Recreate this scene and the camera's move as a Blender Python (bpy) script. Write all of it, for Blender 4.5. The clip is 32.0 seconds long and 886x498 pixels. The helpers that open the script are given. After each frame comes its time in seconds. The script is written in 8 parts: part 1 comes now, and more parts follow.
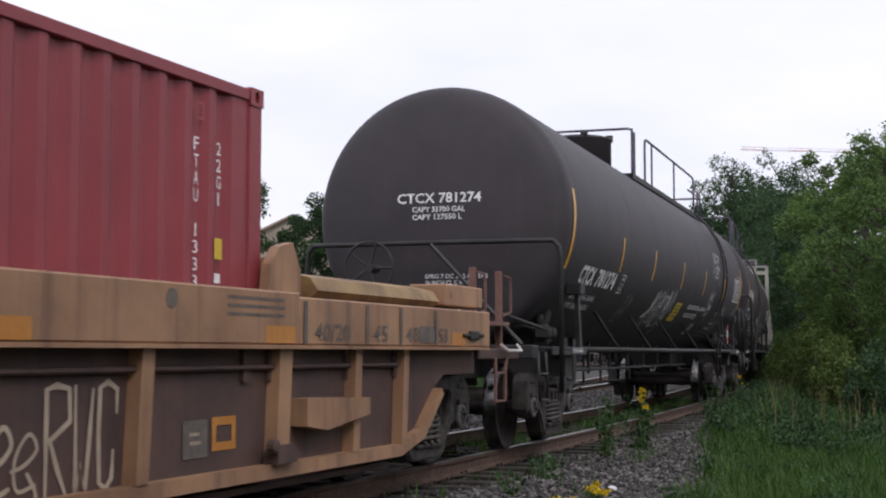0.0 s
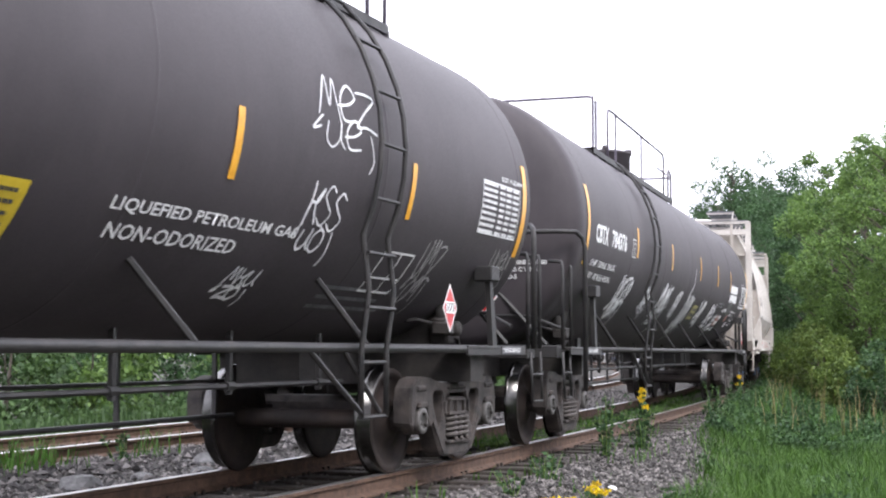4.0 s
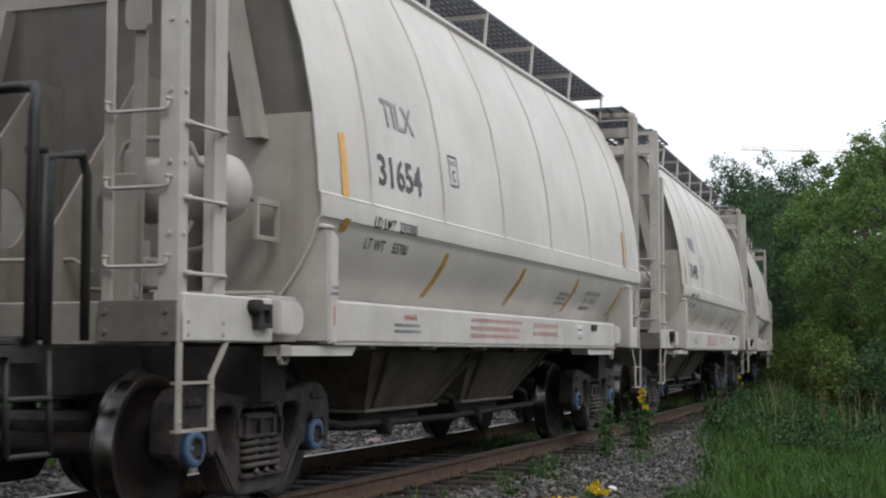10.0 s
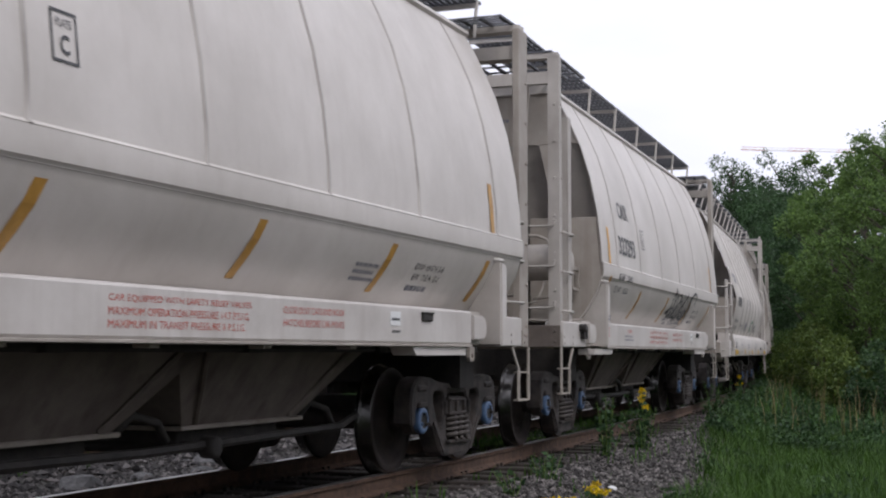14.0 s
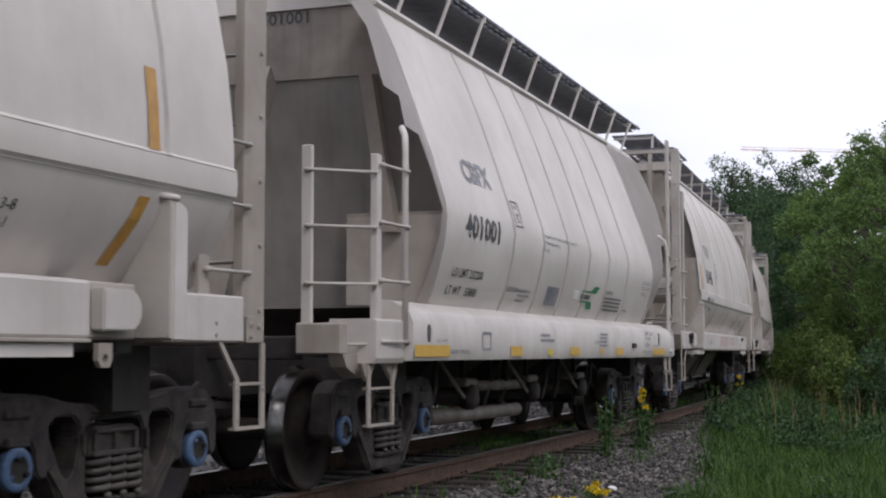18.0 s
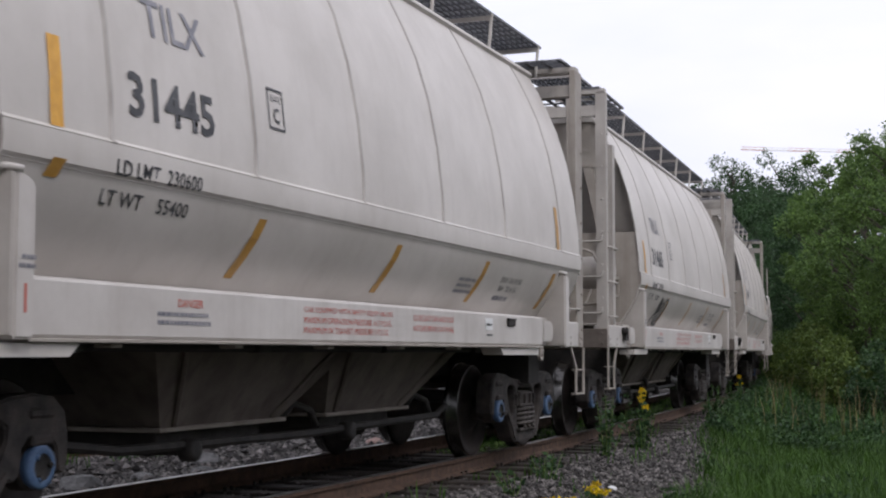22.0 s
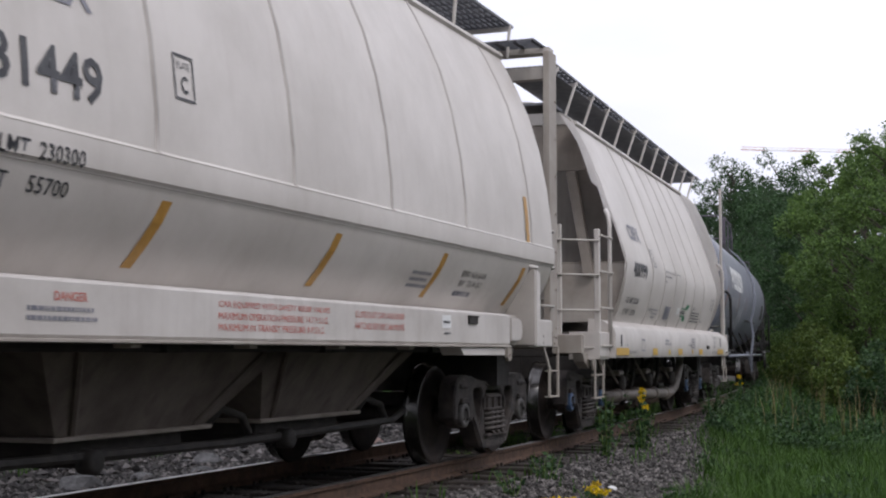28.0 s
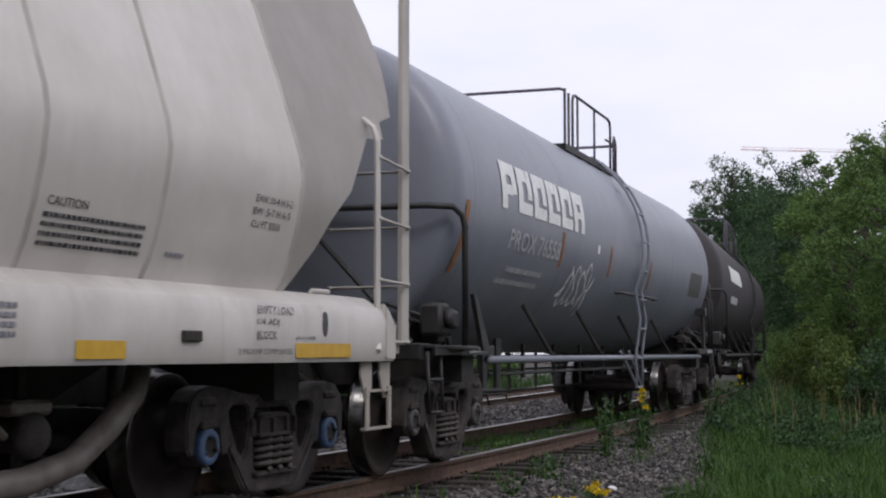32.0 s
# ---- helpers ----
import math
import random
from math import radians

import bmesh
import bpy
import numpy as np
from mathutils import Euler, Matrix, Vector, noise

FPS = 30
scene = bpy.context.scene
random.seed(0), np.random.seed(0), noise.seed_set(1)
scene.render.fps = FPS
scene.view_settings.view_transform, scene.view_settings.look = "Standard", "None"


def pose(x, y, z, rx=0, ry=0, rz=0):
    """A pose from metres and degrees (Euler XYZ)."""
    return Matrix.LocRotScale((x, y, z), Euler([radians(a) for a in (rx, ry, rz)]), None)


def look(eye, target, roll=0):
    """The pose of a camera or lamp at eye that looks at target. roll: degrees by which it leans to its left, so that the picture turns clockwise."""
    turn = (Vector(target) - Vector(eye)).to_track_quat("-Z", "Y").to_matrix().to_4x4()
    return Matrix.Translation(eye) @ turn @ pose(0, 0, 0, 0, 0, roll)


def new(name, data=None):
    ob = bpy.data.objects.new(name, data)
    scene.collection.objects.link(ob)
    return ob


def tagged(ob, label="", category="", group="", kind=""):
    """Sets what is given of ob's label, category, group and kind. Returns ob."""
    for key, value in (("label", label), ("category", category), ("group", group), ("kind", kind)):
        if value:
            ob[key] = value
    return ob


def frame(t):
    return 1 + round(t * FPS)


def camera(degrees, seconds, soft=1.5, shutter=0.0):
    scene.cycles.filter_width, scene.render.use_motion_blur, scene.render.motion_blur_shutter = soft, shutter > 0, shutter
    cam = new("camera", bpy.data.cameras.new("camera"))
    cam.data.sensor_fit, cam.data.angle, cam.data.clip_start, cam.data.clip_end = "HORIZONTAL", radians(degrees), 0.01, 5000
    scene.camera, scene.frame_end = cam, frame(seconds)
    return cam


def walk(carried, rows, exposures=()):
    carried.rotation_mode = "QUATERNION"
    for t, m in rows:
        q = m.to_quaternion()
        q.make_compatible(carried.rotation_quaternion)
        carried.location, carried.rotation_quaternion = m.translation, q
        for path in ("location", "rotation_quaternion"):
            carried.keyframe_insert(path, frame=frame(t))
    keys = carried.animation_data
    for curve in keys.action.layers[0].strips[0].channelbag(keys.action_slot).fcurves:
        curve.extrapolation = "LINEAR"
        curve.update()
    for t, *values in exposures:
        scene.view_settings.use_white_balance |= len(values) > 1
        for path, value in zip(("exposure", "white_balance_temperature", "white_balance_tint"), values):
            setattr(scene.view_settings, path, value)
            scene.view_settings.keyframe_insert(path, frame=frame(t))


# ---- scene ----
cam = camera(35.37, 32.0, soft=2.1, shutter=0.14)
EYE = pose(0, 0, 1.04, 90 + 4.272, 0, 21.365)
walk(cam, [(0, EYE), (32, EYE)], exposures=[(0, -0.08, 6500, 10), (1.0, -0.08, 6500, 10), (1.3, 0.35, 6500, 10), (1.6, 1.05, 6500, 10), (2.0, 1.47, 6500, 10), (3.5, 1.52, 6500, 10), (5.0, 1.5, 6500, 9), (7.0, 1.45, 6520, 5), (8.2, 1.22, 6560, 2), (9.0, 0.78, 6600, 0), (9.5, 0.36, 6620, 0), (10.0, 0.15, 6600, 2), (11.0, 0.03, 6550, 7), (13.0, 0.0, 6500, 10), (17.0, 0.0, 6500, 10), (20.0, -0.06, 6500, 10), (23.0, -0.06, 6500, 10), (26.0, 0.0, 6500, 10), (29.0, 0.0, 6500, 10), (30.0, -0.05, 6500, 10), (31.0, -0.2, 6500, 10), (32, -0.16, 6500, 10)])

# ---- sky and sun: a bright overcast afternoon ----
world = bpy.data.worlds.new("overcast_sky")
scene.world = world
world.use_nodes = True
wn, wl = world.node_tree.nodes, world.node_tree.links
sky = wn.new("ShaderNodeTexSky")
sky.sky_type, sky.sun_disc = "NISHITA", False
sky.sun_elevation, sky.sun_rotation = radians(48), radians(200)
back = wn["Background"]
back.inputs["Strength"].default_value = 0.1
co = wn.new("ShaderNodeTexCoord")
cl = wn.new("ShaderNodeTexNoise")
cl.inputs["Scale"].default_value, cl.inputs["Detail"].default_value = 3.0, 5
mp = wn.new("ShaderNodeMapping")
mp.inputs["Scale"].default_value = (1, 1, 3)
rp = wn.new("ShaderNodeValToRGB")
rp.color_ramp.elements[0].position, rp.color_ramp.elements[1].position = 0.3, 0.6
rp.color_ramp.elements[0].color, rp.color_ramp.elements[1].color = (8.8, 9.1, 10.7, 1), (10.6, 10.5, 11.6, 1)
mx = wn.new("ShaderNodeMixRGB")
mx.inputs["Fac"].default_value = 0.93
wl.new(co.outputs["Generated"], mp.inputs["Vector"])
wl.new(mp.outputs["Vector"], cl.inputs["Vector"])
wl.new(cl.outputs["Fac"], rp.inputs["Fac"])
wl.new(sky.outputs["Color"], mx.inputs["Color1"])
wl.new(rp.outputs["Color"], mx.inputs["Color2"])
# an overcast sky is brightest overhead
sp = wn.new("ShaderNodeSeparateXYZ")
hi_ = wn.new("ShaderNodeMapRange")
hi_.inputs[1].default_value, hi_.inputs[2].default_value, hi_.inputs[3].default_value, hi_.inputs[4].default_value = 0.0, 1.0, 0.98, 1.36
mul = wn.new("ShaderNodeVectorMath")
mul.operation = "SCALE"
wl.new(co.outputs["Generated"], sp.inputs[0])
wl.new(sp.outputs["Z"], hi_.inputs[0])
wl.new(mx.outputs["Color"], mul.inputs[0])
wl.new(hi_.outputs[0], mul.inputs["Scale"])
wl.new(mul.outputs[0], back.inputs["Color"])
sun = new("sun", bpy.data.lights.new("sun", "SUN"))
sun.data.energy, sun.data.angle, sun.data.color = 1.0, radians(14), (1.0, 0.97, 0.95)
sun.matrix_world = look((30, -18, 40), (0, 10, 0))

# ---- the line of the track: straight, then a long left-hand curve ----
TRACK, BEND, RADIUS = -5.635, 7.52, 297.3
SECOND = -10.34
# the way that the train has gone, in metres, at the given seconds
ODO = [-19.9013, 52.7367, -57.5335, 27.6498, 141.5394, 0.007]


def gone(t):
    return float(np.polyval(ODO, t / 32.0))


def rail_point(s, off=0.0, base=TRACK):
    """Place and heading at s metres along the track, off metres towards the near side."""
    if s <= BEND:
        return base + off, s, 0.0
    r = RADIUS + base - TRACK
    th = (s - BEND) / RADIUS
    return (base - r + (r + off) * math.cos(th), BEND + (r + off) * math.sin(th), th)


# ---- small mesh helpers ----
def part(name, bm, material, parent, label=""):
    """Link a bmesh (or a mesh) as one object under its thing."""
    if isinstance(bm, bpy.types.Mesh):
        me = bm
    else:
        me = bpy.data.meshes.new(name)
        bm.to_mesh(me)
        bm.free()
    if material and not me.materials:
        me.materials.append(material)
    ob = new(name, me)
    if parent:
        ob.parent = parent
    if label:
        tagged(ob, label)
    return ob


def thing(name, label, category, group="", kind=""):
    ob = new(name)
    ob.empty_display_size = 0.3
    return tagged(ob, label, category, group, kind)


def B():
    return bmesh.new()


def face(bm, vs):
    try:
        return bm.faces.new(vs)
    except ValueError:
        return None


def box(bm, x0, x1, y0, y1, z0, z1, bev=0.0):
    """A box; bev cuts its long edges."""
    x0, x1, y0, y1, z0, z1 = min(x0, x1), max(x0, x1), min(y0, y1), max(y0, y1), min(z0, z1), max(z0, z1)
    v = [bm.verts.new(p) for p in ((x0, y0, z0), (x1, y0, z0), (x1, y1, z0), (x0, y1, z0), (x0, y0, z1), (x1, y0, z1), (x1, y1, z1), (x0, y1, z1))]
    fs = [bm.faces.new([v[i] for i in q]) for q in ((0, 3, 2, 1), (4, 5, 6, 7), (0, 1, 5, 4), (1, 2, 6, 5), (2, 3, 7, 6), (3, 0, 4, 7))]
    if bev:
        es = {e for f in fs for e in f.edges}
        bmesh.ops.bevel(bm, geom=list(es), offset=bev, segments=1, affect="EDGES")
    return bm


def ring(bm, c, u, w, r, n):
    return [bm.verts.new(c + u * (r * math.cos(2 * math.pi * i / n)) + w * (r * math.sin(2 * math.pi * i / n))) for i in range(n)]


def tube(bm, pts, r, n=8, caps=True):
    """A round bar along points."""
    pts = [Vector(p) for p in pts]
    last = None
    ref = None
    for i, p in enumerate(pts):
        d = (pts[min(i + 1, len(pts) - 1)] - pts[max(i - 1, 0)]).normalized()
        if ref is None:
            ref = d.orthogonal().normalized()
        u = (ref - d * ref.dot(d))
        u = u.normalized() if u.length > 1e-6 else d.orthogonal().normalized()
        ref = u
        w = d.cross(u)
        rr = r[i] if isinstance(r, (list, tuple)) else r
        cur = ring(bm, p, u, w, rr, n)
        if last:
            for k in range(n):
                bm.faces.new((last[k], last[(k + 1) % n], cur[(k + 1) % n], cur[k]))
        elif caps:
            bm.faces.new(cur[::-1])
        last = cur
    if caps:
        bm.faces.new(last)
    return bm


def smooth(bm, angle=None):
    for f in bm.faces:
        f.smooth = True
    if angle:
        for e in bm.edges:
            if len(e.link_faces) == 2 and e.calc_face_angle(0) > radians(angle):
                e.smooth = False
    return bm


def lathe(bm, prof, n=24, axis="x", c=(0, 0, 0)):
    """A turned body: profile of (along, radius) round an axis."""
    c = Vector(c)
    ax = {"x": Vector((1, 0, 0)), "y": Vector((0, 1, 0)), "z": Vector((0, 0, 1))}[axis]
    u = Vector((0, 0, 1)) if axis != "z" else Vector((1, 0, 0))
    w = ax.cross(u)
    last = None
    for a, r in prof:
        cur = ring(bm, c + ax * a, u, w, max(r, 1e-4), n)
        if last:
            for k in range(n):
                bm.faces.new((last[k], last[(k + 1) % n], cur[(k + 1) % n], cur[k]))
        else:
            bm.faces.new(cur[::-1])
        last = cur
    bm.faces.new(last)
    return bm


def prism(bm, sec, y0, y1):
    """A closed section of (x, z) drawn along y."""
    a = [bm.verts.new((x, y0, z)) for x, z in sec]
    b = [bm.verts.new((x, y1, z)) for x, z in sec]
    n = len(sec)
    for i in range(n):
        bm.faces.new((a[i], a[(i + 1) % n], b[(i + 1) % n], b[i]))
    bm.faces.new(a[::-1])
    bm.faces.new(b)
    bmesh.ops.recalc_face_normals(bm, faces=bm.faces)
    return bm


def slab(bm, outline, x0, x1):
    """A closed outline of (y, z) given thickness from x0 to x1."""
    a = [bm.verts.new((x0, y, z)) for y, z in outline]
    b = [bm.verts.new((x1, y, z)) for y, z in outline]
    n = len(outline)
    for i in range(n):
        bm.faces.new((a[i], a[(i + 1) % n], b[(i + 1) % n], b[i]))
    bm.faces.new(a[::-1])
    bm.faces.new(b)
    bmesh.ops.recalc_face_normals(bm, faces=bm.faces)
    return bm


def plate(bm, outer, holes, x0, x1):
    """A flat outline of (y, z) with holes, given thickness from x0 to x1."""
    es = []
    for loop in [outer] + list(holes):
        vs = [bm.verts.new((x0, y, z)) for y, z in loop]
        es += [bm.edges.new((vs[i], vs[(i + 1) % len(vs)])) for i in range(len(vs))]
    fs = [g for g in bmesh.ops.triangle_fill(bm, edges=es, use_beauty=True, use_dissolve=True)["geom"] if isinstance(g, bmesh.types.BMFace)]
    ex = bmesh.ops.extrude_face_region(bm, geom=fs, use_keep_orig=True)["geom"]
    for v in ex:
        if isinstance(v, bmesh.types.BMVert):
            v.co.x += x1 - x0
    bmesh.ops.recalc_face_normals(bm, faces=bm.faces)
    return bm


def disc_at(y, z, r, n=16):
    return [(y + r * math.cos(2 * math.pi * k / n), z + r * math.sin(2 * math.pi * k / n)) for k in range(n)]


def sheet(bm, sec, ys, inset=None):
    """An open section of (x, z) swept along the stations ys."""
    rows = []
    for y in ys:
        rows.append([bm.verts.new((x, y, z)) for x, z in sec])
    for a, b in zip(rows, rows[1:]):
        for i in range(len(sec) - 1):
            bm.faces.new((a[i], a[i + 1], b[i + 1], b[i]))
    return rows


# ---- materials ----
def nodes_of(name):
    m = bpy.data.materials.new(name)
    m.use_nodes = True
    n, l = m.node_tree.nodes, m.node_tree.links
    return m, n, l, n["Principled BSDF"]


def surface(name, col, col2, rough=0.6, metal=0.0, scale=6.0, fine=60.0, bump=0.15, streak=0.0, streak_col=None, mix=(0.4, 0.7), var=0.0, spec=0.5):
    """Paint, steel, wood and stone: two colours by broad stains, fine grain in gloss and relief, and streaks that run down."""
    m, n, l, bs = nodes_of(name)
    tc = n.new("ShaderNodeTexCoord")
    a = n.new("ShaderNodeTexNoise")
    a.inputs["Scale"].default_value, a.inputs["Detail"].default_value, a.inputs["Roughness"].default_value = scale, 6, 0.62
    l.new(tc.outputs["Object"], a.inputs["Vector"])
    r = n.new("ShaderNodeValToRGB")
    r.color_ramp.elements[0].position, r.color_ramp.elements[1].position = mix
    r.color_ramp.elements[0].color, r.color_ramp.elements[1].color = (*col, 1), (*col2, 1)
    l.new(a.outputs["Fac"], r.inputs["Fac"])
    out = r.outputs["Color"]
    if streak:
        mp = n.new("ShaderNodeMapping")
        mp.inputs["Scale"].default_value = (5.0, 5.0, 0.25)
        l.new(tc.outputs["Object"], mp.inputs["Vector"])
        s = n.new("ShaderNodeTexNoise")
        s.inputs["Scale"].default_value, s.inputs["Detail"].default_value = 1.6, 5
        l.new(mp.outputs["Vector"], s.inputs["Vector"])
        sr = n.new("ShaderNodeMapRange")
        sr.inputs[1].default_value, sr.inputs[2].default_value, sr.inputs[4].default_value = 0.52, 0.78, streak
        l.new(s.outputs["Fac"], sr.inputs[0])
        mm = n.new("ShaderNodeMixRGB")
        l.new(sr.outputs[0], mm.inputs["Fac"])
        l.new(out, mm.inputs["Color1"])
        mm.inputs["Color2"].default_value = (*streak_col, 1)
        out = mm.outputs["Color"]
    if var:
        oi = n.new("ShaderNodeObjectInfo")
        hv = n.new("ShaderNodeHueSaturation")
        vr = n.new("ShaderNodeMapRange")
        vr.inputs[3].default_value, vr.inputs[4].default_value = 1 - var, 1 + var
        l.new(oi.outputs["Random"], vr.inputs[0])
        l.new(vr.outputs[0], hv.inputs["Value"])
        l.new(out, hv.inputs["Color"])
        out = hv.outputs["Color"]
    l.new(out, bs.inputs["Base Color"])
    f = n.new("ShaderNodeTexNoise")
    f.inputs["Scale"].default_value, f.inputs["Detail"].default_value = fine, 4
    l.new(tc.outputs["Object"], f.inputs["Vector"])
    rr = n.new("ShaderNodeMapRange")
    rr.inputs[3].default_value, rr.inputs[4].default_value = max(rough - 0.12, 0.05), min(rough + 0.15, 1)
    l.new(f.outputs["Fac"], rr.inputs[0])
    l.new(rr.outputs[0], bs.inputs["Roughness"])
    bs.inputs["Metallic"].default_value = metal
    bs.inputs["Specular IOR Level"].default_value = spec
    if bump:
        bp = n.new("ShaderNodeBump")
        bp.inputs["Strength"].default_value, bp.inputs["Distance"].default_value = bump, 0.01
        l.new(f.outputs["Fac"], bp.inputs["Height"])
        l.new(bp.outputs["Normal"], bs.inputs["Normal"])
    return m


def leaves(name, col, col2, rough=0.55, trans=0.25, scale=0.6):
    """Foliage: each leaf a little different, broad lighter and darker clumps, light passing through."""
    m, n, l, bs = nodes_of(name)
    g = n.new("ShaderNodeNewGeometry")
    tc = n.new("ShaderNodeTexCoord")
    a = n.new("ShaderNodeTexNoise")
    a.inputs["Scale"].default_value, a.inputs["Detail"].default_value = scale, 3
    l.new(tc.outputs["Object"], a.inputs["Vector"])
    ad = n.new("ShaderNodeMath")
    ad.operation = "MULTIPLY_ADD"
    ad.inputs[1].default_value, ad.inputs[2].default_value = 0.55, 0.0
    l.new(g.outputs["Random Per Island"], ad.inputs[0])
    sm = n.new("ShaderNodeMath")
    sm.operation = "MULTIPLY_ADD"
    sm.inputs[1].default_value = 0.6
    l.new(a.outputs["Fac"], sm.inputs[0])
    l.new(ad.outputs[0], sm.inputs[2])
    r = n.new("ShaderNodeValToRGB")
    r.color_ramp.elements[0].position, r.color_ramp.elements[1].position = 0.2, 0.85
    r.color_ramp.elements[0].color, r.color_ramp.elements[1].color = (*col, 1), (*col2, 1)
    l.new(sm.outputs[0], r.inputs["Fac"])
    l.new(r.outputs["Color"], bs.inputs["Base Color"])
    bs.inputs["Roughness"].default_value = rough
    bs.inputs["Specular IOR Level"].default_value = 0.3
    tr = n.new("ShaderNodeBsdfTranslucent")
    l.new(r.outputs["Color"], tr.inputs["Color"])
    ms = n.new("ShaderNodeMixShader")
    ms.inputs["Fac"].default_value = trans
    l.new(bs.outputs[0], ms.inputs[1])
    l.new(tr.outputs[0], ms.inputs[2])
    l.new(ms.outputs[0], n["Material Output"].inputs["Surface"])
    return m


HOPPER = surface("cream_hopper_paint", (0.47, 0.435, 0.40), (0.61, 0.57, 0.535), 0.42, scale=0.9, bump=0.06, streak=0.16, streak_col=(0.36, 0.31, 0.275), mix=(0.3, 0.66))
HOPPER_W = surface("white_sill_paint", (0.455, 0.42, 0.39), (0.585, 0.55, 0.52), 0.45, scale=1.8, bump=0.06, streak=0.32, streak_col=(0.31, 0.26, 0.225), mix=(0.3, 0.66))
# dusty cream, with the shade of the recessed ends mixed into the colour
HOPPER_D = surface("dusty_shaded_hopper_paint", (0.27, 0.235, 0.205), (0.40, 0.365, 0.325), 0.6, scale=2.0, bump=0.1, streak=0.5, streak_col=(0.22, 0.18, 0.15), mix=(0.3, 0.7))
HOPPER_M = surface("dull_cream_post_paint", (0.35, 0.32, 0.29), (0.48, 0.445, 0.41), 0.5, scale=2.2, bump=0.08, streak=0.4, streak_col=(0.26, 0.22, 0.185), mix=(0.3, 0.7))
# grime plus the shade at the car ends, both put into the colour
HOPPER_E = surface("grimy_shaded_end_paint", (0.19, 0.16, 0.138), (0.31, 0.275, 0.24), 0.65, scale=2.6, bump=0.12, streak=0.6, streak_col=(0.15, 0.115, 0.09), mix=(0.3, 0.7))
TANK = surface("black_tank_paint", (0.040, 0.0345, 0.038), (0.060, 0.052, 0.057), 0.56, scale=1.1, bump=0.05, streak=0.12, streak_col=(0.09, 0.077, 0.076), mix=(0.3, 0.75), spec=0.25)
TANK_G = surface("grey_blue_tank_paint", (0.17, 0.18, 0.218), (0.225, 0.236, 0.275), 0.38, scale=1.2, bump=0.05, streak=0.3, streak_col=(0.22, 0.22, 0.235), mix=(0.3, 0.75))
STEEL = surface("dark_running_gear_steel", (0.016, 0.014, 0.013), (0.036, 0.03, 0.027), 0.75, scale=8, bump=0.3)
FRAME = surface("dusty_cast_steel", (0.018, 0.015, 0.0145), (0.066, 0.053, 0.048), 0.7, scale=9, fine=90, bump=0.8, streak=0.35, streak_col=(0.11, 0.085, 0.07), mix=(0.35, 0.68))
SPRINGS = surface("worn_spring_steel", (0.05, 0.043, 0.04), (0.11, 0.095, 0.088), 0.6, metal=0.2, scale=9, bump=0.2)
WHEEL = surface("wheel_steel", (0.014, 0.009, 0.008), (0.035, 0.023, 0.019), 0.65, metal=0.1, scale=6, bump=0.2)
TREAD = surface("polished_tread", (0.05, 0.048, 0.047), (0.17, 0.165, 0.16), 0.2, metal=1.0, scale=6, bump=0.0)
BLUE = surface("blue_bearing_cap", (0.06, 0.11, 0.21), (0.10, 0.17, 0.29), 0.5, scale=20, bump=0.1)
GREYCAP = surface("grey_bearing_cap", (0.06, 0.055, 0.052), (0.12, 0.112, 0.108), 0.5, scale=20, bump=0.1)
WELL = surface("weathered_yellow_brown_well_car_paint", (0.20, 0.105, 0.058), (0.38, 0.215, 0.115), 0.6, scale=1.3, bump=0.12, streak=0.8, streak_col=(0.115, 0.062, 0.045), mix=(0.32, 0.66))
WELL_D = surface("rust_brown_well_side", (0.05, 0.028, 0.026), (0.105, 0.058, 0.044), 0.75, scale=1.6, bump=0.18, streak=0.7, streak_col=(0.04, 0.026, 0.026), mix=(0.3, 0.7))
CHUTE = surface("grimy_chute_steel", (0.085, 0.068, 0.058), (0.19, 0.16, 0.14), 0.75, scale=2.2, bump=0.15, streak=0.7, streak_col=(0.06, 0.045, 0.038), mix=(0.3, 0.7))
BOXRED = surface("red_container_paint", (0.215, 0.030, 0.038), (0.28, 0.044, 0.052), 0.5, scale=1.5, bump=0.06, streak=0.45, streak_col=(0.14, 0.034, 0.038), mix=(0.3, 0.7))
WHITE = surface("white_lettering", (0.62, 0.62, 0.62), (0.78, 0.78, 0.77), 0.5, scale=9, bump=0.05, mix=(0.3, 0.6))
BLACK = surface("black_lettering", (0.03, 0.03, 0.035), (0.08, 0.08, 0.085), 0.5, scale=9, bump=0.05)
FADED = surface("faded_grey_lettering", (0.16, 0.16, 0.19), (0.30, 0.29, 0.31), 0.5, scale=5, bump=0.05)
REDINK = surface("red_lettering", (0.46, 0.09, 0.07), (0.55, 0.16, 0.12), 0.5, scale=9, bump=0.05)
ORANGE = surface("orange_reflective_strip", (0.62, 0.30, 0.02), (0.78, 0.40, 0.04), 0.35, scale=14, bump=0.05)
OCHRE = surface("ochre_reflective_strip", (0.38, 0.20, 0.04), (0.50, 0.27, 0.06), 0.45, scale=14, bump=0.05)
YELLOW = surface("yellow_decal", (0.55, 0.40, 0.02), (0.62, 0.46, 0.05), 0.5, scale=14, bump=0.05)
RAIL = surface("rusty_rail_side", (0.06, 0.034, 0.023), (0.13, 0.075, 0.048), 0.85, scale=9, bump=0.3)
RAILTOP = surface("worn_rail_head", (0.34, 0.32, 0.31), (0.55, 0.53, 0.52), 0.3, metal=0.9, scale=5, bump=0.02)
TIE = surface("creosoted_timber", (0.022, 0.017, 0.014), (0.055, 0.043, 0.035), 0.9, scale=7, bump=0.5, var=0.25)
STONE = surface("grey_ballast_stone", (0.07, 0.068, 0.068), (0.19, 0.185, 0.182), 0.9, scale=6, bump=0.6)
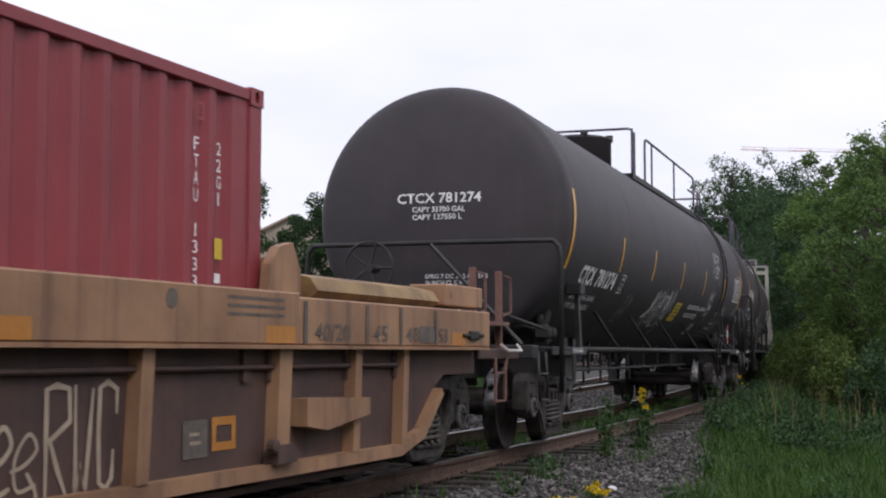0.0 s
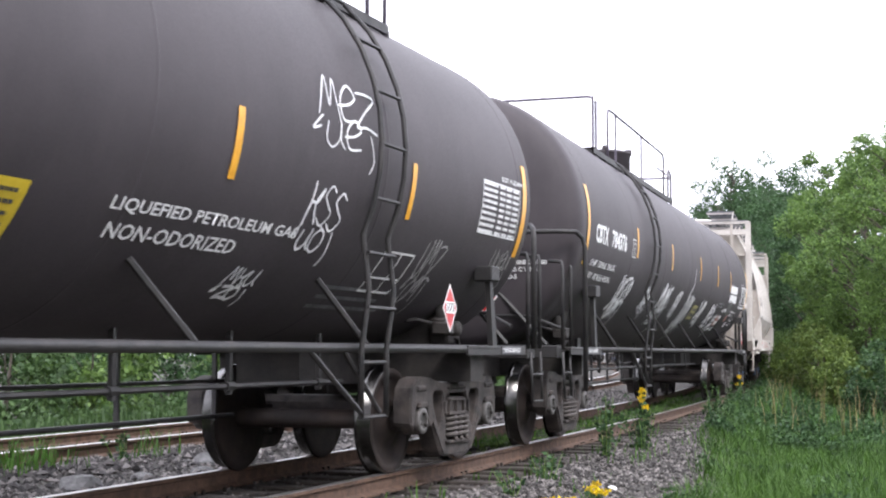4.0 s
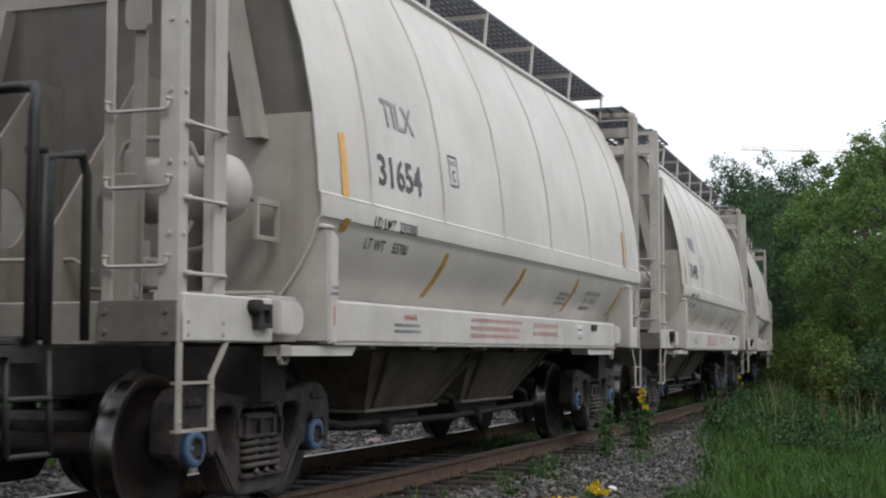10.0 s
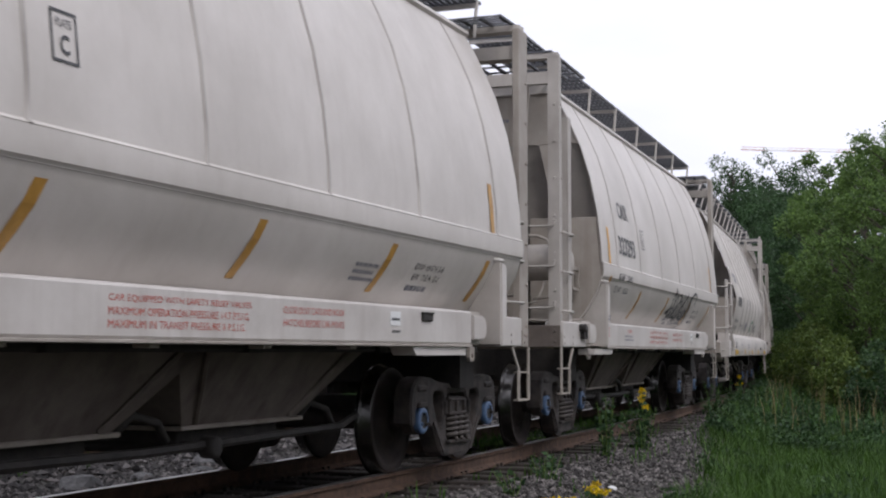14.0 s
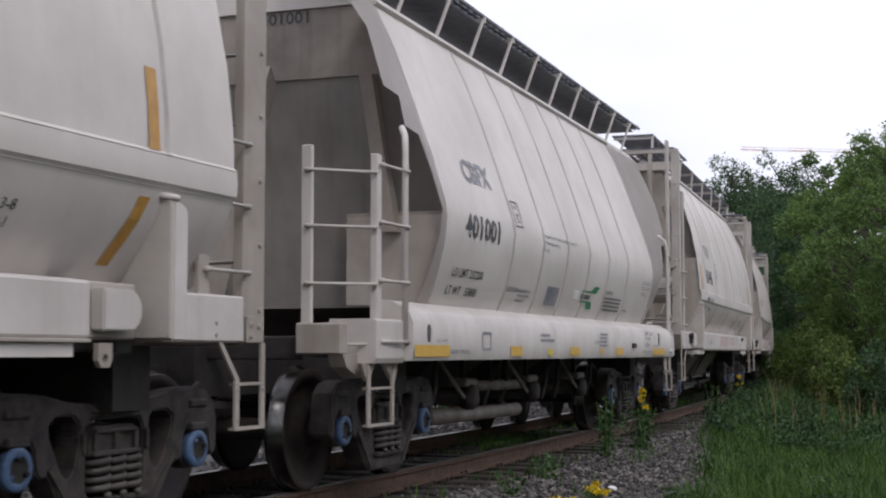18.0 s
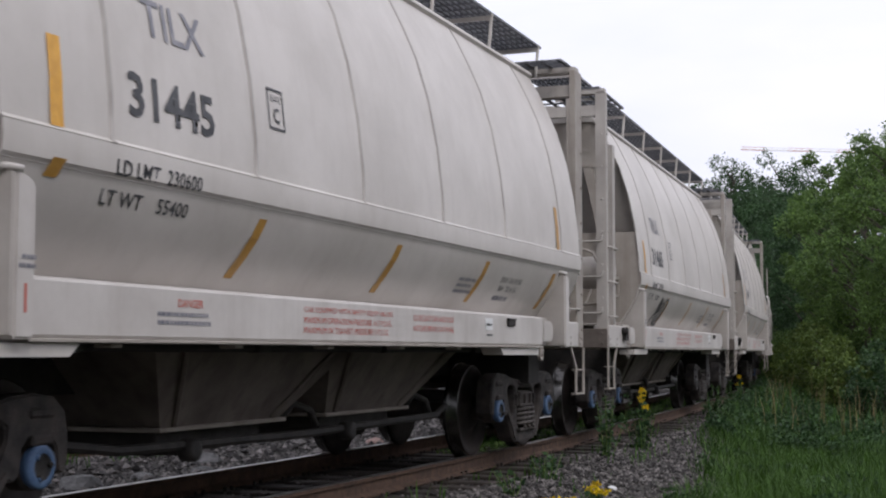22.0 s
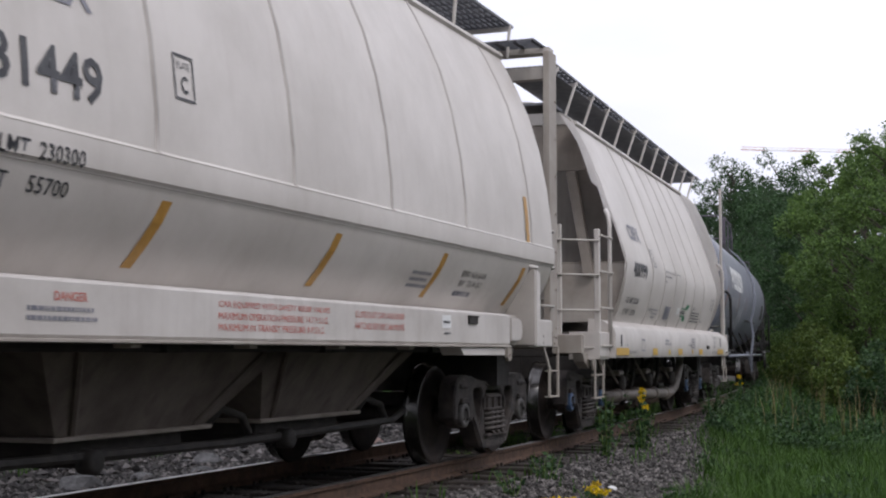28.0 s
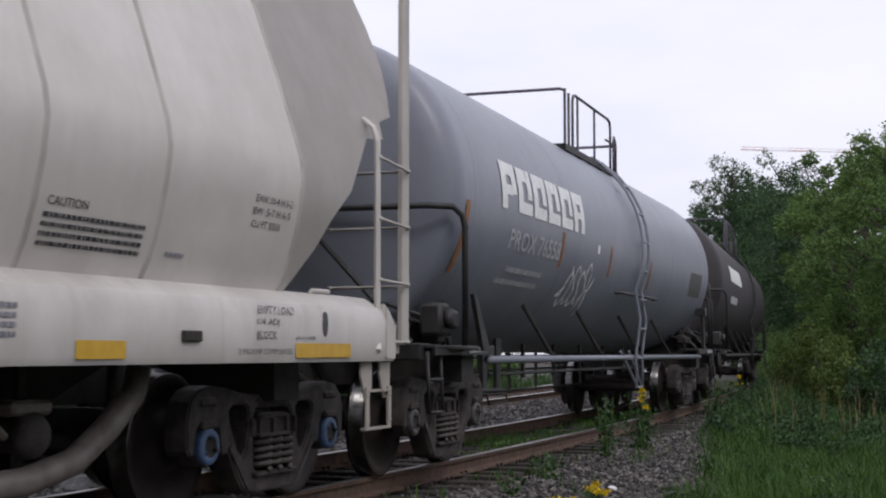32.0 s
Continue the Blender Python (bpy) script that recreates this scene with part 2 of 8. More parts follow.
PINKROCK = surface("pinkish_rock", (0.26, 0.17, 0.15), (0.36, 0.25, 0.22), 0.9, scale=7, bump=0.5)
PALE = surface("white_stone", (0.6, 0.6, 0.6), (0.75, 0.75, 0.75), 0.8, scale=7, bump=0.3)
DIRT = surface("dark_soil", (0.022, 0.019, 0.015), (0.05, 0.043, 0.033), 0.95, scale=3, bump=0.6)

# ---- running gear ----
WR = 0.457


def wheel_mesh():
    bm = B()
    prof = [(-0.075, 0.15), (-0.075, 0.36), (-0.07, 0.40), (-0.075, 0.478), (-0.05, 0.486), (-0.032, 0.474), (-0.025, 0.462), (0.06, WR), (0.066, 0.45), (0.062, 0.395), (0.035, 0.375), (0.0, 0.30), (0.02, 0.2), (0.075, 0.16), (0.085, 0.11)]
    lathe(bm, prof, 48, "x")
    smooth(bm, 35)
    me = bpy.data.meshes.new("wheel")
    bm.to_mesh(me)
    bm.free()
    me.materials.append(WHEEL)
    me.materials.append(TREAD)
    for p in me.polygons:
        c = p.center
        r = math.hypot(c.y, c.z)
        if r > 0.452:
            p.material_index = 1
    return me


def axle_mesh():
    bm = B()
    lathe(bm, [(-0.95, 0.075), (-0.82, 0.085), (-0.66, 0.10), (-0.5, 0.085), (0.5, 0.085), (0.66, 0.10), (0.82, 0.085), (0.95, 0.075)], 16, "x")
    me = bpy.data.meshes.new("axle")
    smooth(bm, 40).to_mesh(me)
    bm.free()
    return me


def cap_mesh():
    """A roller bearing's painted end cap: a ring round a dark hub with three bolts."""
    bm = B()
    lathe(bm, [(-0.16, 0.09), (-0.12, 0.105), (0.01, 0.105), (0.03, 0.114), (0.058, 0.116), (0.068, 0.110), (0.072, 0.070), (0.062, 0.064), (0.062, 0.02)], 24, "x")
    for k in range(3):
        a = k * 2.0944
        lathe(bm, [(0.058, 0.018), (0.082, 0.018), (0.086, 0.012)], 6, "x", (0, 0.062 * math.cos(a), 0.062 * math.sin(a)))
    me = bpy.data.meshes.new("bearing_cap")
    smooth(bm, 40).to_mesh(me)
    bm.free()
    return me


def side_frame_mesh():
    """A cast truck side frame: bowed top member with heavy shoulders, pedestals, two windows and the spring opening."""
    bm = B()
    half = [(0.26, 0.765), (0.46, 0.785), (0.62, 0.82), (0.82, 0.835), (0.97, 0.81), (1.06, 0.74), (1.095, 0.62), (1.085, 0.44), (1.05, 0.40), (1.005, 0.42), (0.985, 0.55), (0.94, 0.60), (0.76, 0.60), (0.715, 0.55), (0.69, 0.42), (0.64, 0.385), (0.59, 0.41), (0.49, 0.25), (0.40, 0.145), (0.30, 0.115)]
    win = [(0.325, 0.56), (0.335, 0.66), (0.38, 0.70), (0.52, 0.705), (0.585, 0.67), (0.58, 0.60), (0.48, 0.42), (0.42, 0.365), (0.36, 0.42)]
    mid = [(0.225, 0.25), (0.262, 0.30), (0.272, 0.62), (0.23, 0.675), (-0.23, 0.675), (-0.272, 0.62), (-0.262, 0.30), (-0.225, 0.25)]
    outer = half + [(-y, z) for y, z in half[::-1]]
    plate(bm, outer, [win, [(-y, z) for y, z in win], mid], 0.93, 1.10)
    bmesh.ops.bevel(bm, geom=[e for e in bm.edges if len(e.link_faces) == 2 and e.calc_face_angle(0) > 0.9], offset=0.03, segments=3, affect="EDGES", clamp_overlap=True)
    for sy in (-1, 1):
        # bearing adapters, shoulder pads, column ribs and lugs
        box(bm, 0.93, 1.125, sy * 0.76, sy * 0.94, 0.565, 0.618, 0.012)
        lathe(bm, [(0.95, 0.125), (1.045, 0.125), (1.06, 0.112)], 20, "x", (0, sy * 0.85, 0.457))
        box(bm, 0.96, 1.118, sy * 0.74, sy * 0.98, 0.69, 0.775, 0.03)
        box(bm, 0.95, 1.12, sy * 0.285, sy * 0.315, 0.49, 0.61, 0.008)
        slab(bm, [(sy * 0.30, 0.15), (sy * 0.36, 0.15), (sy * 0.60, 0.43), (sy * 0.57, 0.45)], 0.99, 1.112)
    box(bm, 0.92, 1.14, -0.29, 0.29, 0.222, 0.254, 0.008)
    box(bm, 0.97, 1.115, -0.24, 0.24, 0.70, 0.745, 0.02)
    me = bpy.data.meshes.new("side_frame")
    smooth(bm, 32).to_mesh(me)
    bm.free()
    return me


def spring_mesh():
    bm = B()
    pts = []
    turns, n = 4.5, 12
    for i in range(int(turns * n) + 1):
        a = 2 * math.pi * i / n
        pts.append((0.066 * math.cos(a), 0.066 * math.sin(a), 0.262 + 0.215 * i / (turns * n)))
    tube(bm, pts, 0.02, 6)
    me = bpy.data.meshes.new("spring")
    smooth(bm).to_mesh(me)
    bm.free()
    return me


def bolster_mesh():
    bm = B()
    slab(bm, [(-0.235, 0.48), (0.235, 0.48), (0.235, 0.58), (0.18, 0.64), (-0.18, 0.64), (-0.235, 0.58)], -1.09, 1.09)
    for sx in (-1, 1):
        box(bm, sx * 1.06, sx * 1.125, -0.22, 0.22, 0.475, 0.505, 0.008)
        box(bm, sx * 1.06, sx * 1.12, -0.20, 0.20, 0.60, 0.625, 0.008)
        for y in (-0.19, 0.0, 0.19):
            box(bm, sx * 1.06, sx * 1.115, y - 0.02, y + 0.02, 0.50, 0.605)
    lathe(bm, [(0.66, 0.2), (0.76, 0.2)], 20, "z")
    for y in (-0.36, 0.36):
        box(bm, -0.78, 0.78, y - 0.05, y + 0.05, 0.40, 0.50)
        for x in (-0.72, 0.72):
            box(bm, x - 0.06, x + 0.06, y - 0.08, y + 0.08, 0.34, 0.56)
    tube(bm, [(0.3, -0.36, 0.36), (0.3, 0.36, 0.36)], 0.025, 6)
    me = bpy.data.meshes.new("bolster")
    bm.to_mesh(me)
    bm.free()
    return me


M_WHEEL, M_AXLE, M_CAP, M_SIDE, M_SPRING, M_BOLSTER = wheel_mesh(), axle_mesh(), cap_mesh(), side_frame_mesh(), spring_mesh(), bolster_mesh()
M_CAP_GREY = M_CAP.copy()
for me_, ma_ in ((M_AXLE, WHEEL), (M_CAP, BLUE), (M_CAP_GREY, GREYCAP), (M_SIDE, FRAME), (M_SPRING, SPRINGS), (M_BOLSTER, FRAME)):
    me_.materials.append(ma_)
for me_ in (M_CAP, M_CAP_GREY):
    me_.materials.append(STEEL)
    for p_ in me_.polygons:
        if p_.center.x > 0.058 and math.hypot(p_.center.y, p_.center.z) < 0.068 or p_.center.x < 0.0:
            p_.material_index = 1
ROLLING = []


def truck(car, y, cap=None, r=1.0):
    """Two wheelsets, side frames, springs and bolster under a car, round its place y."""
    for dy in (-0.85, 0.85):
        ws = new("wheelset")
        ws.parent = car
        ws.location = (0, y + dy, WR)
        for sx in (1, -1):
            w = part("wheel", M_WHEEL, None, ws)
            w.location, w.rotation_euler = (0.748 * sx, 0, 0), (0, 0, 0 if sx > 0 else math.pi)
            c = part("bearing_cap", cap or M_CAP, None, ws)
            c.location, c.rotation_euler = (1.05 * sx, 0, 0), (0.4 * dy, 0, 0 if sx > 0 else math.pi)
        part("axle", M_AXLE, None, ws)
        ROLLING.append((ws, y + dy))
    for sx in (1, -1):
        f = part("side_frame", M_SIDE, None, car, "dusty cast steel truck side frame")
        f.location, f.rotation_euler = (0, y, 0), (0, 0, 0 if sx > 0 else math.pi)
        for k in (-1, 0, 1):
            for q in ((-0.07, 0.07) if sx > 0 else (0,)):
                s = part("spring", M_SPRING, None, car)
                s.location = (sx * 1.01 + q, y + 0.145 * k, 0)
    b = part("bolster", M_BOLSTER, None, car)
    b.location = (0, y, 0)


def coupler(car, y, d):
    """A knuckle coupler at the car's end; d is 1 or -1, the way out."""
    bm = B()
    box(bm, -0.07, 0.07, y, y - d * 0.75, 0.79, 0.95)
    slab(bm, [(y + d * 0.10, 0.74), (y + d * 0.10, 1.02), (y - d * 0.16, 1.02), (y - d * 0.16, 0.74)], -0.16, 0.02)
    slab(bm, [(y + d * 0.03, 0.76), (y + d * 0.03, 1.0), (y - d * 0.14, 1.0), (y - d * 0.14, 0.76)], 0.05, 0.19)
    part("coupler", bm, STEEL, car)
    bm = B()
    tube(bm, [(0.32, y - d * 0.6, 0.82), (0.33, y - d * 0.4, 0.74), (0.30, y - d * 0.22, 0.52), (0.20, y - d * 0.06, 0.42), (0.08, y, 0.45)], 0.022, 6)
    part("air_hose", smooth(bm), STEEL, car)


# ---- lettering ----
def letters(text, size, bold=0.0, squash=1.0):
    """A flat mesh of the text in the built-in font: width along x, height along y, from its lower left corner."""
    cu = bpy.data.curves.new("text", "FONT")
    cu.body, cu.size, cu.offset, cu.resolution_u = text, size, bold * size, 2
    cu.fill_mode = "FRONT"
    ob = bpy.data.objects.new("text", cu)
    me = bpy.data.meshes.new_from_object(ob)
    bpy.data.objects.remove(ob)
    bm = B()
    bm.from_mesh(me)
    bpy.data.meshes.remove(me)
    xs = [v.co.x for v in bm.verts]
    ys = [v.co.y for v in bm.verts]
    x0, y0 = min(xs), min(ys)
    for v in bm.verts:
        v.co.x = (v.co.x - x0) * squash
        v.co.y -= y0
    return bm


def fit_letters(text, w, h, bold=0.02):
    """Text stretched to a given width and height."""
    bm = letters(text, 1.0, bold)
    mx_, my_ = max(v.co.x for v in bm.verts), max(v.co.y for v in bm.verts)
    for v in bm.verts:
        v.co.x *= w / mx_
        v.co.y *= h / my_
    return bm


def wrap(bm, where, cut=0.12):
    """Lay a flat drawing (x along, y up) on a surface given as a function of both."""
    ymin, ymax = min(v.co.y for v in bm.verts), max(v.co.y for v in bm.verts)
    y = ymin + cut
    while y < ymax - 0.01:
        bmesh.ops.bisect_plane(bm, geom=bm.verts[:] + bm.edges[:] + bm.faces[:], plane_co=(0, y, 0), plane_no=(0, 1, 0))
        y += cut
    for v in bm.verts:
        v.co = Vector(where(v.co.x, v.co.y))
    return bm


def bars(rows, seed=1):
    """Unreadable small print: short bars; rows of (x, y, width, height)."""
    rnd = random.Random(seed)
    bm = B()
    for x, y, w, h in rows:
        a = x
        while a < x + w:
            k = rnd.uniform(0.5, 1.6) * h * 1.3
            k = min(k, x + w - a)
            vs = [bm.verts.new(p) for p in ((a, y, 0), (a + k, y, 0), (a + k, y + h, 0), (a, y + h, 0))]
            bm.faces.new(vs)
            a += k + h * 0.35
    return bm


def rect(x, y, w, h, skew=0.0):
    bm = B()
    vs = [bm.verts.new(p) for p in ((x, y, 0), (x + w, y, 0), (x + w + skew, y + h, 0), (x + skew, y + h, 0))]
    bm.faces.new(vs)
    return bm


def outline(x, y, w, h, t):
    bm = B()
    for a in ((x, y, w, t), (x, y + h - t, w, t), (x, y + t, t, h - 2 * t), (x + w - t, y + t, t, h - 2 * t)):
        vs = [bm.verts.new(p) for p in ((a[0], a[1], 0), (a[0] + a[2], a[1], 0), (a[0] + a[2], a[1] + a[3], 0), (a[0], a[1] + a[3], 0))]
        bm.faces.new(vs)
    return bm


def ribbon(bm, pts, w):
    """A flat brush stroke through points (x, y)."""
    n = len(pts)
    left, right = [], []
    for i, p in enumerate(pts):
        a, b = pts[max(i - 1, 0)], pts[min(i + 1, n - 1)]
        dx, dy = b[0] - a[0], b[1] - a[1]
        k = math.hypot(dx, dy) or 1
        ww = w * (0.5 if i in (0, n - 1) else 1)
        left.append(bm.verts.new((p[0] - dy / k * ww / 2, p[1] + dx / k * ww / 2, 0)))
        right.append(bm.verts.new((p[0] + dy / k * ww / 2, p[1] - dx / k * ww / 2, 0)))
    for i in range(n - 1):
        bm.faces.new((left[i], right[i], right[i + 1], left[i + 1]))


def smooth_line(pts, k=6):
    line = []
    for i in range(len(pts) - 1):
        p0, p1, p2, p3 = pts[max(i - 1, 0)], pts[i], pts[i + 1], pts[min(i + 2, len(pts) - 1)]
        for q in range(k):
            u = q / k
            line.append(tuple(0.5 * (2 * b + (c - a) * u + (2 * a - 5 * b + 4 * c - d) * u * u + (3 * b - a - 3 * c + d) * u ** 3) for a, b, c, d in zip(p0, p1, p2, p3)))
    return line + [pts[-1]]


# strokes of a sprayed tag, each in a unit cell
STROKES = (((0.05, 0.9), (0.0, 0.3), (0.3, 0.02), (0.62, 0.3), (0.7, 0.95), (0.72, 0.35), (1.0, 0.05)),
           ((0.0, 0.05), (0.15, 0.7), (0.3, 1.0), (0.48, 0.35), (0.66, 1.0), (0.82, 0.5), (1.05, 0.0)),
           ((0.85, 0.85), (0.45, 1.0), (0.15, 0.75), (0.5, 0.52), (0.9, 0.3), (0.5, 0.0), (0.0, 0.18)),
           ((0.55, 0.98), (0.1, 0.7), (0.12, 0.2), (0.55, 0.02), (0.9, 0.35), (0.75, 0.8), (0.4, 0.92), (0.2, 1.1)),
           ((0.0, 0.95), (0.5, 1.0), (0.95, 0.92), (0.45, 0.5), (0.05, 0.05), (0.55, 0.1), (1.1, 0.0)),
           ((0.1, 1.05), (0.16, 0.5), (0.1, -0.05), (0.16, 0.5), (0.6, 0.55), (0.85, 0.9), (0.5, 0.5), (0.95, 0.0)),
           ((0.0, 0.4), (0.5, 0.5), (0.85, 0.75), (0.5, 1.0), (0.12, 0.6), (0.3, 0.08), (0.95, 0.15)))


def graffito(x, y, w, h, seed, n=5, wd=0.03, rows=1):
    """A sprayed tag that nobody can read: tall leaning letter-like strokes that overlap, in one or two lines, with tails."""
    rnd = random.Random(seed)
    bm = B()
    for r in range(rows):
        hh = h if rows == 1 else h * (0.62 if r == 0 else 0.42)
        y0 = y if rows == 1 else (y + h * 0.38 if r == 0 else y)
        m = n if r == 0 else max(2, n - 2)
        ww = w if r == 0 else w * 0.62
        x0 = x if r == 0 else x + w * 0.12
        cw = ww / m
        for k in range(m):
            st = STROKES[rnd.randrange(len(STROKES))]
            sc, lift = rnd.uniform(0.85, 1.15), hh * rnd.uniform(-0.07, 0.07)
            pts = [(x0 + cw * (k + px_ * 1.12) + 0.14 * hh * (py_ - 0.5), y0 + lift + hh * py_ * sc) for px_, py_ in st]
            ribbon(bm, smooth_line(pts), wd * rnd.uniform(0.8, 1.15))
    ribbon(bm, smooth_line([(x + 0.05 * w, y + 0.42 * h), (x - 0.12 * w, y + 0.2 * h), (x + 0.02 * w, y + 0.26 * h)]), wd)
    ribbon(bm, smooth_line([(x + 0.92 * w, y + 0.35 * h), (x + 1.0 * w, y - 0.02 * h), (x + 0.93 * w, y - 0.22 * h)]), wd * 0.9)
    return bm


# ---- covered hopper with curved sides ----
# the side's section: (distance from the middle, height)
SEC = [(0.0, 4.40), (0.55, 4.34), (0.93, 4.22), (1.02, 4.12), (1.12, 3.95), (1.24, 3.71), (1.35, 3.46), (1.46, 3.10), (1.54, 2.70), (1.585, 2.32), (1.594, 2.105), (1.612, 2.088), (1.618, 2.01), (1.612, 1.935), (1.590, 1.915), (1.578, 1.88), (1.54, 1.76), (1.46, 1.62), (1.38, 1.50), (1.30, 1.40)]


def hopper_side(z):
    for (x0, z0), (x1, z1) in zip(SEC, SEC[1:]):
        if z1 <= z <= z0:
            return x0 + (x1 - x0) * (z0 - z) / (z0 - z1)
    return SEC[-1][0]


def on_hopper(y0, z0, lift=0.006):
    return lambda a, b: (hopper_side(z0 + b) + lift, y0 + a, z0 + b)


VIOLET = surface("violet_lettering", (0.16, 0.14, 0.30), (0.26, 0.24, 0.40), 0.5, scale=9, bump=0.05)
HF, HR = 2.15, 11.8       # where the curved sheets begin and end
HT = (2.29, 11.38)        # truck centres


def rung_set(car, x0, y0, x1, y1, zs, r=0.012, hook=0.0):
    """Grab irons between two uprights, each a bar with its ends turned in, or hooked upwards, and bolted."""
    a, b = Vector((x0, y0, 0)), Vector((x1, y1, 0))
    d = (b - a).normalized()
    out = Vector((abs(d.y) * (1 if x0 > 0 else -1), -abs(d.x) if y0 < 6 else abs(d.x), 0))
    for z in zs:
        bm = B()
        up, o, hk = Vector((0, 0, z)), out * 0.03, Vector((0, 0, hook))
        pts = [a + up + hk, a + up + o * 0.8 + hk, a + up + o, a + up + o + d * 0.025 - hk * 0.3, b + up + o - d * 0.025 - hk * 0.3, b + up + o, b + up + o * 0.8 + hk, b + up + hk] if hook else [a + up, a + up + o, b + up + o, b + up]
        tube(bm, pts, r, 6)
        for q in (a, b):
            tube(bm, [q + up + hk - o * 0.2, q + up + hk + o * 1.25], 0.018 if not hook else 0.014, 6)
        part("rung", smooth(bm, 50), HOPPER_M, car)


def stirrup(car, y0, y1, x, z1, z0, paint, splay=0.06):
    """A hanging step of flat bar with two treads; the second leg is bent outwards at its head."""
    bm = B()
    q = abs(splay)
    s_ = 1 if y1 > y0 else -1
    for a, b in ((y0, y0), (y1 + q * s_, y1)):
        slab(bm, [(a - 0.024, z1), (a + 0.024, z1), (b + 0.024, z0 + 0.30), (b + 0.024, z0), (b - 0.024, z0), (b - 0.024, z0 + 0.30)], x - 0.008, x + 0.008)
    for z in (z0, z0 + 0.265):
        box(bm, x - 0.05, x + 0.012, min(y0, y1), max(y0, y1), z, z + 0.016)
    for y in (y0, y1):
        for z in (z0 + 0.06, z0 + 0.24):
            lathe(bm, [(x + 0.006, 0.014), (x + 0.018, 0.01)], 6, "x", (0, y, z))
    part("step", bm, paint, car)


def walkway(car, y0, y1, x0, x1, z, zr, xr, step, paint, slanted=0.0):
    """A running board of steel grating along the roof's edge on posts."""
    bm = B()
    n = 11
    for k in range(n):
        x = x0 + (x1 - x0) * k / (n - 1)
        box(bm, x - 0.016, x + 0.016, y0, y1, z, z + 0.025)
    y = y0
    while y < y1:
        box(bm, x0, x1, y, y + 0.02, z - 0.006, z + 0.02)
        y += 0.21
    part("running_board", bm, GRATE, car, "galvanised steel grating running board")
    y = y0 + 0.05
    while y < y1:
        bm = B()
        tube(bm, [(xr, y - slanted, zr), (x1 + 0.01, y, z + 0.02)], 0.019, 6)
        box(bm, x0, x1 + 0.02, y - 0.02, y + 0.02, z - 0.05, z - 0.008)
        part("board_post", bm, paint, car)
        y += step


SEAM = surface("grimy_weld_seam", (0.33, 0.30, 0.275), (0.47, 0.435, 0.40), 0.5, scale=2.0, bump=0.05)
GRATE = surface("dark_galvanised_grating", (0.10, 0.105, 0.12), (0.17, 0.175, 0.19), 0.6, metal=0.3, scale=9, bump=0.1)


def decal(car, name, bm, mat, where, label="", cut=0.12):
    ob = part(name, wrap(bm, where, cut), mat, car, label)
    if name in ("small_print", "data_table_print"):
        tagged(ob, kind="stuff")
    return ob


def side_text(car, text, y0, z0, w, h, mat, surf, bold=0.015, name="lettering"):
    return decal(car, name, fit_letters(text, w, h, bold), mat, surf(y0, z0))


def plate_mark(car, y, z, w, h, mat, surf, word=True):
    decal(car, "plate_mark", outline(0, 0, w, h, 0.014), mat, surf(y, z))
    if word:
        side_text(car, "PLATE", y + w * 0.2, z + h * 0.68, w * 0.6, h * 0.16, mat, surf, 0.0)
    side_text(car, "C", y + w * 0.32, z + h * 0.16, w * 0.36, h * 0.38, mat, surf, 0.02)


def hopper_shell(car, sec, y0, y1, ribs, paint, end_paint, stepped=False):
    top = sec[3:]
    for sx in (1, -1):
        bm = B()
        sheet(bm, [(x * sx, z) for x, z in top], [y0 + (y1 - y0) * k / 8 for k in range(9)])
        bmesh.ops.recalc_face_normals(bm, faces=bm.faces)
        bmesh.ops.solidify(bm, geom=bm.faces[:], thickness=0.012)
        part("side_sheet", smooth(bm, 30), paint, car)
    # weld seams that show as faint ridges
    for y in ribs:
        bm = B()
        s2 = [(x + 0.007, z) for x, z in top if z > 2.05 or stepped]
        rows = []
        for dy, dx in ((-0.022, -0.008), (-0.008, 0.004), (0.008, 0.004), (0.022, -0.008)):
            rows.append([bm.verts.new((x + dx, y + dy, z)) for x, z in s2])
        for a, b in zip(rows, rows[1:]):
            for i in range(len(s2) - 1):
                bm.faces.new((a[i], b[i], b[i + 1], a[i + 1]))
        part("seam", smooth(bm), SEAM, car)
    bm = B()
    zt = sec[3][1]
    prism(bm, [(-sec[3][0], zt)] + [(-x, z) for x, z in sec[2::-1]][:-1] + [(x, z) for x, z in sec[:4]], y0, y1)
    part("roof", bm, paint, car)
    for sx in (1, -1):
        bm = B()
        tube(bm, [(sx * (sec[3][0] + 0.01), y0 - 0.02, zt + 0.005), (sx * (sec[3][0] + 0.01), y1 + 0.02, zt + 0.005)], 0.035, 6)
        part("roof_rail", bm, paint, car)


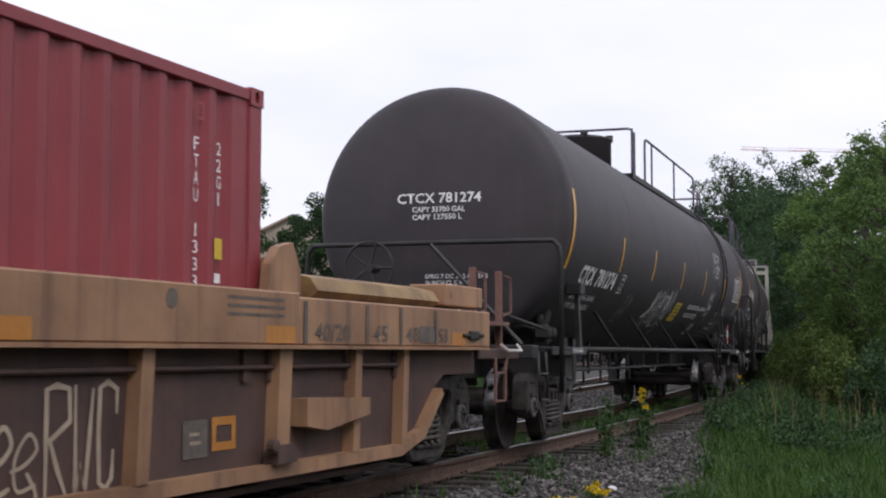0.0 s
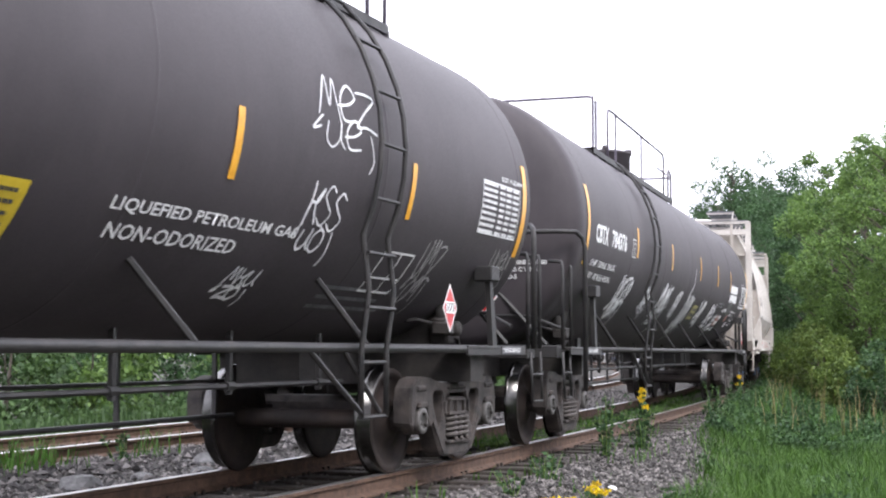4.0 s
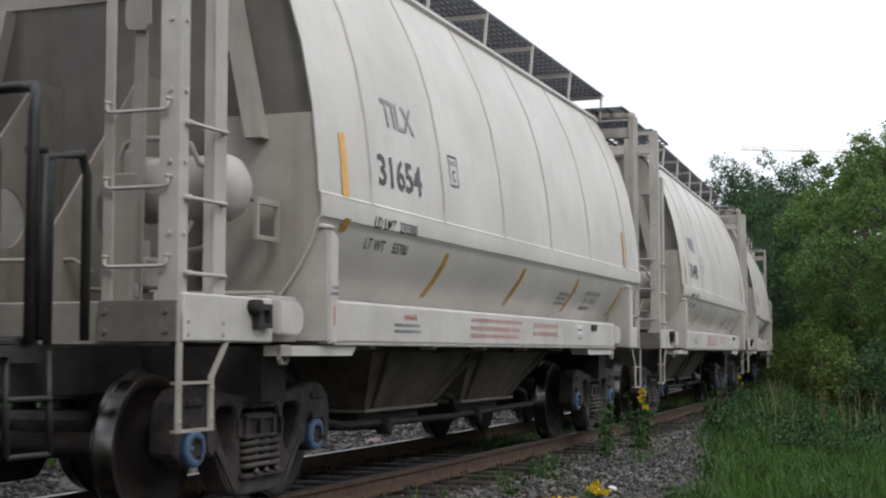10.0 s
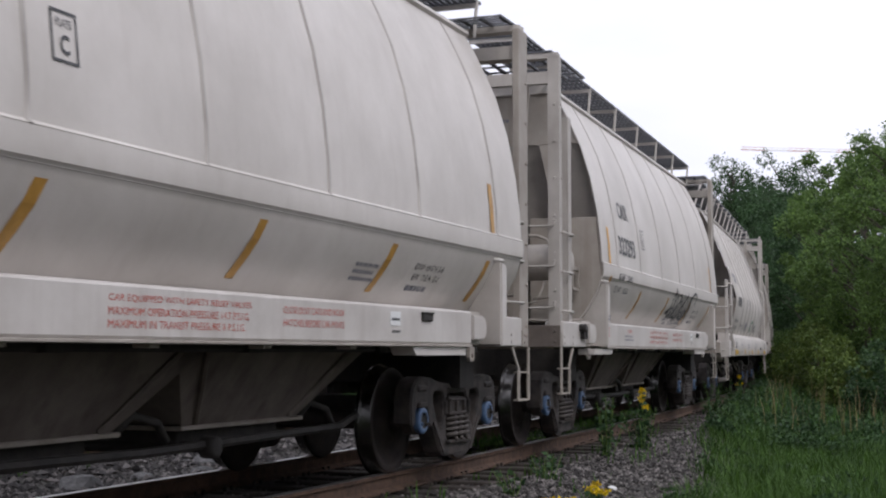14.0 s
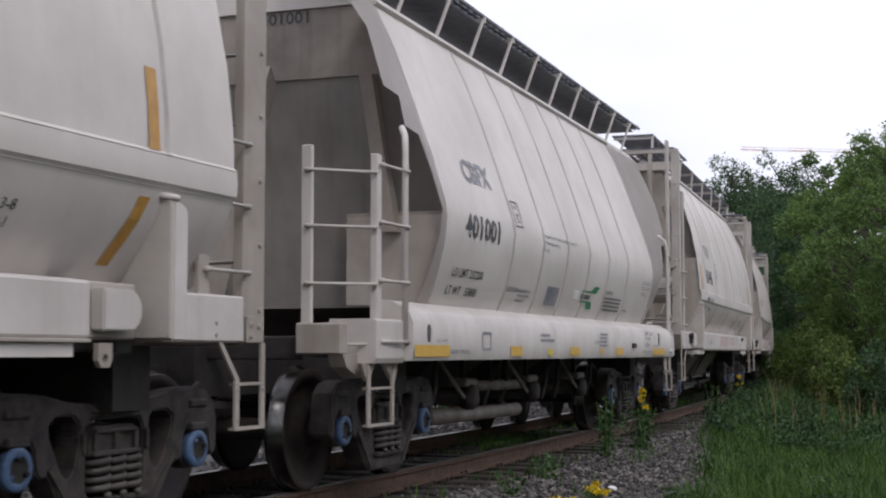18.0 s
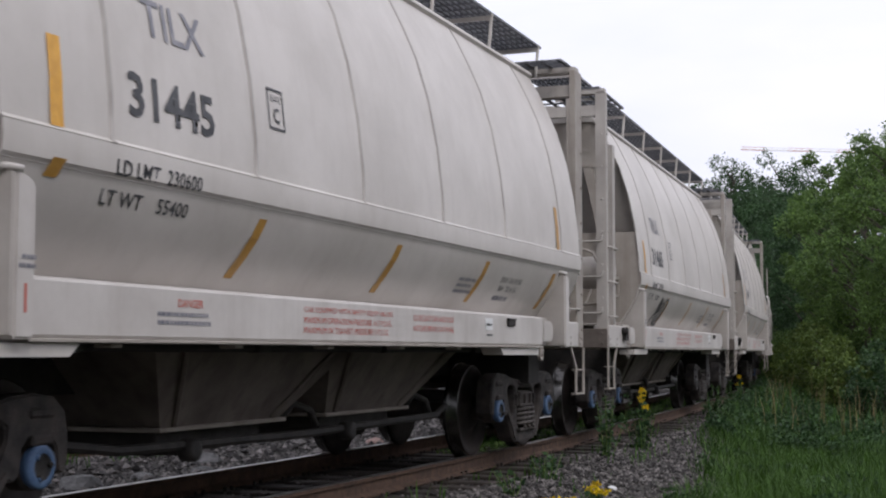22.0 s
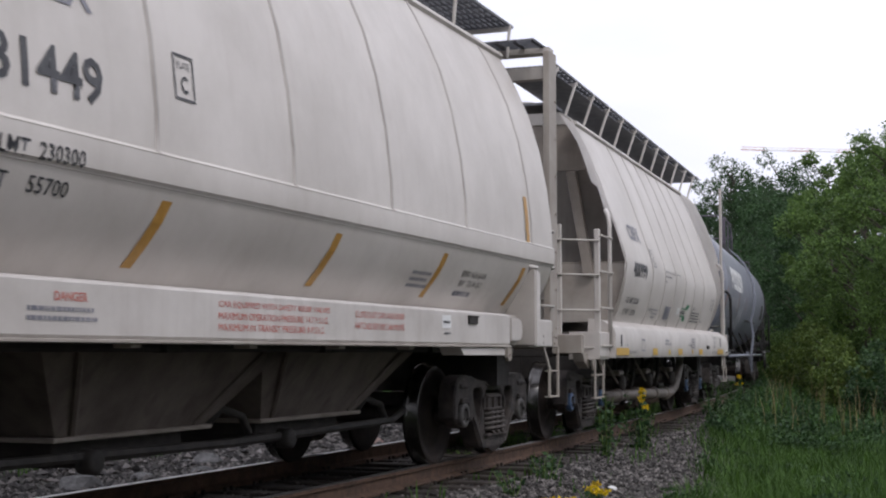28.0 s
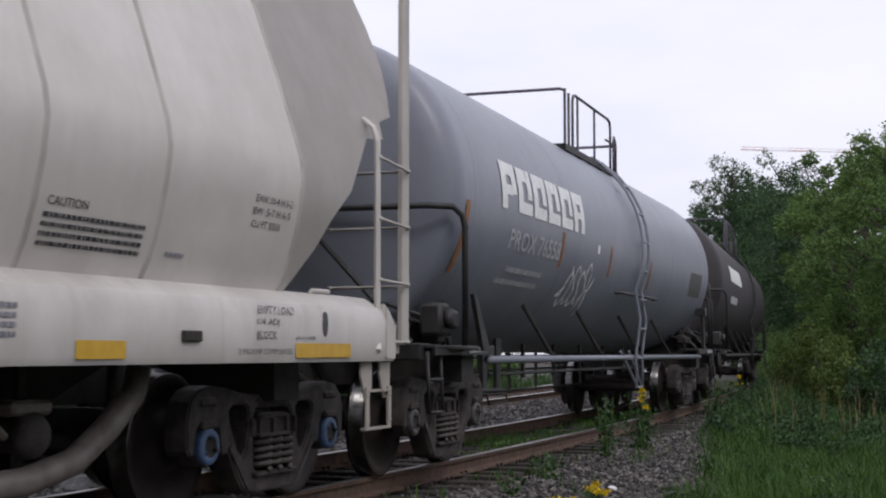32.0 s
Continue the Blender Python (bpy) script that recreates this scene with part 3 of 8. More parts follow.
def end_works(car, sec, y, d, yend, paint, tall=3.45, cyl=True, depth=0.2, mid=2.55, fore=0.0, bare=False):
    """A hopper's end: bulkhead, inclined sheet, braces, post and brake gear; d points into the car."""
    full = sec[3:]
    hi = [(x, z) for x, z in full if z > tall] + [(hopper_side_of(sec, tall), tall)]
    bm = B()
    prism(bm, [(x - 0.012, z) for x, z in hi] + [(-x + 0.012, z) for x, z in hi[::-1]], y + (0.03 - fore) * d, y + (0.05 - fore) * d)
    part("end_bulkhead", bm, paint, car)
    # the inclined sheet that falls inwards from the bulkhead
    bm = B()
    rows = []
    for k in range(6):
        z = tall - (tall - 1.42) * k / 5
        x = hopper_side_of(sec, z) - 0.02
        rows.append((bm.verts.new((-x, y + d * (0.05 - fore + depth * k / 5), z)), bm.verts.new((x, y + d * (0.05 - fore + depth * k / 5), z))))
    for a, b in zip(rows, rows[1:]):
        bm.faces.new((a[0], a[1], b[1], b[0]))
    bmesh.ops.solidify(bm, geom=bm.faces[:], thickness=0.012)
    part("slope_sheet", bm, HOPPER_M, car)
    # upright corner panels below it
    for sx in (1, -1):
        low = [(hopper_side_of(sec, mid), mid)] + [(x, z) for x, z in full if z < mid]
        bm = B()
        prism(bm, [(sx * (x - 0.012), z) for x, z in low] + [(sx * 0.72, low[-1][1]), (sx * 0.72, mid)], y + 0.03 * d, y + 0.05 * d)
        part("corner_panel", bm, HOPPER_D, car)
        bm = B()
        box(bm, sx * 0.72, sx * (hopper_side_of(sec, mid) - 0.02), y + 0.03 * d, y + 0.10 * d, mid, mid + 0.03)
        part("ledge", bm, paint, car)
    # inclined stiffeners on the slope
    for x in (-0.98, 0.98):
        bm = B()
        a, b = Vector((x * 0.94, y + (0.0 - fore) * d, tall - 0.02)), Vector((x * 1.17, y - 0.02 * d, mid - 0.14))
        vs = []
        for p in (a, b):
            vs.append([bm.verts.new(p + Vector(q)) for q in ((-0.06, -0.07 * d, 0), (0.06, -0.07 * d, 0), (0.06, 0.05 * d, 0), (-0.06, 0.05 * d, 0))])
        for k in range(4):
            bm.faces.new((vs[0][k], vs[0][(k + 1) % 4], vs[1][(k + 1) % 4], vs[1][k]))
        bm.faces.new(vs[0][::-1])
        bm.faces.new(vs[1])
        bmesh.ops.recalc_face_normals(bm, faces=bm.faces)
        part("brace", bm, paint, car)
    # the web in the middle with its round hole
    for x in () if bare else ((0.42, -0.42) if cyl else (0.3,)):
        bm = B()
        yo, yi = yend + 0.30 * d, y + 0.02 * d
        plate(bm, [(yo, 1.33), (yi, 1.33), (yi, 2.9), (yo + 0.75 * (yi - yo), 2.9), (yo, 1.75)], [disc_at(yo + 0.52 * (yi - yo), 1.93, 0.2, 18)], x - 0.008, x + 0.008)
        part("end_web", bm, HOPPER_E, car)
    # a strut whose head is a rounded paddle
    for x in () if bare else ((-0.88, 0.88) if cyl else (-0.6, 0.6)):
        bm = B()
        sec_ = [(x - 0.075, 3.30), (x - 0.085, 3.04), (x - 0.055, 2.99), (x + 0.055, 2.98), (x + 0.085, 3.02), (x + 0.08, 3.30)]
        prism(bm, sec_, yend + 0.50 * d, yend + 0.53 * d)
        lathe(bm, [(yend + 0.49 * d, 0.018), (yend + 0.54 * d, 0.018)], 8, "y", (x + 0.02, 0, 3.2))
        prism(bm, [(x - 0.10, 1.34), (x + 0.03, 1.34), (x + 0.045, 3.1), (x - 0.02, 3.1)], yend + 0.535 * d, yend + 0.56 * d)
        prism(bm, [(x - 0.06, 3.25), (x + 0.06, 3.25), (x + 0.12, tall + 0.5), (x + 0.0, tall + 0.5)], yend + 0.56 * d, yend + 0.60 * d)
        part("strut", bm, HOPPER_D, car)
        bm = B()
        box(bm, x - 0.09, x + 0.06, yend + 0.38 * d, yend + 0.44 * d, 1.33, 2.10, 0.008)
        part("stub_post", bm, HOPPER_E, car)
    if cyl:
        # air reservoir with a guard rail bent round it, brackets, valve and pipes
        yr = y - 0.64 * d
        bm = B()
        lathe(bm, [(-0.40, 0.03), (-0.385, 0.11), (-0.33, 0.185), (-0.28, 0.205), (0.28, 0.205), (0.33, 0.185), (0.385, 0.11), (0.40, 0.03)], 24, "x", (1.0, yr, 2.06))
        part("air_reservoir", smooth(bm, 50), HOPPER_M, car)
        bm = B()
        for x in (0.74, 1.24):
            lathe(bm, [(x - 0.025, 0.214), (x + 0.025, 0.214)], 24, "x", (0, yr, 2.06))
        box(bm, 0.70, 0.80, yr - 0.27 * d, yr - 0.20 * d, 2.02, 2.28, 0.008)
        part("reservoir_strap", smooth(bm, 40), paint, car)
        bm = B()
        yg = yr - 0.26 * d
        tube(bm, [(0.66, yg, 1.66), (0.66, yg, 2.22), (0.70, yg, 2.32), (0.78, yg, 2.35), (1.06, yg, 2.34), (1.16, yg, 2.30), (1.22, yg, 2.18), (1.36, yg, 2.10), (1.38, yg, 1.98), (1.34, yg, 1.74), (1.24, yg, 1.66), (1.0, yg, 1.64)], 0.018, 6)
        part("grab_rail", smooth(bm), paint, car)
        bm = B()
        plate(bm, [(y - 0.36 * d, 2.02), (y - 0.04 * d, 2.02), (y - 0.04 * d, 1.76), (y - 0.36 * d, 1.76)], [[(y - 0.33 * d, 1.79), (y - 0.33 * d, 1.99), (y - 0.07 * d, 1.99), (y - 0.07 * d, 1.79)]], 1.30, 1.33)
        box(bm, 1.2, 1.33, y - 0.36 * d, y - 0.04 * d, 2.02, 2.035)
        part("reservoir_bracket", bm, paint, car)
        bm = B()
        box(bm, 0.62, 0.92, y - 1.02 * d, y - 0.80 * d, 1.42, 1.62, 0.025)
        lathe(bm, [(0.0, 0.06), (0.12, 0.06), (0.14, 0.04)], 10, "z", (0.72, y - 0.95 * d, 1.62))
        lathe(bm, [(0.0, 0.045), (0.1, 0.045)], 10, "z", (0.85, y - 0.92 * d, 1.62))
        box(bm, 0.66, 0.9, y - 1.08 * d, y - 1.0 * d, 1.36, 1.46, 0.015)
        part("brake_valve", smooth(bm, 40), HOPPER_D, car)
        bm = B()
        tube(bm, [(0.9, y - 0.95 * d, 1.56), (1.05, y - 0.9 * d, 1.62), (1.12, y - 0.8 * d, 1.84)], 0.014, 6)
        tube(bm, [(0.2, y - 0.9 * d, 1.44), (0.7, y - 0.98 * d, 1.42), (1.1, y - 0.8 * d, 1.40), (1.42, y - 0.3 * d, 1.42)], 0.014, 6)
        tube(bm, [(-1.2, y - 1.1 * d, 1.62), (0.5, y - 1.12 * d, 1.60), (0.62, y - 1.1 * d, 1.52)], 0.014, 6)
        part("air_pipe", smooth(bm), HOPPER_D, car)


def hopper_side_of(sec, z):
    for (x0, z0), (x1, z1) in zip(sec, sec[1:]):
        if z1 <= z <= z0:
            return x0 + (x1 - x0) * (z0 - z) / (z0 - z1)
    return sec[-1][0]


def hopper(number, mark, label, limits, mark_mat, tag_seed=0, mark_h=0.21):
    """A short two-bay covered hopper with a crease along its curved sides."""
    car = thing("covered_hopper", label, "train car", "cars of the train")
    hopper_shell(car, SEC, HF, HR, (3.0, 4.5, 6.08, 7.65, 9.25, 11.09), HOPPER, HOPPER_D)
    # the crease: a rolled band between two ridges
    for z, r in ((2.085, 0.006), (1.915, 0.006)):
        for sx in (1, -1):
            bm = B()
            tube(bm, [(sx * (hopper_side(z) - 0.003), HF, z), (sx * (hopper_side(z) - 0.003), HR, z)], r, 6)
            part("crease", smooth(bm), HOPPER, car)
    # the darker end paint stands for shade in the recess as well as dust
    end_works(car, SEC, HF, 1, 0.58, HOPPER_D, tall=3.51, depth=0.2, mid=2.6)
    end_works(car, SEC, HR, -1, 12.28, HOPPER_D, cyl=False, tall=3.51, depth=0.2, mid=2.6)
    # sills
    for sx in (1, -1):
        bm = B()
        prism(bm, [(sx * 1.30, 1.11), (sx * 1.575, 1.11), (sx * 1.585, 1.125), (sx * 1.585, 1.375), (sx * 1.575, 1.39), (sx * 1.50, 1.40), (sx * 1.30, 1.42)], 2.38, 10.44)
        part("side_sill", bm, HOPPER_W, car)
        bm = B()
        box(bm, sx * 1.32, sx * 1.60, 2.38, 10.44, 1.088, 1.108, 0.004)
        for k in range(6):
            box(bm, sx * 1.44, sx * 1.55, 3.1 + 1.25 * k, 3.2 + 1.25 * k, 1.065, 1.09, 0.006)
        part("sill_flange", bm, HOPPER_D, car)
        for y0, y1 in ((0.63, 1.69), (11.30, 12.10)):
            bm = B()
            box(bm, sx * 1.30, sx * 1.50, y0, y1, 1.10, 1.375, 0.012)
            part("end_side_sill", bm, HOPPER_W, car)
        for y, dd in ((2.30, 1), (11.18, -1)):
            # flanged post on its web, with a rounded head
            bm = B()
            slab(bm, [(y - 0.072, 1.10), (y + 0.072, 1.10), (y + 0.072, 1.79), (y + 0.05, 1.825), (y - 0.03, 1.85), (y - 0.072, 1.85)], sx * 1.545, sx * 1.635)
            bmesh.ops.bevel(bm, geom=bm.edges[:], offset=0.012, segments=2, affect="EDGES")
            part("bolster_post", smooth(bm, 40), HOPPER_W, car)
            bm = B()
            yw = y - 0.085
            prism(bm, [(sx * 1.18, 1.12), (sx * 1.18, 1.36), (sx * 1.30, 1.45), (sx * 1.40, 1.58), (sx * 1.50, 1.74), (sx * 1.555, 1.86), (sx * 1.625, 1.845), (sx * 1.625, 1.12)], yw - 0.012, yw + 0.012)
            part("post_web", bm, HOPPER_M, car)
            bm = B()
            tube(bm, [(sx * 1.555, yw - 0.03, 1.865), (sx * 1.60, yw - 0.02, 1.87), (sx * 1.635, yw + 0.05, 1.862)], 0.018, 6)
            part("post_cap", smooth(bm), HOPPER_W, car)
        # jacking pads: a plate with a round end
        for y in (1.70, 10.62):
            bm = B()
            arc = [(y + 0.235 + 0.108 * math.sin(a_), 1.257 + 0.108 * math.cos(a_)) for a_ in [k * math.pi / 10 for k in range(11)]]
            slab(bm, [(y, 1.15)] + [(y, 1.365)] + arc, sx * 1.46, sx * 1.545)
            bmesh.ops.bevel(bm, geom=[e for e in bm.edges if e.calc_face_angle(0) > 1.2], offset=0.01, segments=2, affect="EDGES")
            part("jacking_pad", smooth(bm, 40), HOPPER_W, car)
            bm = B()
            box(bm, sx * 1.28, sx * 1.46, y - 0.02, y + 0.4, 1.11, 1.40, 0.01)
            part("pad_block", bm, HOPPER_M, car)
        # pale plates under the sill by the trucks, and an eye beneath each
        for a_, b_, ye in ((1.80, 2.72, 1.86), (10.33, 9.24, 10.70)):
            bm = B()
            slab(bm, [(a_, 1.085), (b_ + (0.08 if b_ > a_ else -0.08), 1.085), (b_, 1.02), (a_, 1.02)], sx * 1.38, sx * 1.575)
            part("bolster_flange", bm, HOPPER, car)
            bm = B()
            plate(bm, [(ye - 0.06, 1.09), (ye + 0.06, 1.09), (ye + 0.06, 1.0), (ye + 0.035, 0.965), (ye - 0.035, 0.965), (ye - 0.06, 1.0)], [disc_at(ye, 1.01, 0.024, 10)], sx * 1.47, sx * 1.50)
            part("tow_eye", bm, HOPPER_D, car)
        # roping lug with its round knob
        bm = B()
        plate(bm, [(1.42, 1.335), (1.60, 1.335), (1.60, 1.19), (1.42, 1.19)], [[(1.49, 1.22), (1.57, 1.22), (1.57, 1.30), (1.49, 1.30)]], sx * 1.50, sx * 1.545)
        lathe(bm, [(0.0, 0.045), (0.07 * sx, 0.045), (0.075 * sx, 0.035)], 12, "x", (1.5 * sx, 1.40, 1.315))
        part("roping_lug", smooth(bm, 40), STEEL, car)
        # the front corner: a tall angle, its ladder stiles and the bolted foot plates
        bm = B()
        box(bm, sx * 1.35, sx * 1.475, 0.60, 0.616, 1.10, 4.22)
        box(bm, sx * 1.46, sx * 1.476, 0.616, 0.70, 1.10, 4.22)
        for z in (1.16, 1.28, 1.7, 2.1, 2.5, 2.9, 3.3, 3.7):
            lathe(bm, [(0.586, 0.013), (0.60, 0.017)], 6, "y", (1.42 * sx, 0, z))
            lathe(bm, [(1.47 * sx, 0.017), (1.49 * sx, 0.013)], 6, "x", (0, 0.66, z))
        part("corner_post", bm, HOPPER_M, car)
        bm = B()
        box(bm, sx * 1.452, sx * 1.475, 1.00, 1.135, 1.10, 3.62, 0.005)
        box(bm, sx * 1.40, sx * 1.452, 1.00, 1.018, 1.10, 3.62)
        part("ladder_stile", bm, HOPPER_M, car)
        bm = B()
        box(bm, sx * 0.985, sx * 1.05, 0.60, 0.62, 1.33, 4.22, 0.004)
        box(bm, sx * 0.985, sx * 1.0, 0.62, 0.68, 1.33, 4.22)
        part("end_ladder_stile", bm, HOPPER_D, car)
        bm = B()
        box(bm, sx * 0.98, sx * 1.48, 0.575, 0.597, 1.10, 1.33, 0.004)
        for x in (1.03, 1.42):
            for z in (1.16, 1.27):
                lathe(bm, [(0.56, 0.014), (0.576, 0.018)], 6, "y", (x * sx, 0, z))
        part("foot_plate", bm, CHUTE, car, "rust-stained bolted steel foot plate")
        for y in (0.68, 1.07):
            bm = B()
            box(bm, sx * 1.477, sx * 1.492, y - 0.05, y + 0.05, 1.10, 1.26, 0.004)
            for z in (1.14, 1.21):
                lathe(bm, [(1.488 * sx, 0.017), (1.505 * sx, 0.013)], 6, "x", (0, y, z))
            part("step_bracket", bm, HOPPER_D, car)
        rung_set(car, 1.475 * sx, 0.67, 1.475 * sx, 1.07, (1.48, 1.90, 2.32))
        rung_set(car, 1.02 * sx, 0.60, 1.42 * sx, 0.60, (1.53, 1.97, 2.40), 0.012, 0.045)
        stirrup(car, 0.62, 0.97, 1.48 * sx, 1.10, 0.60, HOPPER_D, 0.17)
        # the rear corner
        bm = B()
        box(bm, sx * 1.40, sx * 1.47, 12.13, 12.40, 1.10, 4.22, 0.006)
        for z in (1.2, 1.3, 1.7, 2.1, 2.5, 2.9, 3.3, 3.7):
            lathe(bm, [(1.465 * sx, 0.02), (1.485 * sx, 0.014)], 6, "x", (0, 12.33, z))
        part("corner_post", bm, HOPPER_D, car)
        bm = B()
        box(bm, sx * 1.42, sx * 1.45, 11.66, 11.78, 1.10, 2.55, 0.006)
        part("ladder_stile", bm, HOPPER_D, car)
        rung_set(car, 1.465 * sx, 12.16, 1.45 * sx, 11.72, (1.52, 1.92, 2.30))
        for y in (11.78, 12.20):
            bm = B()
            box(bm, sx * 1.477, sx * 1.492, y - 0.05, y + 0.05, 1.10, 1.26, 0.004)
            for z in (1.14, 1.21):
                lathe(bm, [(1.488 * sx, 0.017), (1.505 * sx, 0.013)], 6, "x", (0, y, z))
            part("step_bracket", bm, HOPPER_D, car)
        stirrup(car, 12.36, 12.05, 1.48 * sx, 1.10, 0.58, HOPPER_D, -0.2)
        bm = B()
        box(bm, sx * 0.80, sx * 0.87, 12.22, 12.28, 1.10, 4.22)
        part("end_ladder_stile", bm, HOPPER_D, car)
        rung_set(car, 0.84 * sx, 12.3, 1.42 * sx, 12.3, (1.60, 2.01, 2.46, 2.9))
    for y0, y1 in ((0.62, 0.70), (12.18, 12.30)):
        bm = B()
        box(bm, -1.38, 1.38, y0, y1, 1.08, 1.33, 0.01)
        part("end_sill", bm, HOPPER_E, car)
        bm = B()
        box(bm, -1.40, 1.40, y0, y1, 3.93, 4.06)
        box(bm, -1.46, 1.46, y0 - 0.02, y1 + 0.02, 4.20, 4.26)
        part("end_beam", bm, HOPPER_M, car)
        bm = B()
        n_, ya, yb = 15, (0.6 if y0 < 5 else 11.8), (2.15 if y0 < 5 else 12.3)
        for k in range(n_):
            x = -1.38 + 2.76 * k / (n_ - 1)
            box(bm, x - 0.02, x + 0.02, ya, yb, 4.262, 4.285)
        for k in range(6):
            y = ya + (yb - ya) * k / 5
            box(bm, -1.40, 1.40, y - 0.012, y + 0.012, 4.262, 4.28)
        tagged(part("end_platform", bm, GRATE, car), kind="stuff")
    walkway(car, 0.7, 12.2, 0.42, 1.04, 4.50, 4.15, 1.02, 1.62, HOPPER_W)
    for yc in (3.8, 5.9, 8.0, 10.1):
        bm = B()
        lathe(bm, [(4.38, 0.36), (4.55, 0.36), (4.60, 0.30), (4.62, 0.05)], 20, "z", (0, yc, 0))
        part("hatch", smooth(bm, 40), HOPPER, car)
    bm = B()
    box(bm, -0.30, 0.30, 0.55, 12.3, 0.78, 1.08)
    part("centre_sill", bm, STEEL, car)
    # discharge hoppers and gates
    for yc in (5.6, 8.0):
        bm = B()
        top = [(-1.30, yc - 1.75), (1.30, yc - 1.75), (1.30, yc + 1.75), (-1.30, yc + 1.75)]
        bot = [(-0.76, yc - 0.80), (0.76, yc - 0.80), (0.76, yc + 0.80), (-0.76, yc + 0.80)]
        a = [bm.verts.new((x, y, 1.40)) for x, y in top]
        b = [bm.verts.new((x, y, 0.56)) for x, y in bot]
        for i in range(4):
            bm.faces.new((a[i], a[(i + 1) % 4], b[(i + 1) % 4], b[i]))
        bm.faces.new(b)
        bmesh.ops.recalc_face_normals(bm, faces=bm.faces)
        part("discharge_hopper", bm, CHUTE, car)
        for sy in (-1, 1):
            bm = B()
            tube(bm, [(1.31, yc + sy * 1.30, 1.36), (0.775, yc + sy * 0.66, 0.57)], 0.022, 6)
            part("chute_rib", bm, CHUTE, car)
        bm = B()
        box(bm, -0.80, 0.80, yc - 0.86, yc + 0.86, 0.535, 0.565, 0.006)
        part("chute_flange", bm, HOPPER_E, car)
        bm = B()
        box(bm, -0.66, 0.66, yc - 0.70, yc + 0.70, 0.44, 0.535, 0.01)
        box(bm, -0.5, 0.5, yc - 0.5, yc + 0.5, 0.36, 0.44)
        part("outlet_gate", bm, STEEL, car)
        bm = B()
        tube(bm, [(-0.9, yc - 0.62, 0.42), (0.86, yc - 0.62, 0.42)], 0.04, 8)
        lathe(bm, [(0.82, 0.075), (0.92, 0.075), (0.93, 0.05)], 10, "x", (0, yc - 0.62, 0.42))
        part("gate_shaft", smooth(bm, 40), STEEL, car)
        bm = B()
        tube(bm, [(0.75, yc + 0.86, 0.55), (0.78, yc + 1.0, 0.66), (0.8, yc + 1.25, 0.60), (0.8, yc + 1.35, 0.48)], 0.03, 6)
        part("chute_bracket", smooth(bm), STEEL, car)
    bm = B()
    tube(bm, [(0.85, 3.2, 0.58), (0.85, 4.2, 0.46), (0.85, 6.6, 0.43), (0.85, 9.4, 0.46), (0.6, 10.4, 0.55)], 0.032, 6)
    tube(bm, [(-0.4, 2.8, 0.5), (-0.4, 10.8, 0.5)], 0.03, 6)
    part("brake_rod", bm, STEEL, car)
    bm = B()
    tube(bm, [(1.36, 2.7, 1.07), (1.36, 11.0, 1.07)], 0.028, 6)
    for k in range(5):
        box(bm, 1.33, 1.42, 2.9 + 2 * k, 3.05 + 2 * k, 1.04, 1.10)
    part("train_line_pipe", bm, STEEL, car)
    for y in HT:
        truck(car, y, M_CAP_GREY if number == "31449" or (number == "31465" and y > 5) else None)
        bm = B()
        box(bm, -1.2, 1.2, y - 0.18, y + 0.18, 0.72, 1.08)
        part("body_bolster", bm, STEEL, car)
    coupler(car, 0.02, -1)
    coupler(car, 12.83, 1)
    # reflective strips
    dull = OCHRE
    for y, z0, z1 in ((2.50, 2.10, 2.54), (10.91, 2.10, 2.54)):
        decal(car, "reflective_strip", rect(0, 0, 0.10, z1 - z0), ORANGE if y < 5 else OCHRE, on_hopper(y, z0))
    for y in (4.58, 6.74, 8.78, 10.86):
        decal(car, "reflective_strip", rect(-0.09, 0, 0.10, 0.36, 0.10), OCHRE, on_hopper(y, 1.49))
    decal(car, "reflective_strip", rect(-0.04, 0, 0.10, 0.09, 0.03), OCHRE, on_hopper(2.52, 1.86))
    # lettering
    num_h = 0.24
    side_text(car, mark, 3.36, 2.72, 0.62, mark_h, mark_mat, on_hopper, 0.012)
    side_text(car, number, 3.16, 2.25, 0.86 if len(number) == 5 else 1.02, num_h, BLACK, on_hopper, 0.02)
    side_text(car, "LD LMT  " + limits[0], 3.02, 1.925, 0.82, 0.085, BLACK, on_hopper, 0.01)
    side_text(car, "LT WT    " + limits[1], 2.96, 1.775, 0.82, 0.08, BLACK, on_hopper, 0.01)
    plate_mark(car, 4.70, 2.42, 0.21, 0.26, BLACK, on_hopper)
    flat = lambda y, z: (lambda a, b: (1.588, y + a, z + b))
    side_text(car, "DANGER", 3.66, 1.285, 0.26, 0.045, REDINK, flat, 0.01)
    decal(car, "small_print", bars([(0, 0, 0.55, 0.022), (0, 0.045, 0.52, 0.022)]), FADED, flat(3.46, 1.19))
    for i, (ln, w) in enumerate((("CAR EQUIPPED WITH SAFETY RELIEF VALVES", 1.45), ("MAXIMUM OPERATION PRESSURE 14.7 P.S.I.G.", 1.43), ("MAXIMUM IN TRANSIT PRESSURE 0 P.S.I.G.", 1.38))):
        side_text(car, ln, 5.17, 1.295 - 0.065 * i, w, 0.042, REDINK, flat, 0.0)
    side_text(car, "CLOSE DUST CAPS AND ROOF", 7.03, 1.285, 0.88, 0.045, REDINK, flat, 0.0)
    side_text(car, "HATCHES BEFORE CAR MOVES", 7.03, 1.205, 0.88, 0.045, REDINK, flat, 0.0)
    decal(car, "notice_plate", rect(0, 0, 0.2, 0.105), WHITE, flat(8.70, 1.24))
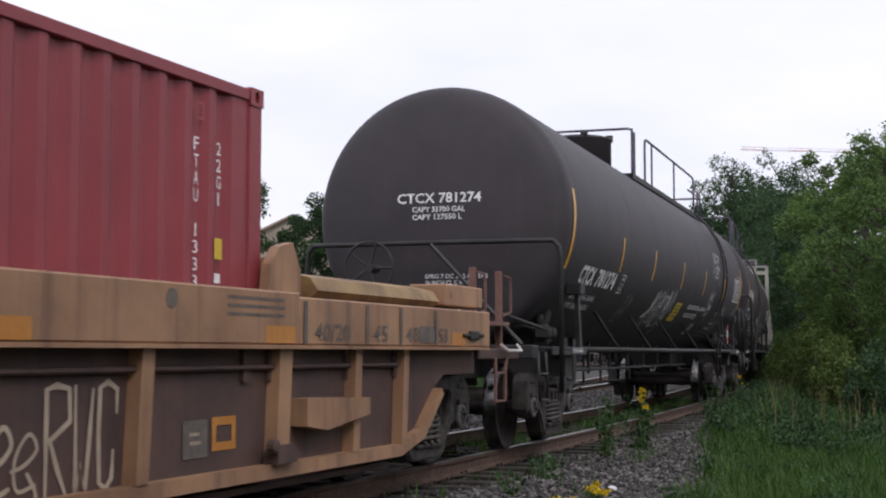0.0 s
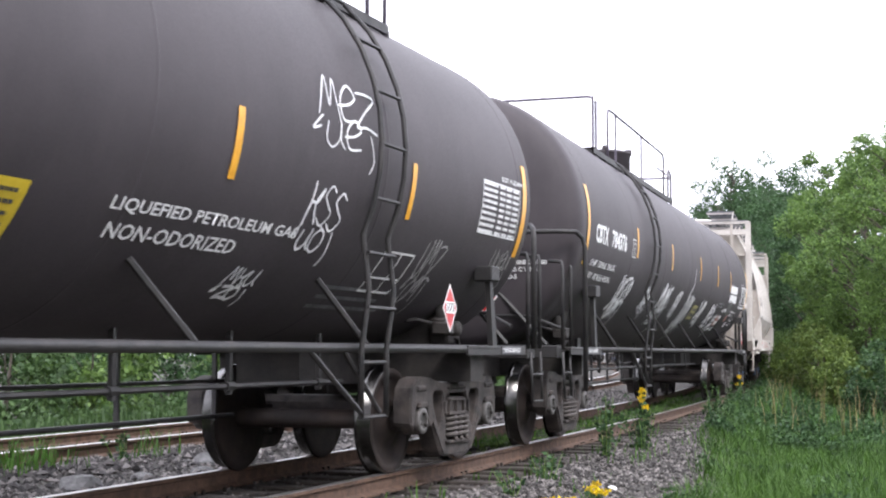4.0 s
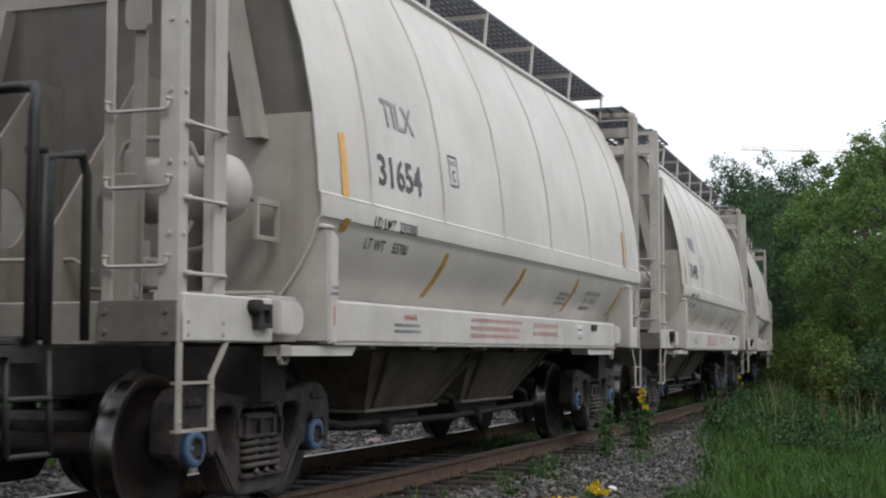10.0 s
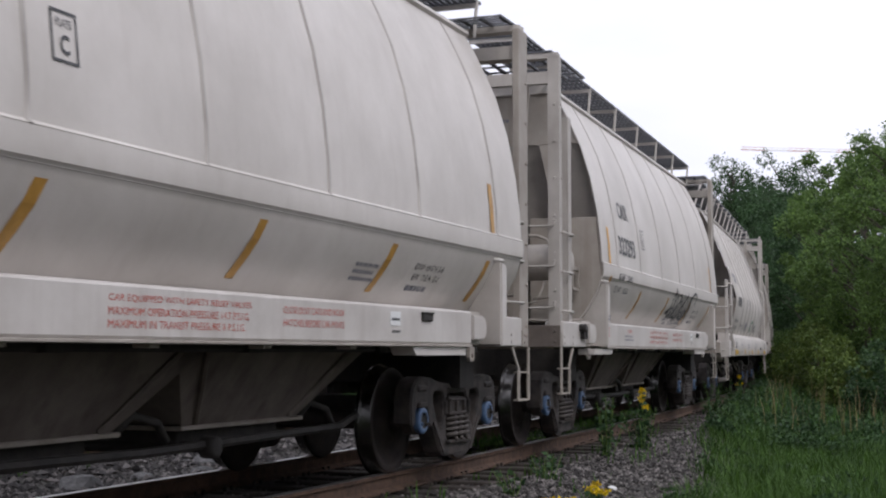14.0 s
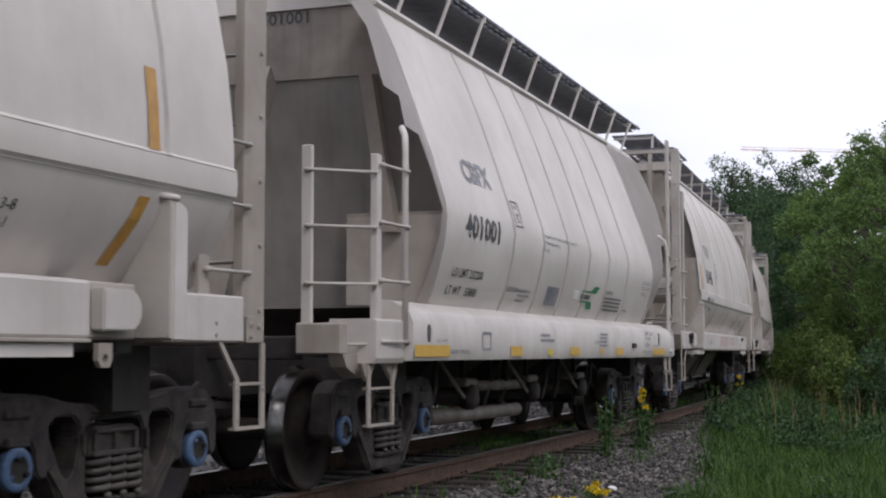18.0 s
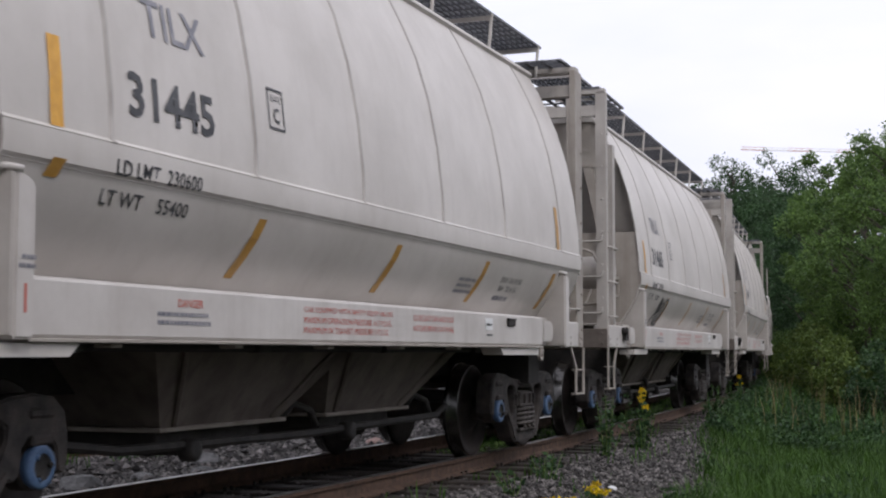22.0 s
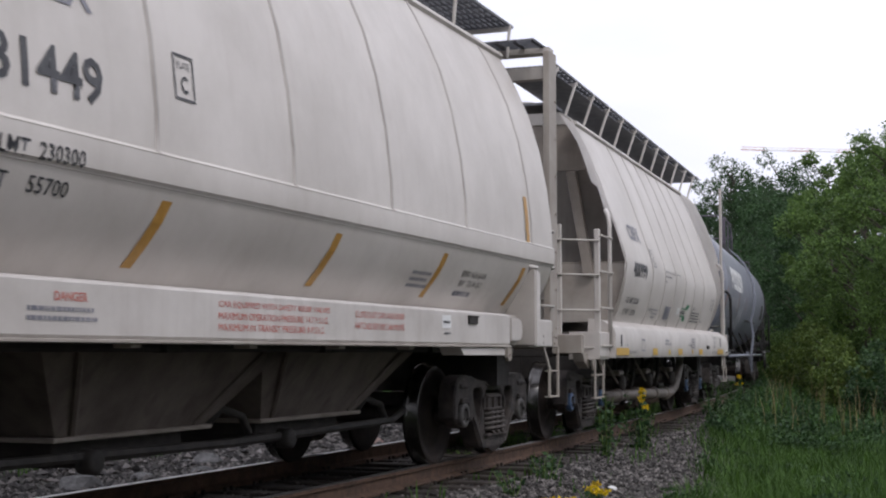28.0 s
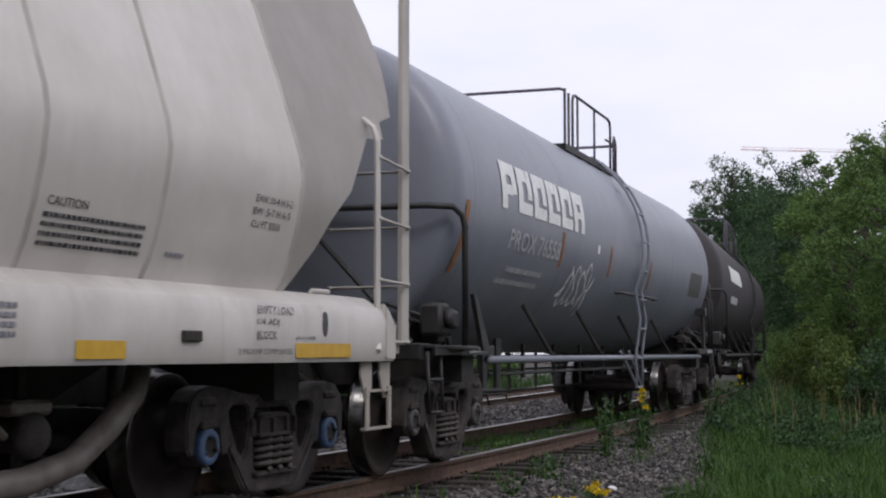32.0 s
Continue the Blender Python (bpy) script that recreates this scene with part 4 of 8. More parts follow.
    decal(car, "small_print", bars([(0, 0.03, 0.15, 0.018), (0.01, -0.06, 0.15, 0.016)]), BLACK, lambda a, b: (1.591, 8.725 + a, 1.25 + b))
    bm = B()
    box(bm, 1.585, 1.605, 9.31, 9.52, 1.285, 1.35, 0.006)
    box(bm, 1.587, 1.612, 9.30, 9.53, 1.342, 1.356, 0.004)
    part("tag_holder", bm, STEEL, car)
    decal(car, "small_print", bars([(0, 0, 0.42, 0.025), (0, 0.05, 0.36, 0.025), (0, 0.1, 0.4, 0.025)], 5), FADED, on_hopper(8.3, 1.56))
    side_text(car, "EXW 10-5 H 3-8", 9.36, 1.69, 0.60, 0.05, BLACK, on_hopper, 0.005)
    side_text(car, "EW   7-5 H 15-1", 9.40, 1.61, 0.54, 0.05, BLACK, on_hopper, 0.005)
    decal(car, "small_print", bars([(0, 0, 0.42, 0.04)], 6), FADED, on_hopper(9.38, 1.53))
    decal(car, "small_print", bars([(0, 0, 0.12, 0.02), (0.02, 0.04, 0.1, 0.02)], 7), FADED, lambda a, b: (1.638, 2.25 + a, 1.42 + b))
    decal(car, "arrow_mark", rect(0, 0, 0.018, 0.13), REDINK, lambda a, b: (1.638, 2.29 + a, 1.22 + b))
    fr = lambda x, z: (lambda a, b: (x + a, HF + 0.026, z + b))
    side_text(car, mark, -0.14, 4.0, 0.42, 0.11, BLACK, fr, 0.02)
    side_text(car, number, -0.14, 3.865, 0.40, 0.105, BLACK, fr, 0.02)
    decal(car, "small_print", bars([(0, 0.065 * k, w, 0.04) for k, w in enumerate((0.5, 0.36, 0.36, 0.52, 0.6))], 8), FADED, fr(-0.14, 3.535))
    if tag_seed:
        y, z, w, h, mat = {1: (7.16, 1.56, 1.75, 0.36, BLACK), 2: (3.96, 1.43, 0.62, 0.42, BLACK)}[tag_seed]
        decal(car, "spray_tag", graffito(0, 0, w, h, 11 * tag_seed, 8 if tag_seed == 1 else 4, 0.036), mat, on_hopper(y, z, 0.012))
        if tag_seed == 1:
            decal(car, "spray_tag", graffito(0.1, -0.08, w * 0.8, h * 0.7, 17, 6, 0.022), FADED, on_hopper(y, z, 0.009))
            swoosh = B()
            ribbon(swoosh, smooth_line([(0, 0.0), (0.12, 0.1), (0.3, 0.16), (0.48, 0.14), (0.55, 0.04), (0.52, -0.04)]), 0.04)
            decal(car, "spray_tag", swoosh, BLACK, on_hopper(8.72, 1.83, 0.012))
    return car


# ---- covered hopper with a deep box sill ----
def lathe_verts(bm, prof, n, axis, at):
    lathe(bm, prof, n, axis, at)
    return bm.verts[:]


SEC2 = [(0.0, 4.30), (0.5, 4.24), (0.86, 4.06), (0.96, 3.95), (1.12, 3.62), (1.27, 3.25), (1.42, 2.83), (1.53, 2.50), (1.60, 2.28), (1.622, 2.14), (1.60, 1.95), (1.55, 1.73), (1.50, 1.56), (1.44, 1.43)]


def on_hopper2(y0, z0, lift=0.006):
    return lambda a, b: (hopper_side_of(SEC2, z0 + b) + lift, y0 + a, z0 + b)


def hopper_deep(number, label, limits):
    car = thing("covered_hopper", label, "train car", "cars of the train")
    hopper_shell(car, SEC2, 2.3, 10.62, (4.15, 5.15, 6.1, 7.05, 8.0, 9.04, 10.58), HOPPER, HOPPER_D, True)
    # the sheets' ends run on past the bulkheads as stepped wings
    for sx in (1, -1):
        bm = B()
        rows = [(1.43, 10.66), (1.72, 10.9), (1.92, 11.05), (2.14, 11.3), (2.4, 11.58), (2.58, 11.8), (2.62, 12.12), (2.76, 12.16), (2.84, 12.42), (3.03, 12.52), (3.3, 12.6), (3.6, 12.6), (3.95, 12.6)]
        prev = None
        for z, y in rows:
            x = sx * hopper_side_of(SEC2, z)
            cur = (bm.verts.new((x, 10.60, z)), bm.verts.new((x, y, z)))
            if prev:
                bm.faces.new((prev[0], prev[1], cur[1], cur[0]))
            prev = cur
        bmesh.ops.solidify(bm, geom=bm.faces[:], thickness=0.012)
        part("side_wing", smooth(bm, 30), HOPPER, car)
    # end shade is carried by the darker paint, along with grime
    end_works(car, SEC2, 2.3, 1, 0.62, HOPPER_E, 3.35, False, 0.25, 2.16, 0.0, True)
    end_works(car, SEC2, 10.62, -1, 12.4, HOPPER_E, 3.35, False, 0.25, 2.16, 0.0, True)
    bm = B()
    prism(bm, [(-0.96, 3.95), (-0.86, 4.06), (-0.5, 4.24), (0, 4.30), (0.5, 4.24), (0.86, 4.06), (0.96, 3.95)], 10.63, 12.6)
    part("roof_overhang", bm, HOPPER, car)
    # at the front they step forwards towards the roof
    for sx in (1, -1):
        bm = B()
        prev = None
        for z, y in ((1.43, 2.06), (1.60, 2.08), (1.77, 2.12), (2.0, 2.17), (2.19, 2.20), (2.5, 2.17), (2.79, 2.13), (2.82, 1.86), (3.08, 1.96), (3.11, 1.66), (3.35, 1.72), (3.62, 1.80), (3.95, 1.55)):
            x = sx * hopper_side_of(SEC2, z)
            cur = (bm.verts.new((x, 2.32, z)), bm.verts.new((x, y, z)))
            if prev:
                bm.faces.new((prev[0], prev[1], cur[1], cur[0]))
            prev = cur
        bmesh.ops.solidify(bm, geom=bm.faces[:], thickness=0.012)
        part("side_wing", smooth(bm, 30), HOPPER, car)
        bm = B()
        prism(bm, [(sx * 1.30, 0.98), (sx * 1.62, 0.98), (sx * 1.635, 1.02), (sx * 1.635, 1.27), (sx * 1.60, 1.35), (sx * 1.46, 1.43), (sx * 1.30, 1.45)], 1.50, 11.86)
        part("side_sill", smooth(bm, 25), HOPPER_W, car, "deep white box sill with yellow reflective marks")
        bm = B()
        prism(bm, [(sx * 1.20, 0.965), (sx * 1.55, 0.965), (sx * 1.565, 1.0), (sx * 1.565, 1.27), (sx * 1.54, 1.285), (sx * 1.20, 1.285)], 0.95, 1.50)
        part("corner_box", bm, HOPPER_W, car)
        bm = B()
        slab(bm, [(11.862, 0.98), (12.06, 0.98), (12.06, 1.24), (11.93, 1.36), (11.862, 1.40)], sx * 1.30, sx * 1.632)
        bmesh.ops.bevel(bm, geom=bm.edges[:], offset=0.018, segments=2, affect="EDGES")
        part("sill_end", smooth(bm, 25), HOPPER_W, car)
        bm = B()
        for yb in (11.66, 11.98):
            slab(bm, [(yb - 0.09, 0.975), (yb + 0.09, 0.975), (yb + 0.09, 0.80), (yb + 0.05, 0.72), (yb - 0.02, 0.72), (yb - 0.09, 0.88)], sx * 1.56, sx * 1.575)
        part("step_hanger", bm, HOPPER_D, car)
        # front corner: three uprights with rungs
        bm = B()
        box(bm, sx * 1.485, sx * 1.545, 1.02, 1.10, 1.05, 2.48, 0.008)
        part("ladder_stile", bm, HOPPER_W, car)
        bm = B()
        box(bm, sx * 1.09, sx * 1.17, 0.70, 0.74, 1.05, 2.52, 0.006)
        box(bm, sx * 1.09, sx * 1.11, 0.74, 0.82, 1.05, 2.52)
        part("end_ladder_stile", bm, HOPPER, car)
        bm = B()
        tube(bm, [(sx * 1.57, 1.50, 1.12), (sx * 1.57, 1.50, 2.58), (sx * 1.55, 1.54, 2.68), (sx * 1.50, 1.60, 2.76)], 0.026, 8)
        part("ladder_rail", smooth(bm), HOPPER_W, car)
        rung_set(car, 1.545 * sx, 1.06, 1.57 * sx, 1.50, (1.12, 1.56, 1.98, 2.40))
        rung_set(car, 1.13 * sx, 0.70, 1.52 * sx, 1.02, (1.10, 1.53, 1.94, 2.34))
        for sec_, xa, xb in (([(0.70, 1.03), (1.18, 1.03), (1.10, 0.93), (1.04, 0.86), (0.98, 0.86), (0.76, 0.94)], 1.30, 1.42), ([(1.28, 0.965), (1.56, 0.965), (1.50, 0.84), (1.44, 0.84)], 1.46, 1.49), ([(0.86, 0.965), (1.12, 0.965), (1.0, 0.84), (0.96, 0.84)], 1.46, 1.49)):
            bm = B()
            slab(bm, sec_, sx * xa, sx * xb)
            part("step_bracket", bm, HOPPER_D, car)
        stirrup(car, 0.97, 1.42, 1.50 * sx, 0.96, 0.51, HOPPER_D, 0.04)
        # rear corner: tall post with a side ladder
        bm = B()
        box(bm, sx * 1.43, sx * 1.47, 12.54, 12.68, 1.10, 4.25, 0.006)
        part("corner_post", bm, HOPPER_M, car)
        bm = B()
        tube(bm, [(1.645 * sx, 11.70, 1.05), (1.585 * sx, 11.82, 1.16), (1.58 * sx, 11.82, 2.56), (1.55 * sx, 11.82, 2.66), (1.47 * sx, 11.85, 2.72), (1.45 * sx, 11.86, 2.73)], 0.024, 6)
        part("ladder_stile", bm, HOPPER_W, car)
        rung_set(car, 1.58 * sx, 11.82, 1.46 * sx, 12.62, (1.12, 1.56, 2.0, 2.44))
        rung_set(car, 0.80 * sx, 12.64, 1.42 * sx, 12.64, (1.55, 2.01, 2.45))
        stirrup(car, 11.64, 12.02, 1.59 * sx, 0.80, 0.50, HOPPER_D)
        bm = B()
        tube(bm, [(1.40 * sx, 11.05, 1.40), (1.45 * sx, 11.05, 1.455), (1.45 * sx, 11.30, 1.455), (1.42 * sx, 11.32, 1.42)], 0.016, 6)
        part("tow_eye", smooth(bm), HOPPER_W, car)
    for y0, y1 in ((0.66, 0.78), (12.5, 12.62)):
        bm = B()
        box(bm, -1.06, 1.06, y0 + 0.12, y1 + 0.04, 0.99, 1.16, 0.01)
        part("end_beam", bm, STEEL, car)
        for sx in (1, -1):
            bm = B()
            box(bm, sx * 1.07, sx * 1.42, y0, y1, 1.03, 1.25, 0.01)
            part("end_sill", bm, HOPPER_D, car)
    bm = B()
    box(bm, 0.3, 1.0, 0.95, 1.5, 3.96, 3.99)
    part("end_platform", bm, GRATE, car)
    # the tall tapered fin that carries the end, and the marks on the plate above it
    bm = B()
    slab(bm, [(0.78, 1.33), (1.35, 1.33), (2.30, 3.3), (2.18, 3.45)], 0.02, 0.08)
    part("end_fin", bm, HOPPER_D, car)
    fr = lambda x, z: (lambda a, b: (x + a, 2.322, z + b))
    side_text(car, "CBFX", -0.06, 4.0, 0.36, 0.11, BLACK, fr, 0.02)
    side_text(car, number, -0.10, 3.83, 0.46, 0.11, BLACK, fr, 0.02)
    # slanting outriggers and the broad running board
    walkway(car, 1.0, 12.5, 0.40, 1.05, 4.42, 3.97, 0.94, 0.98, HOPPER_W, 0.14)
    bm = B()
    box(bm, 0.40, 1.0, 1.2, 12.3, 4.36, 4.37)
    part("board_tray", bm, GRATE, car)
    bm = B()
    tube(bm, [(1.05, 12.5, 4.44), (1.0, 12.6, 4.5), (0.5, 12.6, 4.5)], 0.018, 6)
    part("grab_rail", bm, HOPPER_W, car)
    bm = B()
    box(bm, -0.30, 0.30, 0.6, 12.5, 0.72, 1.08)
    part("centre_sill", bm, STEEL, car)
    for yc in (4.4, 6.5, 8.6):
        bm = B()
        top = [(-1.28, yc - 1.0), (1.28, yc - 1.0), (1.28, yc + 1.0), (-1.28, yc + 1.0)]
        bot = [(-0.5, yc - 0.4), (0.5, yc - 0.4), (0.5, yc + 0.4), (-0.5, yc + 0.4)]
        a = [bm.verts.new((x, y, 1.20)) for x, y in top]
        b = [bm.verts.new((x, y, 0.56)) for x, y in bot]
        for i in range(4):
            bm.faces.new((a[i], a[(i + 1) % 4], b[(i + 1) % 4], b[i]))
        bm.faces.new(b)
        bmesh.ops.recalc_face_normals(bm, faces=bm.faces)
        part("discharge_hopper", bm, STEEL, car)
        bm = B()
        tube(bm, [(-1.25, yc, 0.62), (1.05, yc, 0.62)], 0.09, 12)
        lathe(bm, [(1.05, 0.12), (1.12, 0.12), (1.16, 0.09)], 14, "x", (0, yc, 0.62))
        part("outlet_pipe", smooth(bm, 40), FRAME, car)
        bm = B()
        box(bm, 1.0, 1.04, yc - 0.03, yc + 0.03, 0.40, 1.0)
        part("pipe_hanger", bm, STEEL, car)
        for q in (-0.75, 0.82):
            bm = B()
            tube(bm, [(1.02, yc + q, 1.0), (1.02, yc + q - 0.02, 0.72), (1.0, yc + q - 0.14, 0.52)], 0.03, 8)
            part("gate_lever", smooth(bm), FRAME, car)
        bm = B()
        tube(bm, [(0.95, yc - 0.5, 0.98), (1.05, yc - 0.42, 0.8), (1.1, yc - 0.2, 0.62)], 0.022, 6)
        box(bm, 0.9, 1.12, yc - 0.16, yc + 0.16, 0.72, 0.80, 0.02)
        part("valve_gear", bm, PIPE, car)
    bm = B()
    if number == "400999":
        tube(bm, [(1.1, 3.3, 0.46), (1.1, 5.6, 0.44), (1.1, 8.0, 0.385), (1.1, 8.55, 0.39), (1.1, 8.95, 0.46), (1.1, 9.25, 0.62), (1.1, 9.5, 0.80), (1.1, 9.56, 0.95)], 0.075, 12)
        for yq, zq in ((4.1, 0.452), (5.5, 0.44), (6.9, 0.414), (7.95, 0.387)):
            lathe(bm, [(yq - 0.05, 0.10), (yq + 0.05, 0.10)], 14, "y", (1.1, 0, zq))
        lathe(bm, [(8.02, 0.075), (8.03, 0.105), (8.09, 0.105), (8.12, 0.06)], 14, "y", (1.1, 0, 0.375))
        tube(bm, [(0.9, 6.6, 0.72), (0.9, 7.9, 0.69), (0.9, 8.6, 0.64), (0.9, 8.9, 0.60)], 0.06, 12)
        for yq in (8.25, 8.45, 8.65, 8.86):
            lathe(bm, [(yq - 0.03, 0.082), (yq + 0.03, 0.082)], 12, "y", (0.9, 0, 0.672 - 0.10 * (yq - 8.2)))
    else:
        tube(bm, [(1.0, 3.0, 0.46), (1.0, 6.2, 0.44)], 0.07, 12)
        tube(bm, [(1.0, 4.6, 0.72), (1.0, 6.6, 0.70)], 0.055, 10)
    part("side_pipe", smooth(bm, 40), PIPE, car, "long bare unloading pipe along the sill")
    for y in (HT[0], HT[1] - 0.2):
        truck(car, y)
        bm = B()
        box(bm, -1.2, 1.2, y - 0.18, y + 0.18, 0.72, 1.0)
        part("body_bolster", bm, STEEL, car)
    coupler(car, 0.02, -1)
    coupler(car, 12.83, 1)
    sill = lambda y, z: (lambda a, b: (1.641, y + a, z + b))
    for y, w in ((1.52, 0.78), (3.95, 0.38), (6.08, 0.41), (8.22, 0.41), (10.46, 0.80)):
        decal(car, "reflective_strip", rect(0, 0, w, 0.09), YOCHRE, sill(y, 1.01))
    decal(car, "notice_plate", rect(0, 0, 0.17, 0.07), YELLOW, sill(5.22, 1.01))
    decal(car, "notice_plate", rect(0, 0, 0.15, 0.065), YOCHRE, sill(7.435, 1.025))
    bm = B()
    bmesh.ops.scale(bm, vec=(1, 0.5, 1.15), space=Matrix.Translation((0, -1.83, -1.19)), verts=lathe_verts(bm, [(1.635, 0.06), (1.645, 0.06)], 14, "x", (0, 1.83, 1.19)))
    part("jacking_hole", bm, BLACK, car)
    bm = outline(0, 0, 0.24, 0.16, 0.022)
    decal(car, "tag_holder", bm, FADED, sill(3.14, 1.06))
    side_text(car, "JACK HERE", 2.0, 1.12, 0.26, 0.028, FADED, sill, 0.0)
    side_text(car, "2 INCH HF COMP SHOES", 2.27, 1.03, 0.52, 0.035, BLACK, sill, 0.0)
    decal(car, "small_print", bars([(0.0, 0, 0.5, 0.026), (0, 0.05, 0.34, 0.026)], 2), FADED, sill(4.95, 1.15))
    side_text(car, "CAUTION", 7.13, 1.135, 0.27, 0.042, BLACK, sill, 0.0)
    decal(car, "small_print", bars([(0, k * 0.043, 0.37, 0.024) for k in range(4)], 3), FADED, sill(7.42, 1.11))
    side_text(car, "EMPTY LOAD", 9.97, 1.27, 0.46, 0.05, BLACK, sill, 0.0)
    side_text(car, "1/4 ADJ.", 9.97, 1.195, 0.30, 0.05, BLACK, sill, 0.0)
    side_text(car, "BLOCK", 9.97, 1.12, 0.24, 0.05, BLACK, sill, 0.0)
    side_text(car, "2 INCH HF COMP SHOES", 9.75, 1.03, 0.66, 0.035, BLACK, sill, 0.0)
    side_text(car, "JACK HERE", 10.46, 1.115, 0.28, 0.03, BLACK, sill, 0.0)
    bm = B()
    bmesh.ops.scale(bm, vec=(1, 0.5, 1.15), space=Matrix.Translation((0, -10.87, -1.19)), verts=lathe_verts(bm, [(1.63, 0.07), (1.642, 0.07)], 14, "x", (0, 10.88, 1.22)))
    part("jacking_hole", bm, BLACK, car)
    bm = B()
    box(bm, 1.63, 1.66, 9.15, 9.33, 1.10, 1.16, 0.006)
    part("tag_holder", bm, STEEL, car)
    side_text(car, "CBFX", 3.0, 2.51, 0.76, 0.21, FADED, on_hopper2, 0.03)
    side_text(car, number, 2.76, 2.01, 0.95, 0.21, BLACK, on_hopper2, 0.03)
    side_text(car, "LD LMT " + limits[0], 2.62, 1.675, 0.80, 0.075, BLACK, on_hopper2, 0.01)
    side_text(car, "LT WT   " + limits[1], 2.58, 1.525, 0.78, 0.075, BLACK, on_hopper2, 0.01)
    plate_mark(car, 4.23, 2.22, 0.23, 0.25, BLACK, on_hopper2)
    side_text(car, "WILLIAMS HAYWARD THERMAL BOND ST91", 5.16, 2.19, 1.35, 0.036, BLACK, on_hopper2, 0.0)
    side_text(car, "EXTERIOR PAINT", 5.16, 2.12, 0.60, 0.036, BLACK, on_hopper2, 0.0)
    side_text(car, "06-05", 5.16, 2.05, 0.2, 0.036, BLACK, on_hopper2, 0.0)
    side_text(car, "CAUTION", 4.2, 1.615, 0.36, 0.045, BLACK, on_hopper2, 0.01)
    decal(car, "small_print", bars([(0.35, 0.1, 0.4, 0.022), (0.35, 0.05, 0.4, 0.022), (0.35, 0, 0.3, 0.022)], 5), FADED, on_hopper2(4.2, 1.53))
    decal(car, "grey_panel", rect(0, 0, 0.46, 0.19), FADED, on_hopper2(5.53, 1.53))
    decal(car, "notice_plate", rect(0, 0, 0.22, 0.10), WHITE, on_hopper2(6.60, 1.63))
    g1 = rect(0.03, 0.135, 0.62, 0.022)
    for q in ((0.40, 0.135, 0.26, 0.08, 0.14), (0.36, -0.045, 0.24, 0.08, -0.06), (0.0, 0.018, 0.5, 0.022, 0.0)):
        vs = [g1.verts.new(p) for p in ((q[0], q[1], 0), (q[0] + q[2], q[1], 0), (q[0] + q[2] + q[4], q[1] + q[3], 0), (q[0] + q[4], q[1] + q[3], 0))]
        g1.faces.new(vs)
    decal(car, "company_emblem", g1, GREEN, on_hopper2(6.93, 1.585))
    decal(car, "small_print", bars([(0, 0, 0.42, 0.05)], 8), BLACK, on_hopper2(6.94, 1.645))
    side_text(car, "CAUTION", 8.09, 1.735, 0.32, 0.045, BLACK, on_hopper2, 0.01)
    decal(car, "small_print", bars([(0, k * 0.045, 0.85, 0.022) for k in range(4)], 9), BLACK, on_hopper2(8.08, 1.545))
    side_text(car, "EXW 10-4 H 5-2", 10.01, 1.94, 0.46, 0.045, BLACK, on_hopper2, 0.003)
    side_text(car, "EW  5-7 H 6-5", 10.0, 1.865, 0.46, 0.045, BLACK, on_hopper2, 0.003)
    side_text(car, "CU FT 5250", 10.0, 1.79, 0.36, 0.042, BLACK, on_hopper2, 0.003)
    decal(car, "small_print", bars([(0, 0, 0.19, 0.024)], 11), FADED, on_hopper2(9.17, 1.56))
    return car


PIPE = surface("bare_grimy_pipe", (0.13, 0.108, 0.095), (0.27, 0.235, 0.21), 0.5, scale=4, bump=0.15, streak=0.5, streak_col=(0.09, 0.07, 0.06))
GREEN = surface("green_emblem_paint", (0.02, 0.16, 0.07), (0.03, 0.22, 0.10), 0.5, scale=9, bump=0.03)
YOCHRE = surface("golden_reflective_strip", (0.50, 0.30, 0.025), (0.60, 0.36, 0.04), 0.4, scale=14, bump=0.03)


def on_tank(zc, rad):
    return lambda y0, z0, lift=0.007: (lambda a, b: (math.sqrt(max((rad + lift) ** 2 - (z0 + b - zc) ** 2, 0.01)), y0 + a, z0 + b))


